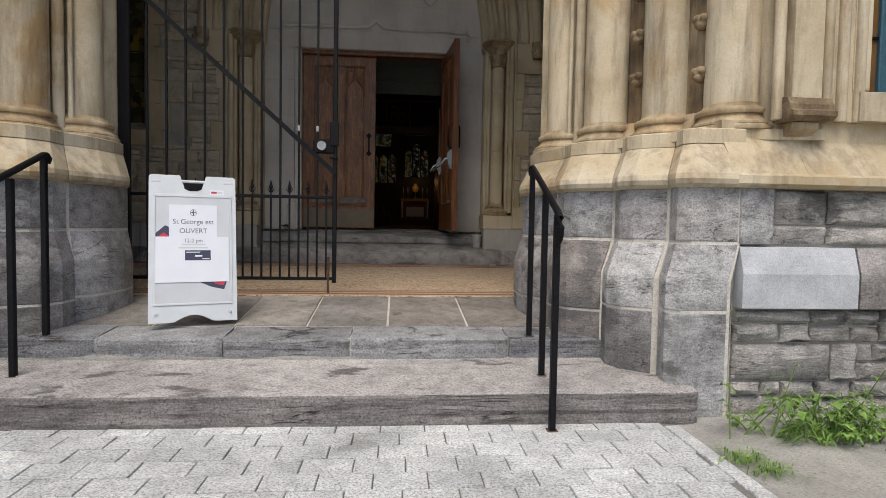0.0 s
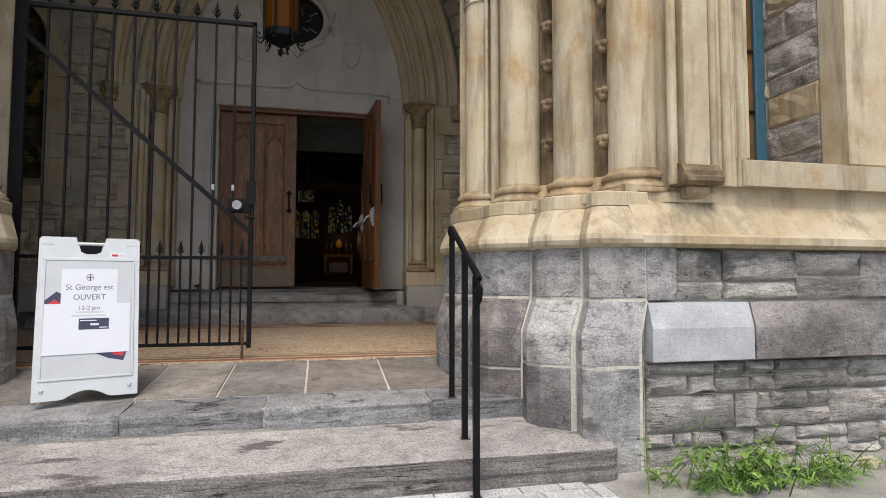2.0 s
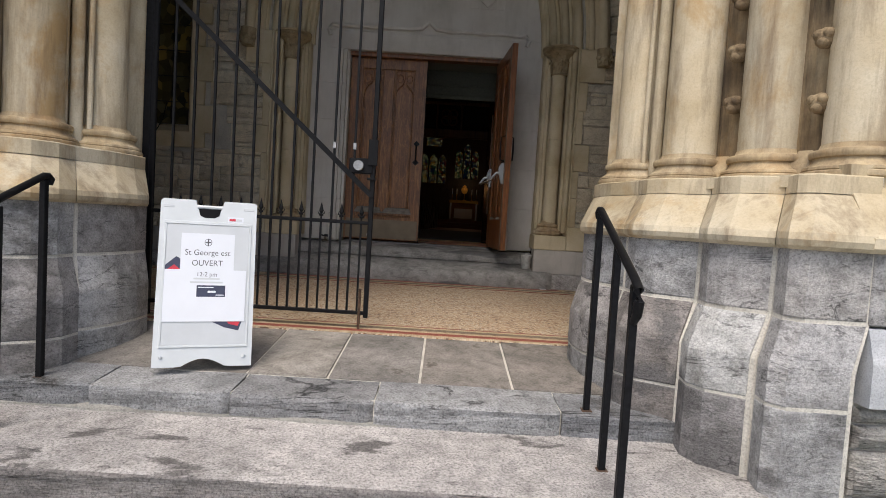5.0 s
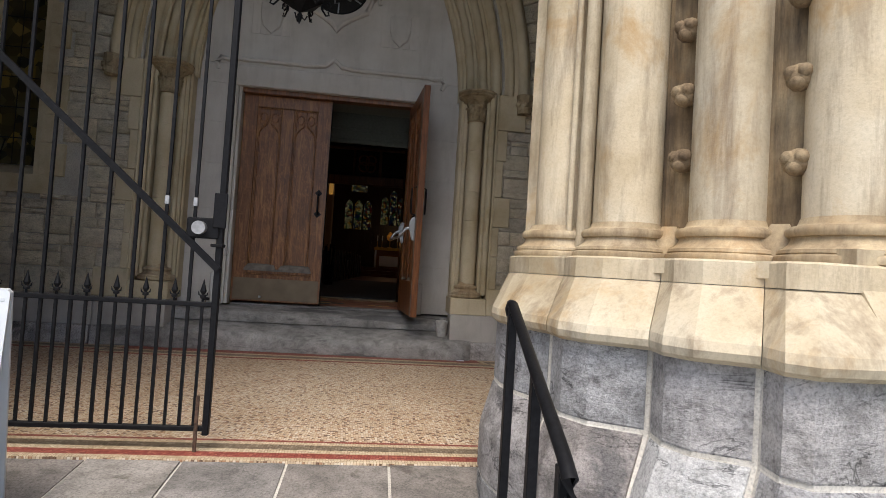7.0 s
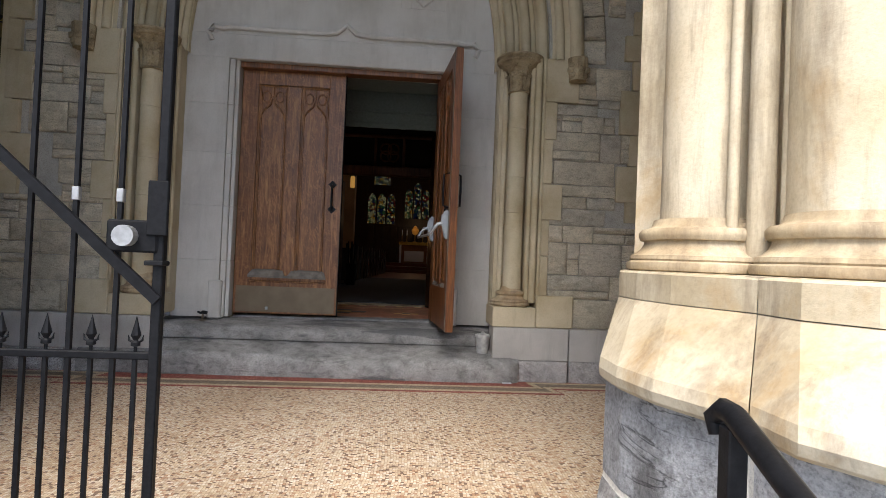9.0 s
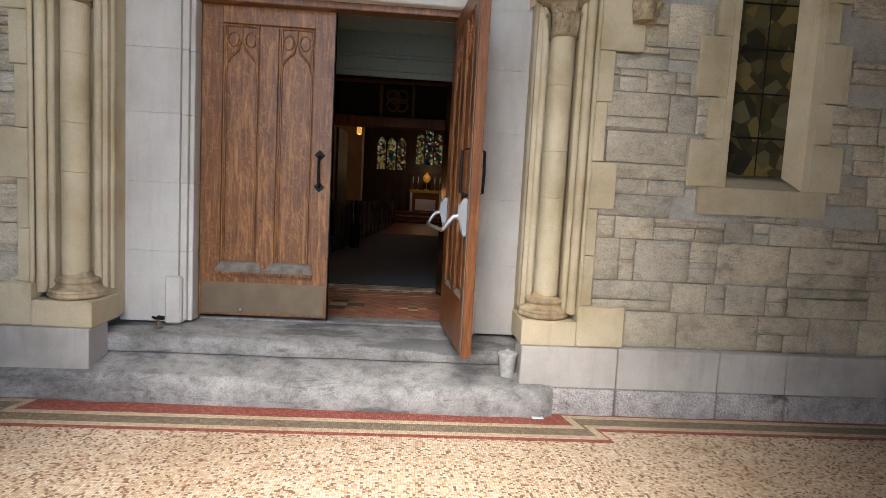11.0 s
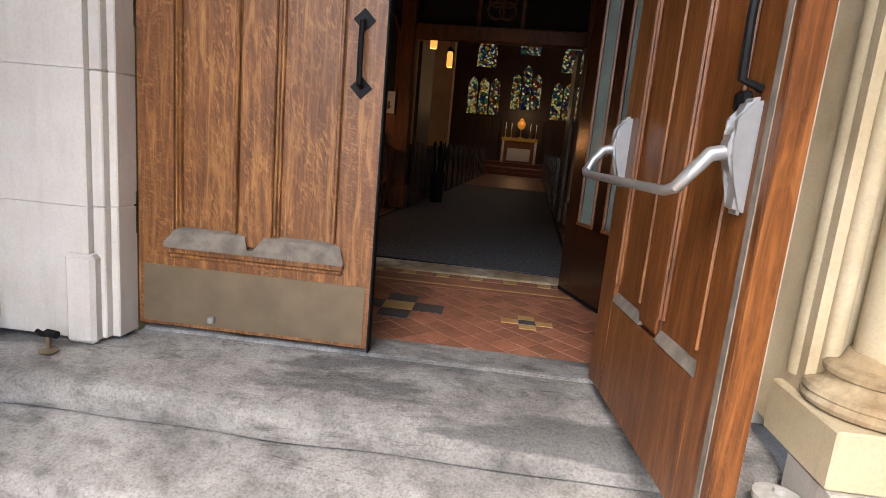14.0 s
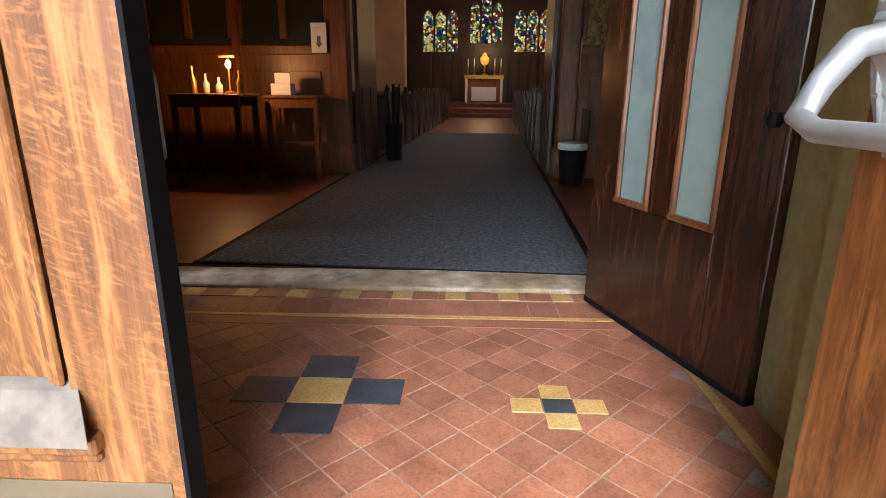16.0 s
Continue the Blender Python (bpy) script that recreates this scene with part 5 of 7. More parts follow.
# ---------------------------------------------------------------- iron gate
gate = thing("iron_gate", (-0.175, -4.73, Z_PORCH), "closed black wrought iron gate leaf with spear points", "gate")
G0 = -1.89
def gx(i):
    return -0.172 * i
part("stile", boxes((-0.028, 0.012, -0.02, 0.02, 0.10, 3.12), bevel=0.005), M_IRON, gate)
part("stile", boxes((G0 - 0.02, G0 + 0.02, -0.02, 0.02, 0.02, 3.12), bevel=0.005), M_IRON, gate)
part("drop_bolt", tube(bmesh.new(), [(-0.06, -0.03, 0.0), (-0.06, -0.03, 0.35)], 0.012, 8), M_RUST, gate, "rusty drop bolt")
part("bottom_rail", boxes((G0, 0.0, -0.018, 0.018, 0.125, 0.155), bevel=0.004), M_IRON, gate)
part("lock_rail", boxes((G0, 0.0, -0.016, 0.016, 0.90, 0.93), bevel=0.004), M_IRON, gate)
part("top_rail", boxes((G0, 0.012, -0.02, 0.02, 3.085, 3.125), bevel=0.004), M_IRON, gate)


def spear(bm, x, z, s=1.0):
    lathe(bm, (x, 0, z), [(0.008 * s, 0), (0.008 * s, 0.03 * s), (0.022 * s, 0.035 * s), (0.022 * s, 0.05 * s), (0.01 * s, 0.06 * s), (0.024 * s, 0.085 * s), (0.012 * s, 0.13 * s), (0.001, 0.175 * s)], 8)
    for e in (-1, 1):
        tube(bm, [(x, 0, z + 0.045 * s), (x + e * 0.03 * s, 0, z + 0.06 * s), (x + e * 0.035 * s, 0, z + 0.085 * s)], [0.006 * s, 0.006 * s, 0.002 * s], 6)
    return bm


for i in range(1, 11):
    part("bar", boxes((gx(i) - 0.009, gx(i) + 0.009, -0.009, 0.009, 0.14, 3.10)), M_IRON, gate)
    part("spear_point", spear(bmesh.new(), gx(i), 3.12), M_IRON, gate)
for i in range(0, 10):
    part("dog_bar", boxes((gx(i) - 0.094, gx(i) - 0.078, -0.008, 0.008, 0.14, 0.915)), M_IRON, gate)
    part("dog_spear", spear(bmesh.new(), gx(i) - 0.086, 0.925, 0.85), M_IRON, gate)
bm = boxes((-0.5, 0.5, -0.010, 0.010, -0.021, 0.021))
dx, dz = -1.87, 1.68
ln = math.hypot(dx, dz)
ang = math.atan2(dz, dx)
for v in bm.verts:
    x, z = v.co.x * ln, v.co.z
    v.co = Vector((dx / 2 + x * math.cos(ang) - z * math.sin(ang), v.co.y - 0.024, 1.14 + dz / 2 + x * math.sin(ang) + z * math.cos(ang)))
part("brace", bm, M_IRON, gate)
part("lock_box", boxes((-0.21, -0.01, -0.03, 0.035, 1.33, 1.46), bevel=0.008), M_IRON, gate)
part("lock_cylinder", tube(bmesh.new(), [(-0.125, -0.03, 1.395), (-0.125, -0.075, 1.395)], 0.042, 16), M_DULL, gate, "round steel lock cylinder")
part("lock_bolt", boxes((-0.05, 0.03, -0.045, -0.03, 1.40, 1.62), (-0.055, 0.02, -0.04, 0.03, 1.28, 1.30), bevel=0.004), M_IRON, gate)
for i in (1, 2):
    part("bar_clip", boxes((gx(i) - 0.014, gx(i) + 0.014, -0.014, 0.014, 1.53, 1.585), bevel=0.003), M_DULL, gate, "bright steel clip")
gp = thing("gate_post", (-2.11, -4.73, Z_PORCH), "black iron post on which the gate hangs", "gate post")
part("post", boxes((-0.03, 0.03, -0.03, 0.03, 0, 3.2), bevel=0.005), M_IRON, gp)

# ---------------------------------------------------------------- handrails
for mirror in (False, True):
    pf, pm, pb = ((1.325, -6.99, 0.0), (1.37, -6.56, Z_STEP + 0.02), (1.388, -6.12, Z_LAND)) if not mirror else ((-1.87, -6.99, 0.0), (-1.92, -6.53, Z_STEP + 0.02), (-1.965, -6.13, Z_LAND))
    rail = thing("handrail", pm, "black iron stair handrail with three square posts", "handrail", "handrails of the steps")
    o = Vector(pm)
    zf, zm, zb = 1.25, 1.415, 1.585
    for p, zt in ((pf, zf), (pm, zm), (pb, zb)):
        q = Vector(p) - o
        part("post", boxes((q.x - 0.018, q.x + 0.018, q.y - 0.018, q.y + 0.018, q.z, zt - o.z), bevel=0.003), M_IRON, rail)
        part("foot", boxes((q.x - 0.03, q.x + 0.03, q.y - 0.03, q.y + 0.03, q.z - 0.004, q.z + 0.004)), M_RUST, rail, "rust stain round the post's foot")
    a, b = Vector(pf) - o, Vector(pb) - o
    line = [(b.x, b.y + 0.05, zb - o.z - 0.03), (b.x, b.y + 0.06, zb - o.z + 0.0), (b.x, b.y + 0.03, zb - o.z + 0.022), (b.x, b.y, zb - o.z + 0.02), (a.x, a.y, zf - o.z + 0.02), (a.x, a.y - 0.05, zf - o.z - 0.02), (a.x, a.y - 0.065, zf - o.z - 0.07), (a.x, a.y - 0.05, zf - o.z - 0.13), (a.x, a.y - 0.01, zf - o.z - 0.17)]
    bm = bmesh.new()
    tube(bm, line, [0.015, 0.020, 0.021, 0.021, 0.021, 0.023, 0.024, 0.022, 0.017], 10)
    part("grip", bm, M_IRON, rail, smooth=True)

# ---------------------------------------------------------------- sandwich board
sign = thing("sandwich_board", (-1.15, -5.68, 0.405), "white plastic sandwich board with paper notices taped on it", "sign", turn=20)
SW, SH = 0.60, 1.02
TILT = 12.0


def tilt(bm, side):
    m = Matrix.Diagonal((1, 1, 1.085, 1)) @ pose(0, 0, SH - 0.02) @ pose(0, 0, 0, side * TILT, 0, 0) @ pose(0, 0, -(SH - 0.02))
    bmesh.ops.transform(bm, matrix=m, verts=bm.verts[:])
    return bm


def board_panel(y0, y1):
    """A moulded panel with a notched, handled top and an arched foot."""
    bm = bmesh.new()
    h = SW / 2
    out = [(-h, 0.0)]
    out += [(-h + 0.13, 0.0)] + [(-h + 0.17 + (SW - 0.34) * i / 8, 0.045 * math.sin(math.pi * i / 8) + 0.004) for i in range(9)] + [(h - 0.13, 0.0), (h, 0.0)]
    out += [(h, SH - 0.015), (h - 0.015, SH), (0.09, SH), (0.075, SH - 0.055), (0.05, SH - 0.075), (-0.05, SH - 0.075), (-0.075, SH - 0.055), (-0.09, SH), (-h + 0.015, SH), (-h, SH - 0.015)]
    prism(bm, out, "y", y0, y1)
    return bm


for side in (-1, 1):
    yy = (-0.035, -0.005) if side < 0 else (0.005, 0.035)
    face = part("panel", tilt(board_panel(*yy), side), M_PLASTIC, sign)
    if side < 0:
        rim = [(-0.27, 0.27, -0.042, -0.036, 0.865, 0.885), (-0.27, 0.27, -0.042, -0.036, 0.115, 0.13), (-0.27, -0.255, -0.042, -0.036, 0.13, 0.865), (0.255, 0.27, -0.042, -0.036, 0.13, 0.865)]
        part("rim", tilt(boxes(*rim, bevel=0.002), side), M_PLASTIC, face)
        part("insert", tilt(boxes((-0.254, 0.254, -0.0375, -0.036, 0.131, 0.864)), side), M_PANEL, face, "pale grey poster insert")
        part("handle", tilt(tube(bmesh.new(), [(-0.085, -0.02, 0.98), (0.085, -0.02, 0.98)], 0.012, 8), side), M_PLASTIC, face)
        # no opening here: the hole's shade is a thin black patch on the panel
        part("hand_hole_patch", tilt(prism(bmesh.new(), [(-0.07, 0.965), (-0.06, 0.925), (-0.03, 0.91), (0.03, 0.91), (0.06, 0.925), (0.07, 0.965)], "y", -0.0365, -0.033), side), M_RUBBER, face, "hand hole drawn as a black patch")
        part("logo_plate", tilt(boxes((0.115, 0.215, -0.0375, -0.034, 0.887, 0.922)), side), M_PAPER, face)
        part("logo_bar", tilt(boxes((0.125, 0.165, -0.0385, -0.036, 0.897, 0.911)), side), M_RED, face)
        part("logo_bar", tilt(boxes((0.168, 0.205, -0.0385, -0.036, 0.897, 0.911)), side), M_PANEL, face)
        for a, b in ((-0.25, 0.97), (0.25, 0.97)):
            part("slot", tilt(boxes((a - 0.035, a + 0.035, -0.0365, -0.03, 0.965, 0.985), bevel=0.003), side), M_PANEL, face)
        for a in (-0.25, 0.25):
            part("rivet", tilt(lathe(bmesh.new(), (a, -0.036, 0.06), [(0.012, -0.006), (0.012, 0.006)], 12), side), M_PANEL, face)
        part("paper", tilt(boxes((-0.165, 0.165, -0.0405, -0.0385, 0.40, 0.81)), side), M_PAPER, face, "upper white notice sheet")
        part("paper", tilt(boxes((-0.255, 0.245, -0.0430, -0.0410, 0.27, 0.585)), side), M_PAPER, face, "lower white notice sheet")
        part("graphic", tilt(prism(bmesh.new(), [(-0.254, 0.58), (-0.254, 0.61), (-0.19, 0.665), (-0.145, 0.64), (-0.145, 0.58)], "y", -0.0385, -0.0376), side), M_NAVY, face)
        part("graphic", tilt(prism(bmesh.new(), [(-0.254, 0.575), (-0.20, 0.615), (-0.15, 0.575)], "y", -0.0395, -0.0386), side), M_RED, face)
        part("graphic", tilt(prism(bmesh.new(), [(0.03, 0.275), (0.235, 0.285), (0.21, 0.215), (0.12, 0.235)], "y", -0.0385, -0.0376), side), M_NAVY, face)
        part("graphic", tilt(prism(bmesh.new(), [(0.13, 0.277), (0.225, 0.281), (0.205, 0.243), (0.15, 0.255)], "y", -0.0395, -0.0386), side), M_RED, face)
        for words, size, z, yo in (("St George est", 0.050, 0.675, -0.0412), ("OUVERT", 0.050, 0.610, -0.0412), ("12-2 pm", 0.038, 0.545, -0.0436)):
            me = text_mesh(words, size)
            me.materials.append(M_INK)
            t = new("lettering", me)
            t.parent = face
            t.matrix_basis = Matrix.Diagonal((1, 1, 1.085, 1)) @ pose(0, 0, SH - 0.02) @ pose(0, 0, 0, side * TILT, 0, 0) @ pose(0, 0, -(SH - 0.02)) @ pose(0.0, yo, z, 90, 0, 0)
        part("fine_print", tilt(boxes((-0.08, 0.08, -0.0436, -0.0432, 0.525, 0.535), (-0.10, 0.10, -0.0436, -0.0432, 0.503, 0.513)), side), M_PANEL, face)
        part("emblem", tilt(boxes((-0.004, 0.004, -0.0412, -0.0408, 0.735, 0.775), (-0.018, 0.018, -0.0412, -0.0408, 0.752, 0.759)), side), M_INK, face)
        part("emblem", tilt(ring_bm(0.02, 0.023, -0.0412, -0.0406, 0.755, 24, 0.0), side), M_INK, face)
        part("notice_block", tilt(boxes((-0.058, 0.118, -0.0436, -0.0432, 0.42, 0.49)), side), M_NAVY, face)
        part("notice_mark", tilt(boxes((0.01, 0.06, -0.0442, -0.0438, 0.445, 0.457), (-0.05, 0.045, -0.0442, -0.0438, 0.474, 0.480), (0.06, 0.11, -0.0442, -0.0438, 0.428, 0.434)), side), M_PAPER, face)

# ---------------------------------------------------------------- oak doors
LEAF_W, LEAF_H = 1.285, 3.06


def door_leaf(e, mt, kick, edge_mt):
    """Parts of a panelled leaf: hinge at local x = 0, face towards -y."""
    W, H = LEAF_W, LEAF_H
    part("core", boxes((0.0, W, -0.008, 0.03 if kick else 0.05, 0.0, H)), mt, e)
    for x0, x1 in ((0.0, 0.20), (W - 0.20, W)):
        part("stile", boxes((x0, x1, -0.03, 0.0, 0.0, H), bevel=0.004), edge_mt, e)
    part("muntin", boxes((0.555, 0.735, -0.028, 0.0, 0.48, H - 0.18), bevel=0.006), mt, e)
    part("bottom_rail", boxes((0.20, W - 0.20, -0.029, 0.0, 0.0, 0.46), bevel=0.004), edge_mt, e)
    part("top_rail", boxes((0.20, W - 0.20, -0.029, 0.0, H - 0.17, H), bevel=0.004), mt, e)
    for a, b in ((0.20, 0.555), (0.735, W - 0.20)):
        bm = bmesh.new()
        for x in (a, b):
            for k, yy in enumerate((-0.026, -0.018)):
                xx = x + (0.018 + 0.016 * k) * (1 if x == a else -1)
                tube(bm, [(xx, yy, 0.55), (xx, yy, H - 0.18)], 0.009, 6)
        tube(bm, [(a, -0.026, H - 0.19), (b, -0.026, H - 0.19)], 0.012, 6)
        part("panel_moulding", bm, mt, e, smooth=True)
        # pointed tracery head
        c, hw, zs = (a + b) / 2, (b - a) / 2 - 0.03, H - 0.62
        og = [(-hw, zs), (-hw * 0.95, zs + 0.08), (-hw * 0.6, zs + 0.15), (-hw * 0.22, zs + 0.20), (0, zs + 0.30), (hw * 0.22, zs + 0.20), (hw * 0.6, zs + 0.15), (hw * 0.95, zs + 0.08), (hw, zs)]
        bm = bmesh.new()
        tube(bm, [(c + x, -0.018, z) for x, z in og], 0.014, 8)
        tube(bm, [(c, -0.018, zs + 0.28), (c, -0.018, H - 0.2)], 0.010, 6)
        for s in (-1, 1):
            tube(bm, [(c + s * (hw * 0.55 + 0.05 * math.cos(t)), -0.016, zs + 0.30 + 0.07 * math.sin(t)) for t in [2 * math.pi * k / 10 for k in range(11)]], 0.009, 6, False)
        part("tracery", bm, mt, e, smooth=True)
    bm = bmesh.new()
    for a, b in ((0.175, 0.63), (0.66, W - 0.145)):
        loft(bm, [[(a + 0.05, -0.010, 0.555), (b - 0.05, -0.010, 0.555), (b - 0.05, -0.010, 0.45), (a + 0.05, -0.010, 0.45)], [(a + 0.035, -0.034, 0.54), (b - 0.035, -0.034, 0.54), (b - 0.035, -0.034, 0.45), (a + 0.035, -0.034, 0.45)], [(a, -0.082, 0.478), (b, -0.082, 0.478), (b, -0.082, 0.45), (a, -0.082, 0.45)]], closed=True, caps=True)
    box(bm, 0.62, 0.67, -0.080, -0.01, 0.45, 0.476)
    if kick:
        part("weather_ledge", bm, M_GREYEDGE, e, "weathered grey sill of the panels")
    else:
        bm.free()
        for a, b in ((0.20, 0.555), (0.735, W - 0.20)):
            part("panel_sill", prism(bmesh.new(), [(-0.008, 0.505), (-0.029, 0.462), (-0.008, 0.462)], "x", a, b), M_GREYEDGE, e, "dusty sloped sill of the panel")
        return
    part("ledge_moulding", boxes((0.18, W - 0.15, -0.06, -0.02, 0.415, 0.455), (0.185, W - 0.155, -0.045, -0.02, 0.39, 0.414), bevel=0.006), mt, e)
    if kick:
        part("kick_plate", boxes((0.03, W - 0.03, -0.034, -0.03, 0.02, 0.34), bevel=0.001), M_BRASS, e, "tarnished brass kick plate")
        part("door_stop", lathe(bmesh.new(), (0.42, -0.045, 0.05), [(0.02, 0), (0.02, 0.03), (0.01, 0.035)], 10), M_ALU, e)


door_l = thing("door_1", (-1.285, 0.11, 1.09), "closed oak door leaf with gothic panels and brass kick plate", "door", kind="structure")
door_leaf(door_l, M_OAK, True, M_OAKS)
part("edge_strip", boxes((LEAF_W - 0.004, LEAF_W + 0.006, -0.034, 0.03, -0.02, LEAF_H)), M_RUBBER, door_l, "black rubber edge strip")
part("handle", tube(bmesh.new(), [(1.17, -0.03, 1.66), (1.17, -0.085, 1.645), (1.17, -0.09, 1.5), (1.17, -0.085, 1.36), (1.17, -0.03, 1.345)], 0.014, 8), M_IRON, door_l, smooth=True)
for zz in (1.66, 1.345):
    bm = prism(bmesh.new(), [(1.17 - 0.055, zz), (1.17, zz - 0.055), (1.17 + 0.055, zz), (1.17, zz + 0.055)], "y", -0.04, -0.028)
    part("handle_plate", bm, M_IRON, door_l)
for zz in (0.5, 1.55, 2.65):
    part("hinge", lathe(bmesh.new(), (-0.02, -0.035, zz), [(0.006, -0.02), (0.016, 0), (0.016, 0.22), (0.006, 0.24)], 10), M_IRON, door_l)

door_r = thing("door_2", (1.205, 0.12, 1.085), "varnished oak door leaf standing wide open with a crash bar", "door", kind="structure", turn=-84.8)
door_leaf(door_r, M_OAKR, False, M_OAKR)
part("edge", boxes((LEAF_W, LEAF_W + 0.008, -0.03, 0.05, 0.0, LEAF_H), bevel=0.002), M_OAKR, door_r, "worn orange edge of the leaf")
part("edge_strip", boxes((LEAF_W - 0.062, LEAF_W - 0.034, -0.034, -0.029, 0.0, LEAF_H)), M_GREYEDGE, door_r, "pale grey weather strip along the edge")
bar = part("crash_bar", tube(bmesh.new(), [(0.09, -0.05, 1.175), (0.09, -0.14, 1.155), (0.09, -0.18, 1.105), (0.10, -0.212, 1.055), (0.15, -0.222, 1.04), (1.10, -0.222, 1.04), (1.15, -0.212, 1.055), (1.17, -0.18, 1.105), (1.17, -0.14, 1.155), (1.17, -0.05, 1.175)], [0.022, 0.022, 0.02, 0.019, 0.016, 0.016, 0.019, 0.02, 0.022, 0.022], 12), M_ALU, door_r, "worn aluminium crash bar", smooth=True)
for xx in (0.09, 1.17):
    bm = bmesh.new()
    prism(bm, [(-0.03, 0.99), (-0.062, 1.0), (-0.066, 1.09), (-0.105, 1.15), (-0.108, 1.20), (-0.085, 1.25), (-0.07, 1.31), (-0.03, 1.32)], "x", xx - 0.033, xx + 0.033)
    bmesh.ops.bevel(bm, geom=bm.edges[:], offset=0.012, segments=2, affect="EDGES")
    part("crash_bar_bracket", bm, M_ALU, bar)
part("handle", tube(bmesh.new(), [(1.17, -0.03, 1.72), (1.17, -0.09, 1.70), (1.17, -0.095, 1.52), (1.17, -0.09, 1.36), (1.17, -0.03, 1.34)], 0.013, 8), M_IRON, door_r, smooth=True)
part("handle", tube(bmesh.new(), [(1.14, 0.05, 1.72), (1.14, 0.10, 1.70), (1.14, 0.105, 1.52), (1.14, 0.10, 1.36), (1.14, 0.05, 1.34)], 0.013, 8), M_IRON, door_r, smooth=True)
part("cylinder_lock", lathe(bmesh.new(), (1.10, -0.035, 1.28), [(0.02, 0), (0.03, 0.01), (0.03, 0.05), (0.02, 0.06)], 10), M_IRON, door_r)
dframe = thing("door_frame", (0, 0, 0), "dark oak frame round the double doors", "door frame", kind="structure")
part("head", boxes((-1.31, 1.31, -0.03, 0.14, 4.15, 4.225), bevel=0.008), M_OAKR, dframe)
for s in (-1, 1):
    part("post", boxes((min(s * 1.285, s * 1.335), max(s * 1.285, s * 1.335), 0.155, 0.26, 1.05, 4.15), bevel=0.006), M_OAKR, dframe)

# things at the doors
tub = thing("tub", (1.775, -0.665, 0.795), "weathered whitish tub with a lid beside the door step", "tub")
part("body", lathe(bmesh.new(), (0, 0, 0), [(0.062, 0), (0.066, 0.01), (0.082, 0.18), (0.086, 0.185), (0.086, 0.20)], 20), M_CUP, tub, smooth=True)
part("lid", lathe(bmesh.new(), (0, 0, 0.2), [(0.088, 0), (0.088, 0.014), (0.05, 0.024), (0.02, 0.026), (0.02, 0.045), (0.006, 0.05)], 20), M_CUP, tub, smooth=True)
hook = thing("door_holder", (-1.52, -0.28, 1.022), "small verdigris metal door holder on the step", "door stop")
part("base", lathe(bmesh.new(), (0, 0, 0), [(0.045, 0), (0.045, 0.008), (0.012, 0.016), (0.012, 0.09)], 12), M_BRASS, hook)
part("arm", tube(bmesh.new(), [(-0.06, 0, 0.10), (-0.03, 0, 0.085), (0.0, 0, 0.095), (0.05, 0, 0.09)], [0.012, 0.014, 0.022, 0.02], 8), M_IRON, hook)
litter = thing("paper_scrap", (2.02, -0.95, Z_PORCH + 0.006), "small scrap of white paper on the mosaic", "litter")
part("scrap", boxes((-0.05, 0.05, -0.02, 0.02, 0, 0.012), bevel=0.004), M_PAPER, litter)

# ---------------------------------------------------------------- porch lantern
lan = thing("hanging_lantern", (-0.07, -3.05, 4.0), "hexagonal wrought iron lantern with amber glass hung on chains", "lantern")
HX = [math.pi * 2 * k / 6 + 0.25 for k in range(6)]
R1 = 0.205
part("glass", lathe(bmesh.new(), (0, 0, 0.22), [(R1 * 0.93, 0), (R1 * 0.98, 0.82)], 6), M_AMBER, lan)
part("bulb", lathe(bmesh.new(), (0.0, -R1 * 0.2, 0.48), [(0.01, 0), (0.022, 0.03), (0.022, 0.16), (0.01, 0.2)], 10), M_FLAME, lan)
for a in HX:
    c, s_ = math.cos(a), math.sin(a)
    part("frame_bar", tube(bmesh.new(), [(R1 * c, R1 * s_, 0.16), (R1 * 1.04 * c, R1 * 1.04 * s_, 1.12)], 0.014, 6), M_IRON, lan)
    part("scroll", tube(bmesh.new(), [((R1 + d) * c, (R1 + d) * s_, z) for d, z in ((0, 0.2), (0.05, 0.17), (0.085, 0.2), (0.08, 0.245), (0.05, 0.24), (0.05, 0.21))], 0.009, 6), M_IRON, lan)
    part("scroll", tube(bmesh.new(), [((R1 + d) * c, (R1 + d) * s_, z) for d, z in ((0.0, 0.16), (0.04, 0.11), (0.07, 0.12), (0.06, 0.15))], 0.009, 6), M_IRON, lan)
    part("finial", tube(bmesh.new(), [((R1 + d) * c, (R1 + d) * s_, z) for d, z in ((0.01, 1.1), (0.03, 1.17), (0.06, 1.18))], 0.009, 6), M_IRON, lan)
part("crown", lathe(bmesh.new(), (0, 0, 0.98), [(R1 * 1.02, 0), (R1 * 1.06, 0.03), (R1 * 1.03, 0.14), (R1 * 0.7, 0.2), (0.03, 0.24)], 6), M_IRON, lan)
part("skirt", lathe(bmesh.new(), (0, 0, 0.0), [(0.004, -0.02), (0.02, 0.02), (0.03, 0.06), (0.012, 0.09), (0.1, 0.14), (R1 * 1.04, 0.2), (R1 * 1.06, 0.28), (R1 * 1.02, 0.30)], 6), M_IRON, lan)
for k in range(3):
    a = k * 2.094
    part("finial_leaf", tube(bmesh.new(), [(0, 0, 0.06), (0.05 * math.cos(a), 0.05 * math.sin(a), 0.02), (0.07 * math.cos(a), 0.07 * math.sin(a), 0.06)], 0.008, 6), M_IRON, lan)
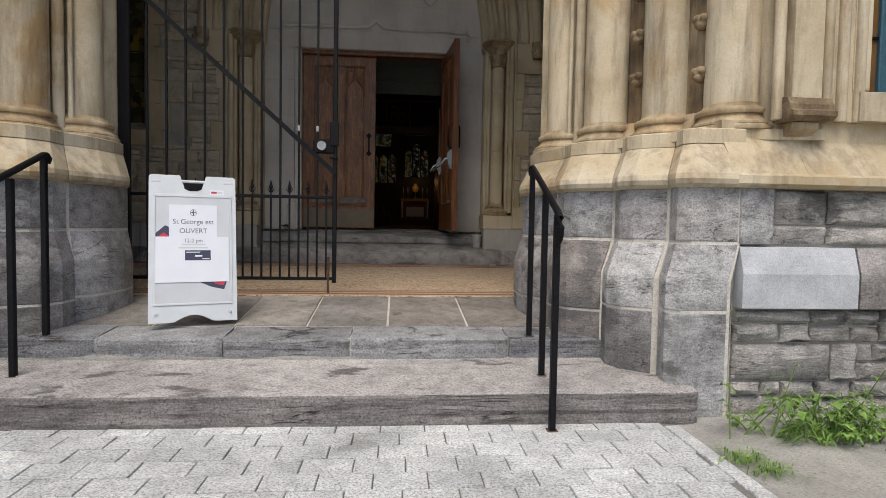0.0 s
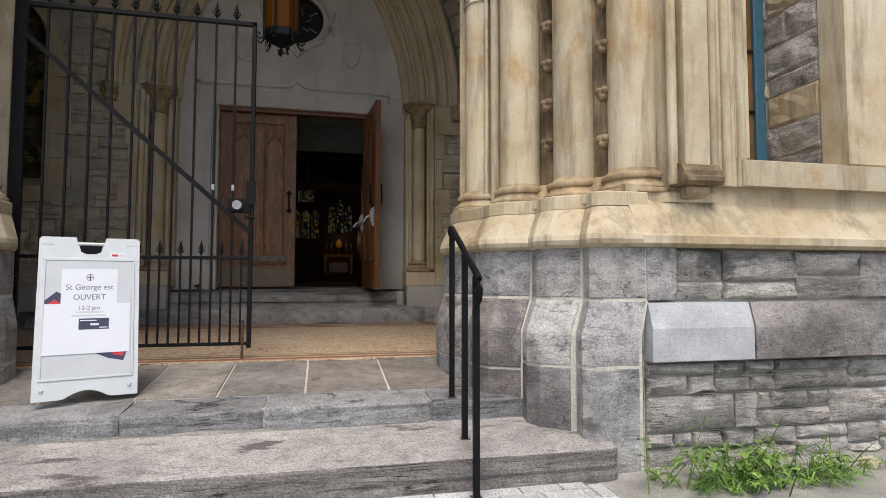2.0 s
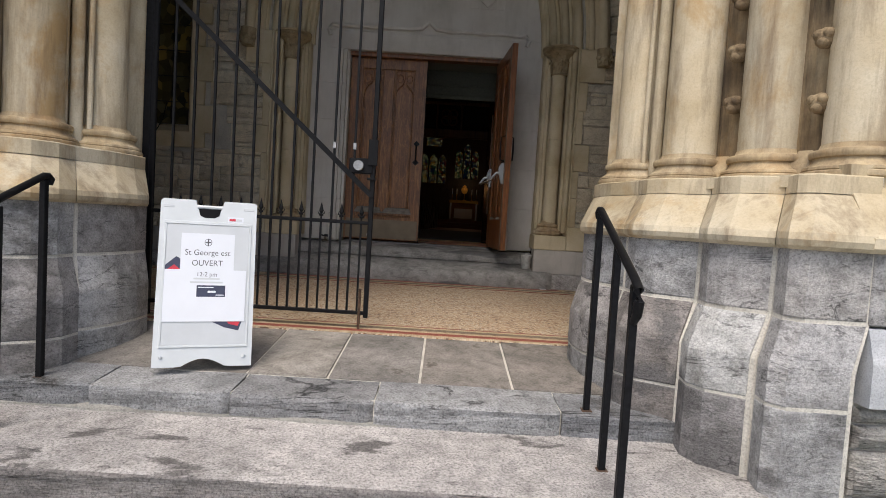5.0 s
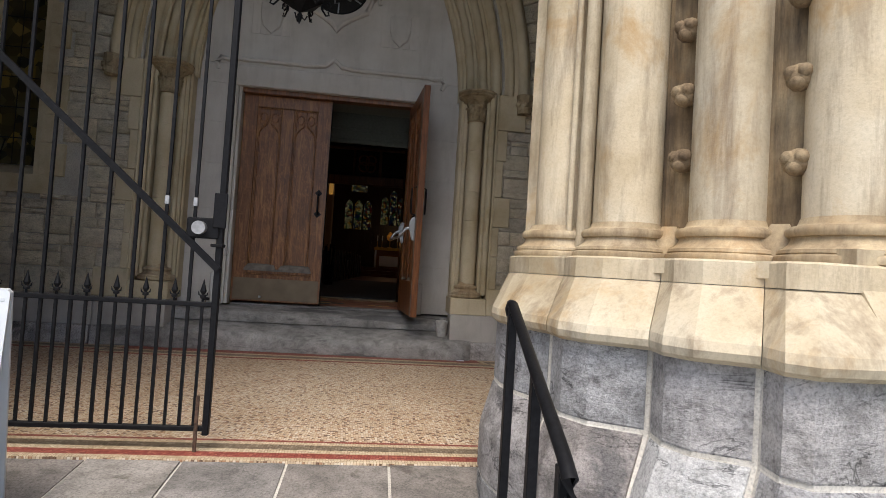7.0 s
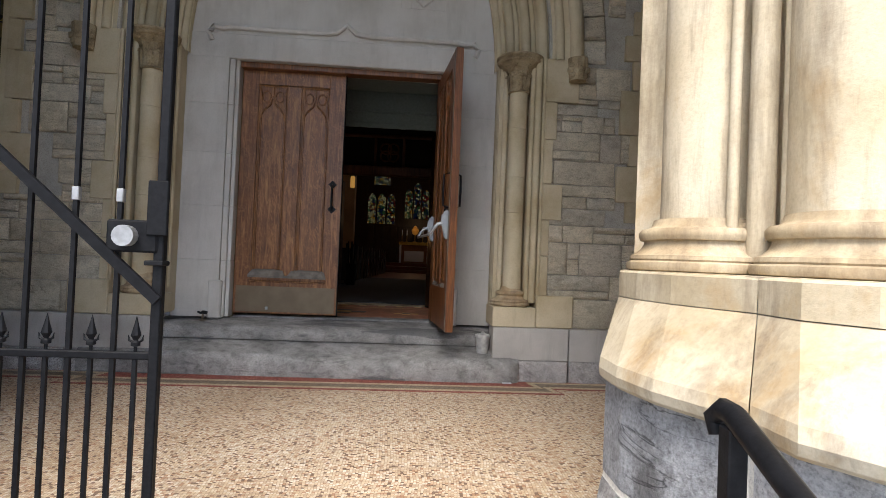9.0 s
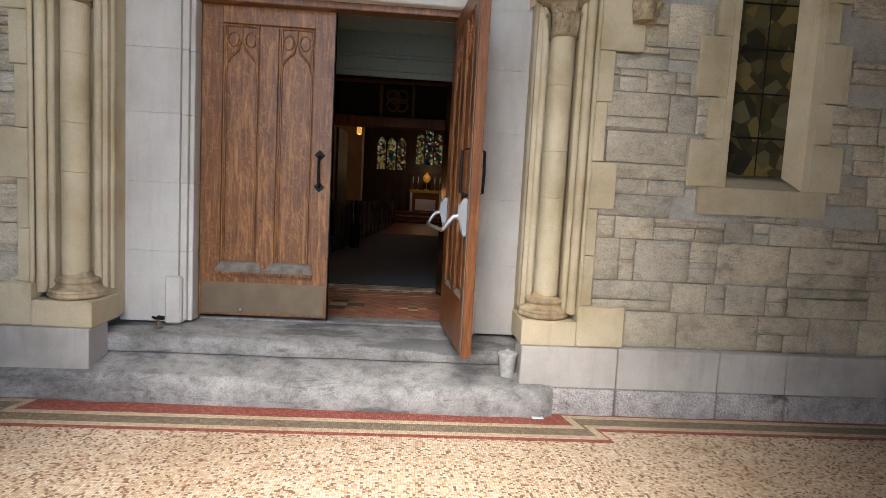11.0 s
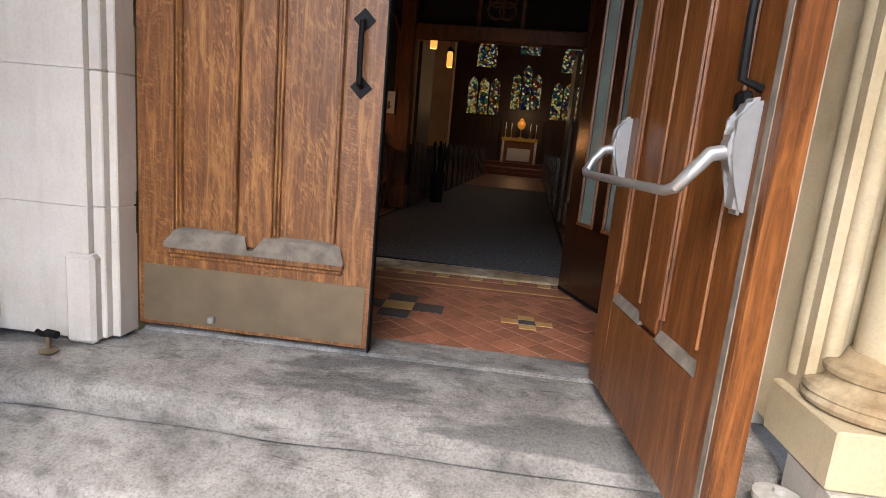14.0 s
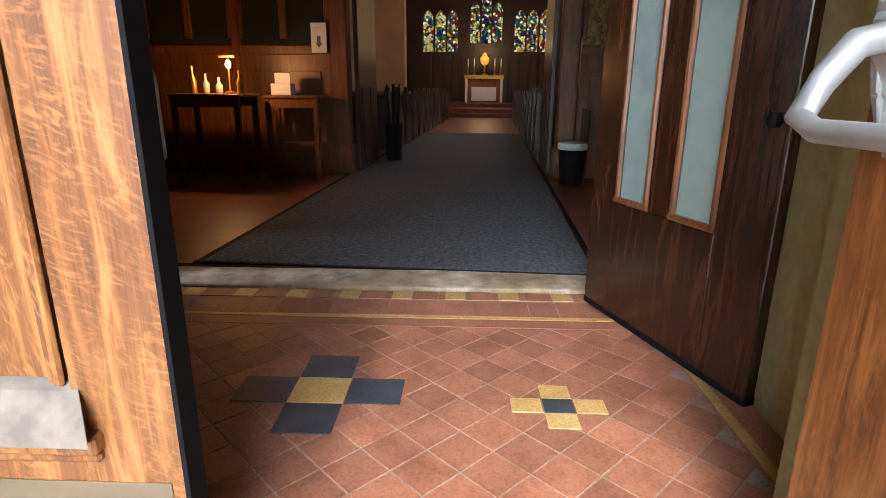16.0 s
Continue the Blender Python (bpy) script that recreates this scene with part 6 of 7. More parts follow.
for a in HX[::2]:
    ch = bmesh.new()
    for k in range(30):
        f = k / 29
        p = Vector((R1 * math.cos(a) * (1 - f), R1 * math.sin(a) * (1 - f), 1.12 + 1.6 * f))
        m = Matrix.Translation(p) @ Matrix.Rotation(math.pi / 2 * (k % 2) + a, 4, "Z")
        bmesh.ops.create_cube(ch, size=1, matrix=m @ Matrix.Diagonal((0.022, 0.008, 0.05, 1)))
    part("chain", ch, M_IRON, lan)
part("rod", tube(bmesh.new(), [(0, 0, 2.7), (0, 0, 5.6)], 0.012, 6), M_IRON, lan)

# ---------------------------------------------------------------- vestibule


def along(ob):
    """Lays a thing that is built on the nave's axis into the world."""
    ob.matrix_world = AXIS @ ob.matrix_world
    return ob


vest = thing("vestibule", (0, 0, 0), "small vestibule with olive walls and a green-grey ceiling", "vestibule", kind="structure")
for s in (-1, 1):
    part("side_wall", boxes((min(s * 1.62, s * 1.95), max(s * 1.62, s * 1.95), 0.36, 2.25, 0.9, 4.9)), M_GREENWALL, vest)
    part("jamb_reveal", boxes((min(s * 1.30, s * 1.95), max(s * 1.30, s * 1.95), 0.09, 0.35, 0.9, 4.9), bevel=0.01), M_GREENWALL, vest)
part("ceiling", boxes((-1.62, 1.62, 0.36, 2.25, 4.55, 4.8)), M_TRANSOM, vest)
part("transom", boxes((-1.62, 1.62, 2.0, 2.1, 3.98, 4.55), bevel=0.008), M_TRANSOM, vest)
for y0, z0, z1 in ((1.95, 3.95, 4.03), (1.96, 4.20, 4.25)):
    part("transom_moulding", boxes((-1.62, 1.62, y0, 1.999, z0, z1), bevel=0.008), M_TRANSOM, vest)
part("inner_head", boxes((-1.62, 1.62, 0.36, 0.9, 4.23, 4.54)), M_TRANSOM, vest)
bm = boxes((-1.62, 1.62, 0.20, 2.12, 0.9, Z_IN - 0.0025))
floor_vest = tagged(obj("floor_vestibule", bm, M_GROUT), "vestibule floor of red diagonal clay tiles with crosses", "tile floor", kind="structure")
part("threshold", uneven_slab(-1.5, 1.5, 2.24, 2.56, 0.9, Z_IN + 0.008, 0.0, 16, 0.003, 0.012, 31), M_BASE, floor_vest, "worn pale stone threshold")

# inner door with tall curtained panes, standing open
idoor = thing("door_3", (1.24, 2.08, Z_IN + 0.012), "dark inner door standing open with tall curtained panes", "door", kind="structure", turn=-71.5)
W = 1.12
part("stile", boxes((0, 0.20, -0.025, 0.025, 0, 2.85), bevel=0.004), M_DARKDOOR, idoor)
part("stile", boxes((0.86, W, -0.025, 0.025, 0, 2.85), bevel=0.004), M_DARKDOOR, idoor)
part("bottom_rail", boxes((0.20, 0.86, -0.022, 0.022, 0, 0.59), bevel=0.004), M_DARKDOOR, idoor)
part("top_rail", boxes((0.20, 0.86, -0.022, 0.022, 2.6, 2.85), bevel=0.004), M_DARKDOOR, idoor)
part("muntin", boxes((0.45, 0.60, -0.022, 0.022, 0.59, 2.6), bevel=0.006), M_DARKDOOR, idoor)
for a, b in ((0.20, 0.45), (0.60, 0.86)):
    part("pane", boxes((a + 0.02, b - 0.02, -0.006, 0.006, 0.61, 2.6)), M_GREENGLASS, idoor, "pane with pale green curtain behind")
    bm = bmesh.new()
    for x in (a + 0.015, b - 0.015):
        tube(bm, [(x, -0.02, 0.60), (x, -0.02, 2.6)], 0.014, 6)
    tube(bm, [(a, -0.02, 0.605), (b, -0.02, 0.605)], 0.016, 6)
    part("bead", bm, M_OAKR, idoor, smooth=True)
part("kick_edge", boxes((0.0, W, -0.026, 0.026, 0.0, 0.03)), M_RUBBER, idoor)
part("latch", lathe(bmesh.new(), (W - 0.06, -0.035, 1.0), [(0.02, 0), (0.03, 0.02), (0.02, 0.05)], 10), M_IRON, idoor)

# a pale latch on the closed leaf's inner side
part("inner_latch", boxes((LEAF_W - 0.10, LEAF_W - 0.02, 0.05, 0.10, 0.95, 1.12), bevel=0.01), M_ALU, door_l)

# ---------------------------------------------------------------- hall, screen, nave (on the nave's axis)
hall = thing("hall", (0, 0, 0), "dim entrance hall with dark panelled walls", "hall", kind="structure")
part("floor", boxes((-7.5, 7.5, 2.57, 31.2, 0.8, Z_IN)), M_FLOORRED, hall)
part("front_wall", boxes((-7.5, -1.60, 2.32, 2.57, 0.8, 9), (1.60, 7.5, 2.32, 2.57, 0.8, 9), (-1.6, 1.6, 2.32, 2.57, 4.6, 9)), M_DARKWOOD, hall)
part("side_wall", boxes((-7.8, -7.5, 2.3, 31.5, 0.8, 13), (7.5, 7.8, 2.3, 31.5, 0.8, 13)), M_PLASTER, hall)
part("hall_ceiling", boxes((-7.5, 7.5, 2.57, 6.7, 5.6, 5.8)), M_DARKWOOD, hall)
tagged(obj("ceiling", boxes((-7.8, 7.8, 6.7, 31.5, 13, 13.3)), M_DARKWOOD), "dark boarded nave ceiling", "ceiling", kind="structure")
bpy.data.objects["ceiling"].matrix_world = AXIS
carpet = thing("carpet_runner", (0, 0, 0), "long charcoal carpet runner down the aisle with rubber edge", "carpet")
part("runner", boxes((-1.36, 1.22, 2.60, 14.2, Z_IN, Z_IN + 0.014), bevel=0.004), M_CARPET, carpet, "charcoal ribbed pile")
part("rubber_edge", boxes((-1.42, 1.28, 2.575, 2.62, Z_IN, Z_IN + 0.010), (-1.41, -1.36, 2.62, 14.2, Z_IN, Z_IN + 0.010), (1.22, 1.27, 2.62, 14.2, Z_IN, Z_IN + 0.010)), M_RUBBER, carpet)
screen = thing("screen", (0, 0, 0), "carved dark oak screen with glazed panels between hall and nave", "wooden screen", kind="structure")
V = 6.75
for s in (-1, 1):
    part("post", boxes((s * 1.48 - 0.12, s * 1.48 + 0.12, V - 0.1, V + 0.1, 1.05, 5.6), bevel=0.02), M_TABLE, screen)
    part("post_foot", boxes((s * 1.48 - 0.15, s * 1.48 + 0.15, V - 0.13, V + 0.13, 1.05, 1.45), bevel=0.02), M_TABLE, screen)
    for k in range(4):
        a = s * (1.62 + k * 1.3)
        b = s * (1.62 + k * 1.3 + 1.2)
        lo, hi = min(a, b), max(a, b)
        part("wainscot", boxes((lo, hi, V - 0.03, V + 0.03, 1.05, 2.60)), M_TABLE, screen)
        part("wainscot_panel", boxes((lo + 0.12, (lo + hi) / 2 - 0.05, V - 0.045, V - 0.03, 1.3, 2.4), ((lo + hi) / 2 + 0.05, hi - 0.12, V - 0.045, V - 0.03, 1.3, 2.4), bevel=0.01), M_TABLE, screen)
        part("rail", boxes((lo, hi, V - 0.06, V + 0.06, 2.60, 2.72), bevel=0.012), M_TABLE, screen)
        part("mullion", boxes((hi, hi + 0.1, V - 0.07, V + 0.07, 1.05, 5.6), bevel=0.012), M_TABLE, screen)
        # backlit amber on the right, unlit black on the left, both by colour only
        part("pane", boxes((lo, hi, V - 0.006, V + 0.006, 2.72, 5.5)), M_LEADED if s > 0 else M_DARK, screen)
        bm = bmesh.new()
        for kk in range(2):
            c = lo + (hi - lo) * (0.25 + 0.5 * kk)
            tube(bm, [(c + x, V - 0.02, 3.9 + z) for x, z in ((-0.28, -1.1), (-0.28, 0), (-0.2, 0.25), (0, 0.5), (0.2, 0.25), (0.28, 0), (0.28, -1.1))], 0.035, 6)
        part("tracery", bm, M_TABLE, screen)
part("beam", boxes((-1.36, 1.36, V - 0.09, V + 0.09, 3.86, 4.10), bevel=0.02), M_TABLE, screen)
part("beam", boxes((-7.5, 7.5, V - 0.09, V + 0.09, 5.5, 5.8), bevel=0.02), M_DARKWOOD, screen)
part("upper_wall", boxes((-7.5, 7.5, V - 0.05, V + 0.05, 5.8, 13)), M_PLASTER, screen)
bm = bmesh.new()
for k in range(4):
    a = math.pi / 2 * k + math.pi / 4
    q = [(0.13 * math.cos(a) + 0.13 * math.cos(t), 0.13 * math.sin(a) + 0.13 * math.sin(t)) for t in [2 * math.pi * i / 12 for i in range(13)]]
    tube(bm, [(x, V - 0.02, 4.45 + z) for x, z in q], 0.025, 6, False)
tube(bm, [(-1.36, V, 4.85), (1.36, V, 4.85)], 0.05, 6)
for s in (-1, 1):
    tube(bm, [(s * 0.35, V, 4.1), (s * 0.35, V, 4.85)], 0.04, 6)
part("quatrefoil", bm, M_TABLE, screen)
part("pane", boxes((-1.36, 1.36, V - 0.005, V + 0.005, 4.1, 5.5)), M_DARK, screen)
for s in (-1, 1):
    sd = part("folding_door", boxes((s * 1.30 - 0.03, s * 1.30 + 0.03, V + 0.1, V + 1.25, 1.08, 3.84), bevel=0.006), M_DARKWOOD, screen)
    part("door_panel", boxes((s * 1.30 - 0.045, s * 1.30 + 0.045, V + 0.25, V + 0.60, 1.3, 2.2), (s * 1.30 - 0.045, s * 1.30 + 0.045, V + 0.75, V + 1.1, 1.3, 2.2), bevel=0.01), M_DARKWOOD, sd)
notice = thing("notice", (-1.72, V - 0.15, 2.62), "white sheet with a black arrow pointing down on the screen post", "notice")
part("sheet", boxes((-0.10, 0.10, 0.012, 0.016, 0, 0.36)), M_PAPER, notice)
part("arrow", prism(bmesh.new(), [(-0.022, 0.20), (0.022, 0.20), (0.022, 0.12), (0.05, 0.12), (0, 0.06), (-0.05, 0.12), (-0.022, 0.12)], "y", 0.009, 0.011), M_INK, notice)
part("line_of_print", boxes((-0.06, 0.06, 0.009, 0.011, 0.29, 0.305)), M_PANEL, notice)


def table(name, at, w, d, h, label, shelf=0.0):
    e = thing(name, at, label, "table")
    part("tabletop", boxes((-w / 2, w / 2, -d / 2, d / 2, h - 0.035, h), bevel=0.008), M_TABLE, e)
    for ya in (-d / 2 + 0.03, d / 2 - 0.05):
        part("apron", boxes((-w / 2 + 0.04, w / 2 - 0.04, ya, ya + 0.02, h - 0.15, h - 0.035)), M_TABLE, e)
    for sx in (-1, 1):
        for sy in (-1, 1):
            part("leg", boxes((sx * (w / 2 - 0.05) - 0.03, sx * (w / 2 - 0.05) + 0.03, sy * (d / 2 - 0.05) - 0.03, sy * (d / 2 - 0.05) + 0.03, 0, h - 0.035), bevel=0.006), M_TABLE, e)
    if shelf:
        part("shelf", boxes((-w / 2 + 0.02, w / 2 - 0.02, -d / 2 + 0.04, d / 2 - 0.04, shelf, shelf + 0.03)), M_TABLE, e)
        for x in (-0.28, -0.2, -0.12):
            part("slat", boxes((x - 0.012, x + 0.012, -d / 2 + 0.03, -d / 2 + 0.045, shelf + 0.03, h - 0.15)), M_TABLE, e)
    return e


tb = along(table("writing_table", (-2.75, 5.75, Z_IN), 0.85, 0.6, 1.06, "dark wooden table with candles and a small lamp on it"))
tb2 = along(table("side_table", (-1.98, 6.35, Z_IN), 0.72, 0.42, 1.04, "wooden side table with a lower shelf holding leaflets", 0.42))


def small(name, at, label, category):
    return along(thing(name, at, label, category))


lp = small("table_lamp", (-2.55, 5.75, Z_IN + 1.06), "small table lamp with a lit bulb", "lamp")
part("stand", lathe(bmesh.new(), (0, 0, 0), [(0.07, 0), (0.07, 0.015), (0.012, 0.03), (0.012, 0.28)], 12), M_GOLD, lp)
part("bulb", lathe(bmesh.new(), (0, 0, 0.28), [(0.012, 0), (0.03, 0.03), (0.03, 0.07), (0.01, 0.1)], 12), M_FLAME, lp)
part("shade", boxes((-0.1, 0.1, -0.03, 0.03, 0.40, 0.43), bevel=0.006), M_GOLD, lp)
for i, (x, h) in enumerate(((-2.95, 0.30), (-2.82, 0.22), (-2.38, 0.26), (-2.66, 0.18))):
    b = small("bottle" if i % 2 else "candlestick", (x, 5.65 + 0.05 * (i % 2), Z_IN + 1.06), "glass bottle on the table" if i % 2 else "candlestick on the table", "bottle" if i % 2 else "candlestick")
    part("body", lathe(bmesh.new(), (0, 0, 0), [(0.04, 0), (0.042, h * 0.5), (0.015, h * 0.7), (0.015, h)], 12), M_GREENGLASS if i % 2 else M_GOLD, b, smooth=True)
lf = small("leaflet_box", (-2.12, 6.30, Z_IN + 1.04), "white leaflet box on the side table", "box")
part("box", boxes((-0.13, 0.13, -0.08, 0.08, 0, 0.14), bevel=0.008), M_PAPER, lf)
part("card", boxes((-0.10, 0.10, 0.0, 0.01, 0.14, 0.27)), M_PAPER, lf)
bn = small("waste_bin", (1.52, 6.20, Z_IN), "black waste bin with a white liner folded over its rim", "bin")
part("body", lathe(bmesh.new(), (0, 0, 0), [(0.13, 0), (0.17, 0.44), (0.172, 0.46)], 24), M_RUBBER, bn, smooth=True)
part("liner", lathe(bmesh.new(), (0, 0, 0.43), [(0.176, 0), (0.182, 0.03), (0.180, 0.08), (0.165, 0.085)], 24), M_BINW, bn, "white plastic liner", smooth=True)
bx = small("brass_handle_bar", (1.70, 6.60, Z_IN), "low wooden kneeler leaning beside the bin", "kneeler")
part("frame", boxes((-0.02, 0.02, -0.3, 0.3, 0, 0.9), bevel=0.01), M_DARKWOOD, bx)
coat = small("umbrella_stand", (-1.05, 8.2, Z_IN), "dark stand with umbrellas beside the first pew", "umbrella stand")
part("body", lathe(bmesh.new(), (0, 0, 0), [(0.12, 0), (0.14, 0.6)], 14), M_RUBBER, coat)
for k in range(4):
    part("umbrella", tube(bmesh.new(), [(0.05 * math.cos(k * 1.6), 0.05 * math.sin(k * 1.6), 0.1), (0.1 * math.cos(k * 1.6), 0.1 * math.sin(k * 1.6), 1.2)], [0.03, 0.012], 8), M_RUBBER, coat)

# pews
def pew(at, side):
    e = thing("pew", at, "dark stained wooden pew with a panelled end", "pew", "pews along the aisle")
    x1 = side * 4.2
    lo, hi = min(0, x1), max(0, x1)
    part("seat", boxes((lo, hi, -0.22, 0.22, 0.44, 0.48), bevel=0.006), M_PEW, e)
    part("backrest", boxes((lo, hi, -0.30, -0.24, 0.10, 0.98), bevel=0.01), M_PEW, e)
    part("top_rail", boxes((lo, hi, -0.33, -0.22, 0.98, 1.03), bevel=0.012), M_PEW, e)
    for x in (0, x1):
        bm = prism(bmesh.new(), [(-0.36, 0), (0.27, 0), (0.27, 0.55), (0.15, 0.70), (-0.10, 0.85), (-0.18, 1.12), (-0.30, 1.16), (-0.36, 1.08)], "x", x - 0.035, x + 0.035)
        part("end", bm, M_PEW, e)
    return e


for side in (-1, 1):
    first = along(pew((side * 1.28, 9.2, Z_IN), side))
    for k in range(1, 13):
        copy_thing(first, AXIS @ pose(side * 1.28, 9.2 + 1.02 * k, Z_IN))

# chancel: steps, arch wall, reredos, altar
chan = thing("chancel", (0, 0, 0), "chancel with plastered arch and dark reredos", "chancel", kind="structure")
part("step", boxes((-7.5, 7.5, 23.0, 31.2, Z_IN, Z_IN + 0.16), (-7.5, 7.5, 23.5, 31.2, Z_IN + 0.16, Z_IN + 0.32), (-7.5, 7.5, 26.2, 31.2, Z_IN + 0.32, Z_IN + 0.5), bevel=0.01), M_FLOORRED, chan)
bm = bmesh.new()
hole = [(3.1, 1.05)] + arch_curve(0.0, 14, 3.1, 6.5, 5.2) + [(-3.1, 1.05)]
wall_with_hole(bm, hole, 13, -7.5, 7.5, 1.05, 22.4, 23.0)
part("arch_wall", bm, M_PLASTER, chan)
part("reredos_wall", boxes((-7.5, 7.5, 29.6, 29.8, 1.0, 4.05), (-7.5, -3.3, 29.6, 29.8, 4.05, 13), (3.3, 7.5, 29.6, 29.8, 4.05, 13), (-3.3, 3.3, 29.6, 29.8, 9.4, 13), (-1.4, -0.85, 29.6, 29.8, 4.05, 9.4), (0.85, 1.4, 29.6, 29.8, 4.05, 9.4), (-0.85, 0.85, 29.6, 29.8, 4.05, 4.45)), M_DARKWOOD, chan)
for k in range(13):
    part("wall_panel", boxes((-3.2 + 0.5 * k, -3.2 + 0.5 * k + 0.4, 29.52, 29.6, 1.6, 3.9), bevel=0.02), M_DARKWOOD, chan)
# x0, x1, foot, springing, top, lights
for i, (x0, x1, z0, zs, zt, n) in enumerate(((-3.3, -1.4, 4.05, 5.6, 6.6, 3), (-0.85, 0.85, 4.45, 6.0, 7.4, 3), (1.4, 3.3, 4.05, 5.6, 6.6, 3), (-3.3, -1.4, 6.6, 7.3, 9.4, 1), (-0.85, 0.85, 7.4, 7.9, 9.4, 1), (1.4, 3.3, 6.6, 7.3, 9.4, 1))):
    wn = thing("window_%d" % (5 + i), (0, 0, 0), "stained glass window with pointed lights glowing in daylight", "stained glass window", kind="structure")
    lw = (x1 - x0) / n
    for k in range(n):
        cc = x0 + lw * (k + 0.5)
        hw = lw * 0.43 if n > 1 else min(0.55, lw * 0.4)
        up = zs + (0.45 if (i == 1 and k == 1) else 0.0)
        curve = [(cc + x, z) for x, z in arch_curve(0.0, 7, hw, up, hw * (1.9 if n > 1 else 2.6))]
        bm = bmesh.new()
        wall_with_hole(bm, [(cc + hw, z0)] + curve + [(cc - hw, z0)], zt, cc - lw / 2, cc + lw / 2, z0, 29.62, 29.78)
        part("tracery", bm, M_DARKWOOD, wn)
        part("pane", boxes((cc - hw - 0.02, cc + hw + 0.02, 29.70, 29.704, z0, zt - 0.05)), M_STAINED, wn)
    if n > 1:
        part("head_panel", boxes((x0, x1, 29.60, 29.76, zt - 0.5, zt)), M_DARKWOOD, wn)
    along(wn)
altar = thing("altar", (0.0, 27.6, Z_IN + 0.5), "carved altar with light-whitened frontal and gilt edge under candles", "altar")
part("table", boxes((-0.95, 0.95, -0.4, 0.4, 1.12, 1.30), bevel=0.01), M_GOLD, altar, "gilt altar edge")
part("body", boxes((-0.85, 0.85, -0.35, 0.35, 0.0, 1.12)), M_TABLE, altar)
# Frontal is paper white: the bright light falling on it is in the colour
part("frontal", boxes((-0.6, 0.6, -0.375, -0.35, 0.1, 0.75), bevel=0.004), M_PAPER, altar, "altar frontal whitened for the bright light on it")
for s in (-1, 1):
    part("post", boxes((s * 0.85 - 0.06, s * 0.85 + 0.06, -0.4, -0.3, 0, 1.12), bevel=0.01), M_PAPER, altar)
along(altar)
rel = small("altar_cross", (0.0, 27.75, Z_IN + 1.80), "gilt monstrance above the altar, its shine an added glow", "altar ornament")
part("foot", lathe(bmesh.new(), (0, 0, 0), [(0.16, 0), (0.16, 0.03), (0.03, 0.08), (0.03, 0.45)], 14), M_GOLD, rel)
part("disc", lathe(bmesh.new(), (0, 0, 0.45), [(0.05, 0), (0.17, 0.08), (0.23, 0.26), (0.20, 0.38), (0.10, 0.46), (0.13, 0.50), (0.02, 0.60)], 14), M_GLORY, rel, "gilt glory with an added glow")
for s in (-1, 1):
    for k in range(2):
        cd = small("candlestick", (s * (0.5 + 0.3 * k), 27.7, Z_IN + 1.80), "tall altar candlestick with a white candle", "candlestick")
        part("stem", lathe(bmesh.new(), (0, 0, 0), [(0.08, 0), (0.08, 0.02), (0.02, 0.06), (0.02, 0.4), (0.05, 0.42)], 10), M_GOLD, cd)
        part("candle", lathe(bmesh.new(), (0, 0, 0.42), [(0.025, 0), (0.025, 0.35)], 10), M_PAPER, cd)

for lu, lv, lz in ((-2.3, 13.2, 5.0), (-2.35, 16.5, 4.98), (3.0, 13.2, 5.0), (3.0, 18.0, 5.0)):
    hl = small("nave_lantern", (lu, lv, lz), "hanging nave lantern with glowing amber glass", "lantern")
    part("glass", lathe(bmesh.new(), (0, 0, -0.25), [(0.08, 0), (0.10, 0.05), (0.10, 0.42), (0.07, 0.5)], 8), M_LANTERN, hl)
    part("cap", lathe(bmesh.new(), (0, 0, 0.25), [(0.15, 0), (0.08, 0.08), (0.02, 0.16)], 8), M_IRON, hl)
    part("chain", tube(bmesh.new(), [(0, 0, 0.4), (0, 0, 7.9)], 0.012, 6), M_IRON, hl)
for o_ in (hall, carpet, screen, notice, chan):
    o_.matrix_world = AXIS @ o_.matrix_world

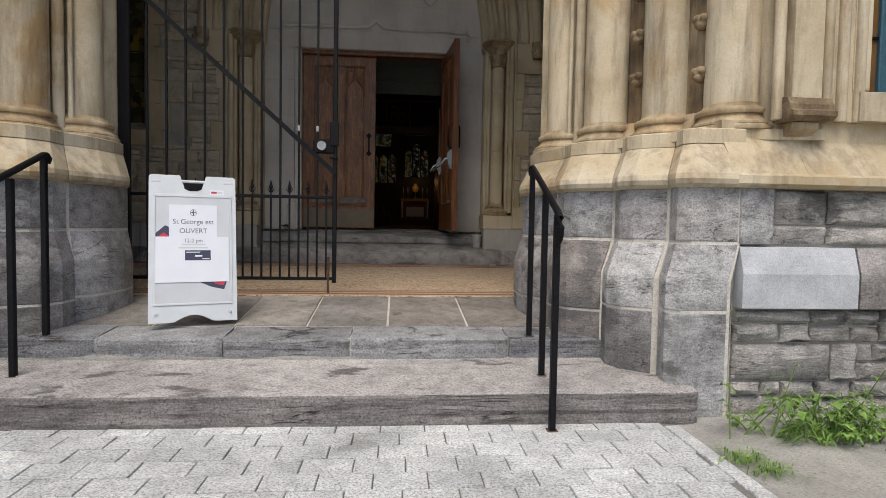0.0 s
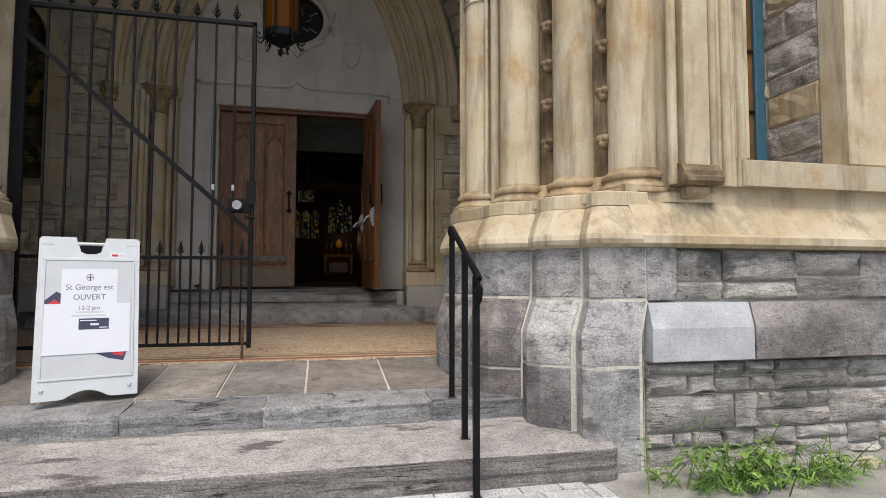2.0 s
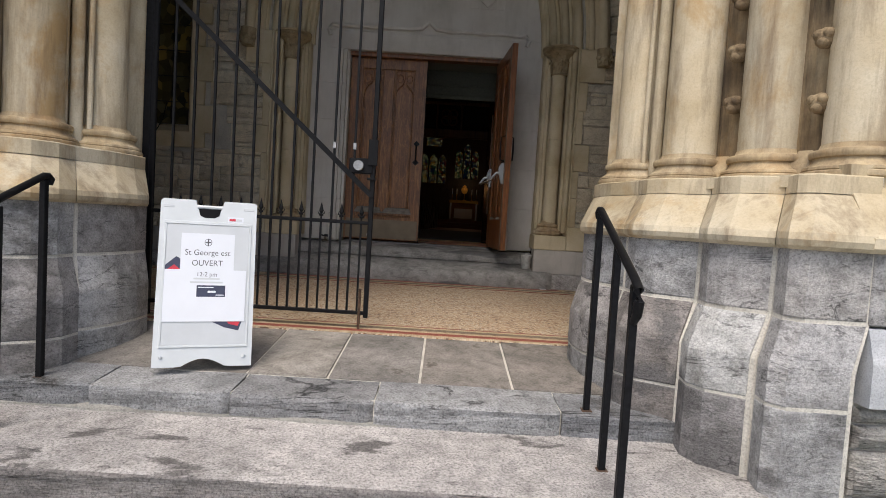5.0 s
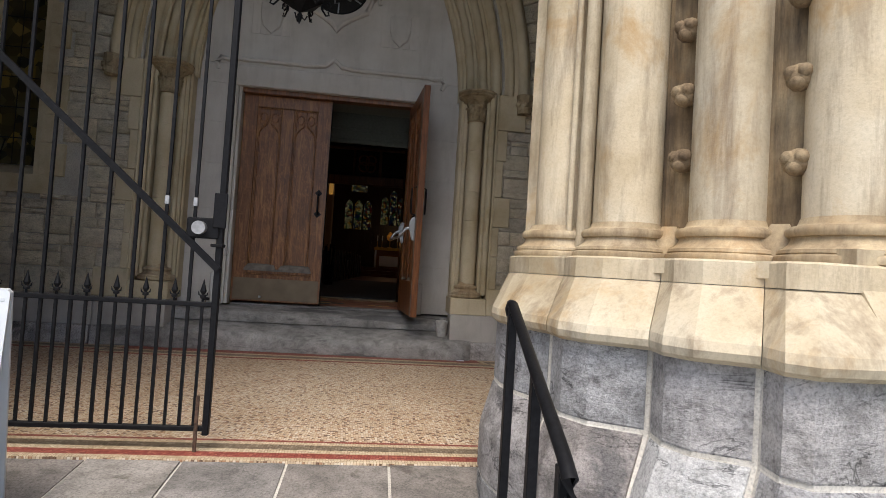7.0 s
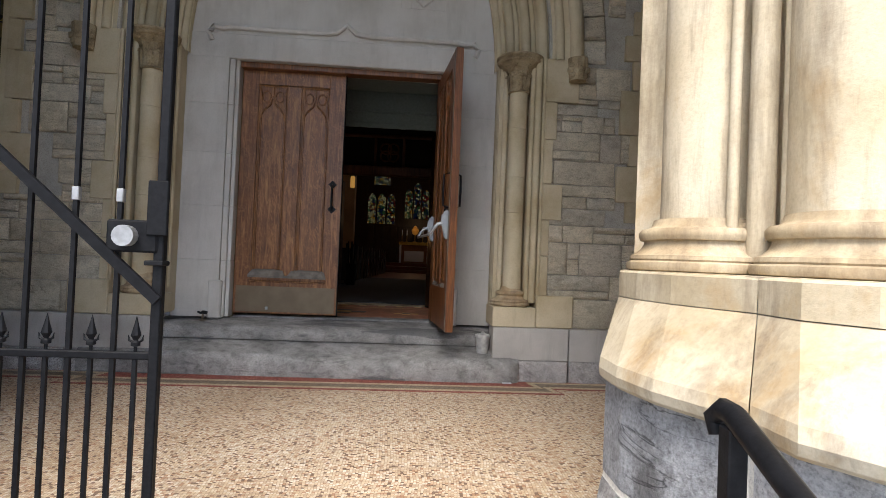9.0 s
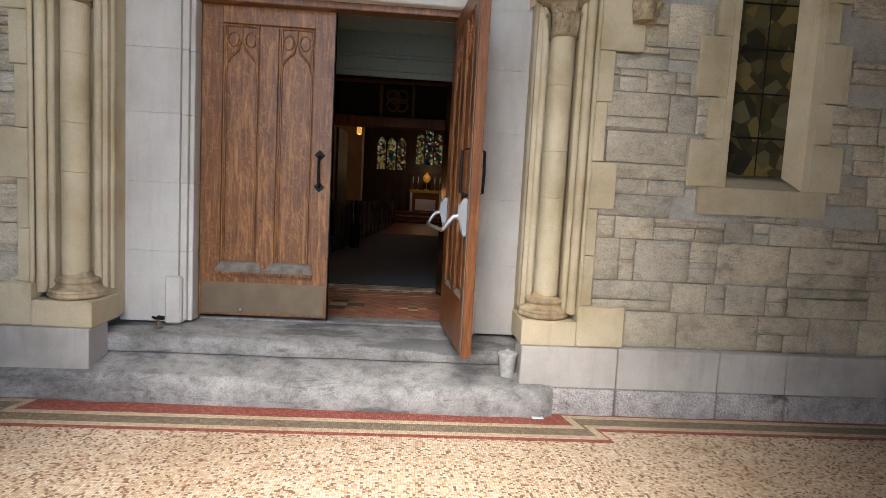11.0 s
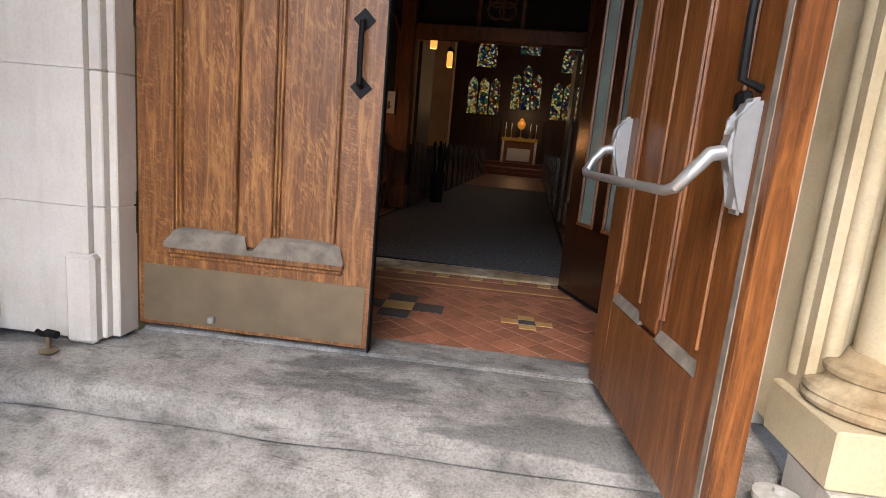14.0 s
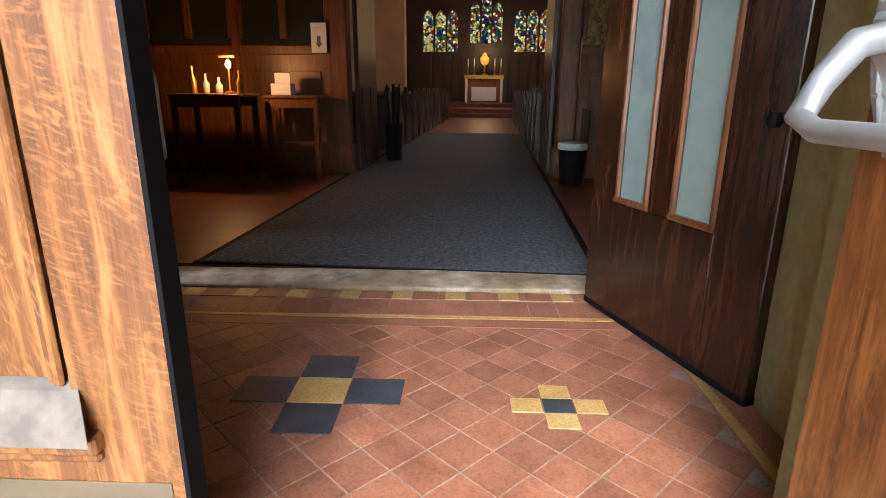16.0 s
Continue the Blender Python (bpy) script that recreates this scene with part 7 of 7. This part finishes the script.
# ---------------------------------------------------------------- weeds at the foot of the wall
def weed(at, n, size, seed, leafy):
    rr = random.Random(seed)
    e = thing("weed", at, "green broad-leaved weeds at the wall foot" if leafy else "tuft of green grass growing in a pavement joint", "weed", "weeds along the wall")
    stems, leaves = bmesh.new(), bmesh.new()
    for _ in range(int(n * (0.8 if leafy else 1.3))):
        a, lean, h = rr.uniform(0, 6.28), rr.uniform(0.1, 1.1), size * rr.uniform(0.4, 1.3)
        base = Vector((rr.gauss(0, size * 0.45), rr.gauss(-0.06, size * 0.22), 0))
        d = Vector((math.cos(a) * lean, math.sin(a) * lean - 0.25, 1)).normalized()
        pts = [base + d * h * f + Vector((0, -0.1, -0.35)) * h * f * f * lean for f in (0, 0.35, 0.7, 1.0)]
        if leafy:
            tube(stems, pts, [0.005, 0.004, 0.003, 0.002], 5)
        for k in range(9 if leafy else 2):
            f = rr.uniform(0.25, 1.0) if leafy else 0.0
            i = min(2, int(f * 3))
            p = pts[i].lerp(pts[i + 1], f * 3 - i) if leafy else base
            aa = rr.uniform(0, 6.28)
            u = Vector((math.cos(aa), math.sin(aa), rr.uniform(-0.3, 0.5))).normalized()
            if not leafy:
                u = (d + Vector((rr.uniform(-.5, .5), rr.uniform(-.5, .5), 0))).normalized()
            ln = size * (rr.uniform(0.14, 0.36) if leafy else rr.uniform(0.5, 1.0))
            wd = ln * (rr.choice((0.06, 0.08, 0.11, 0.22)) if leafy else 0.03)
            side = u.cross(Vector((0, 0, 1)))
            side = side.normalized() * wd if side.length > 0.01 else Vector((wd, 0, 0))
            droop = Vector((0, 0, -0.3 * ln)) if leafy else Vector((u.x * 0.5, u.y * 0.5, -0.4)) * ln
            mid, tip = p + u * ln * 0.45 + Vector((0, 0, ln * 0.08)), p + u * ln + droop
            v0, v1, v2, v3 = (leaves.verts.new(q) for q in (p, mid + side, tip, mid - side))
            vm = leaves.verts.new(mid - Vector((0, 0, wd * 0.35)))
            for tri in ((v0, v1, vm), (v1, v2, vm), (v2, v3, vm), (v3, v0, vm)):
                leaves.faces.new(tri)
    if leafy:
        tagged(part("stem_growth", stems, M_LEAF, e), kind="stuff")
    else:
        stems.free()
    lv = part("foliage", leaves, M_LEAF, e)
    tagged(lv, kind="stuff")
    return e


for i, (x, y, n, s, leafy) in enumerate(((2.62, -7.0, 16, 0.30, True), (2.85, -6.98, 26, 0.36, True), (3.12, -6.98, 26, 0.34, True), (3.42, -7.0, 24, 0.30, True), (3.72, -6.98, 20, 0.26, True), (3.05, -7.15, 22, 0.22, True), (3.5, -7.1, 40, 0.24, False), (2.75, -7.12, 30, 0.22, False), (2.22, -7.35, 40, 0.13, False), (2.28, -7.50, 40, 0.12, False), (4.25, -7.0, 40, 0.16, False), (4.45, -6.98, 30, 0.14, False))):
    weed((x, y, -0.02), n, s, 40 + i, leafy)
st = thing("stone_chip", (4.05, -7.0, -0.02), "small tan stone chip lying by the wall", "stone")
bm = bmesh.new()
bmesh.ops.create_icosphere(bm, subdivisions=1, radius=0.07)
for v in bm.verts:
    v.co.z = max(0.0, v.co.z * 0.7 + 0.03)
part("stone", bm, M_SAND, st)

# ---------------------------------------------------------------- vestibule tiles
T = 0.152
for cx, cy, sx, sy, mid, arm in ((-0.005, 1.08, 0.215, 0.19, M_TILEY, M_TILEB), (0.90, 1.005, 0.118, 0.098, M_TILEB, M_TILEY)):
    for dx, dy in ((0, 0), (1, 0), (-1, 0), (0, 1), (0, -1)):
        b = boxes((cx + dx * sx - sx / 2 + 0.003, cx + dx * sx + sx / 2 - 0.003, cy + dy * sy - sy / 2 + 0.003, cy + dy * sy + sy / 2 - 0.003, Z_IN - 0.02, Z_IN + 0.004))
        part("tile", b, mid if (dx, dy) == (0, 0) else arm, floor_vest)
b = boxes((-T / 2 + 0.003, T / 2 - 0.003, -T / 2 + 0.003, T / 2 - 0.003, -0.02, 0.0), bevel=0.001)
first = part("tile", b, M_TILE, floor_vest)
tile_mesh = first.data
bpy.data.objects.remove(first)
k = T / math.sqrt(2)
rt = random.Random(3)
for i in range(-16, 17):
    for j in range(-16, 17):
        x, y = (i + j) * k, 1.05 + (i - j) * k
        if abs(x) < 1.46 and 0.30 < y < 1.76:
            t = new("tile", tile_mesh)
            t.parent = floor_vest
            t.matrix_basis = pose(x, y, Z_IN + rt.uniform(-0.001, 0.0005), 0, 0, 45)
part("tile_stripe", boxes((-1.55, 1.55, 1.80, 1.835, Z_IN - 0.02, Z_IN + 0.003)), M_TILEY, floor_vest)
part("sill_stone", uneven_slab(-1.29, 1.29, 0.13, 0.37, 0.9, Z_IN + 0.004, 0.0, 14, 0.004, 0.015, 33), M_STEPIN, floor_vest, "worn stone sill under the doors")
part("tile", boxes((-1.55, 1.55, 1.70, 1.795, Z_IN - 0.02, Z_IN + 0.002)), M_TILE, floor_vest)
for s in (-1, 1):
    part("tile", boxes((s * 1.545 - 0.075, s * 1.545 + 0.075, 0.38, 1.69, Z_IN - 0.02, Z_IN + 0.0015)), M_TILE, floor_vest)
    part("tile_stripe", boxes((s * 1.50 - 0.02, s * 1.50 + 0.02, 0.34, 1.80, Z_IN - 0.02, Z_IN + 0.003)), M_TILEY, floor_vest)
x = -1.5
i = 0
while x < 1.5:
    part("tile", boxes((x, x + 0.146, 1.845, 2.05, Z_IN - 0.02, Z_IN)), M_TILE, floor_vest)
    part("tile", boxes((x, x + 0.112, 2.07, 2.19, Z_IN - 0.02, Z_IN + 0.002)), M_TILEY if i % 2 else M_TILE, floor_vest)
    part("tile", boxes((x + 0.115, x + 0.148, 2.07, 2.19, Z_IN - 0.02, Z_IN + 0.001)), M_TILE, floor_vest)
    x += 0.15
    i += 1

# ---------------------------------------------------------------- pavers
PW, PD = 0.255, 0.168
b = boxes((-PW / 2 + 0.0035, PW / 2 - 0.0035, -PD / 2 + 0.0035, PD / 2 - 0.0035, -0.05, 0.0), bevel=0.003)
first = part("paver", b, M_PAVER, pavement)
paver_mesh = first.data
bpy.data.objects.remove(first)
rq = random.Random(17)
row = 0
y = -6.90
rest = []
while y > -15.9:
    off = (row % 2) * PW / 2 + rq.uniform(-0.02, 0.02)
    x = -2.6 + off if y > -8.45 else -8.5 + off
    while x - PW / 2 < 1.98:
        left, right = x - PW / 2, min(x + PW / 2, 2.022)
        if y > -8.9 and x > -2.6:
            t = new("paver", paver_mesh)
            t.parent = pavement
            t.matrix_basis = pose((left + right) / 2, y, rq.uniform(-0.003, 0.002), rq.uniform(-0.5, 0.5), rq.uniform(-0.5, 0.5), rq.uniform(-0.6, 0.6)) @ Matrix.Diagonal(((right - left) / PW, 1, 1, 1))
        elif right == x + PW / 2:
            rest.append((x, y, rq.uniform(-0.003, 0.002)))
        x += PW
    y -= PD
    row += 1
verts, faces = [], []
for x, y, z in rest:
    n = len(verts)
    verts += [(x - PW / 2 + .005, y - PD / 2 + .005, z), (x + PW / 2 - .005, y - PD / 2 + .005, z), (x + PW / 2 - .005, y + PD / 2 - .005, z), (x - PW / 2 + .005, y + PD / 2 - .005, z)]
    verts += [(a, b_, -0.05) for a, b_, _ in verts[-4:]]
    faces += [(n, n + 1, n + 2, n + 3)] + [(n + i, n + 4 + i, n + 4 + (i + 1) % 4, n + (i + 1) % 4) for i in range(4)]
me = bpy.data.meshes.new("pavers")
me.from_pydata(verts, [], faces)
me.materials.append(M_PAVER)
pv = new("paver_field", me)
pv.parent = pavement
tagged(pv, kind="stuff")
for k in range(12):
    part("border_paver", boxes((2.03, 2.12, -6.93 - 0.2 * (k + 1) + 0.005, -6.93 - 0.2 * k - 0.005, -0.05, 0.001), bevel=0.005), M_PAVER, pavement)
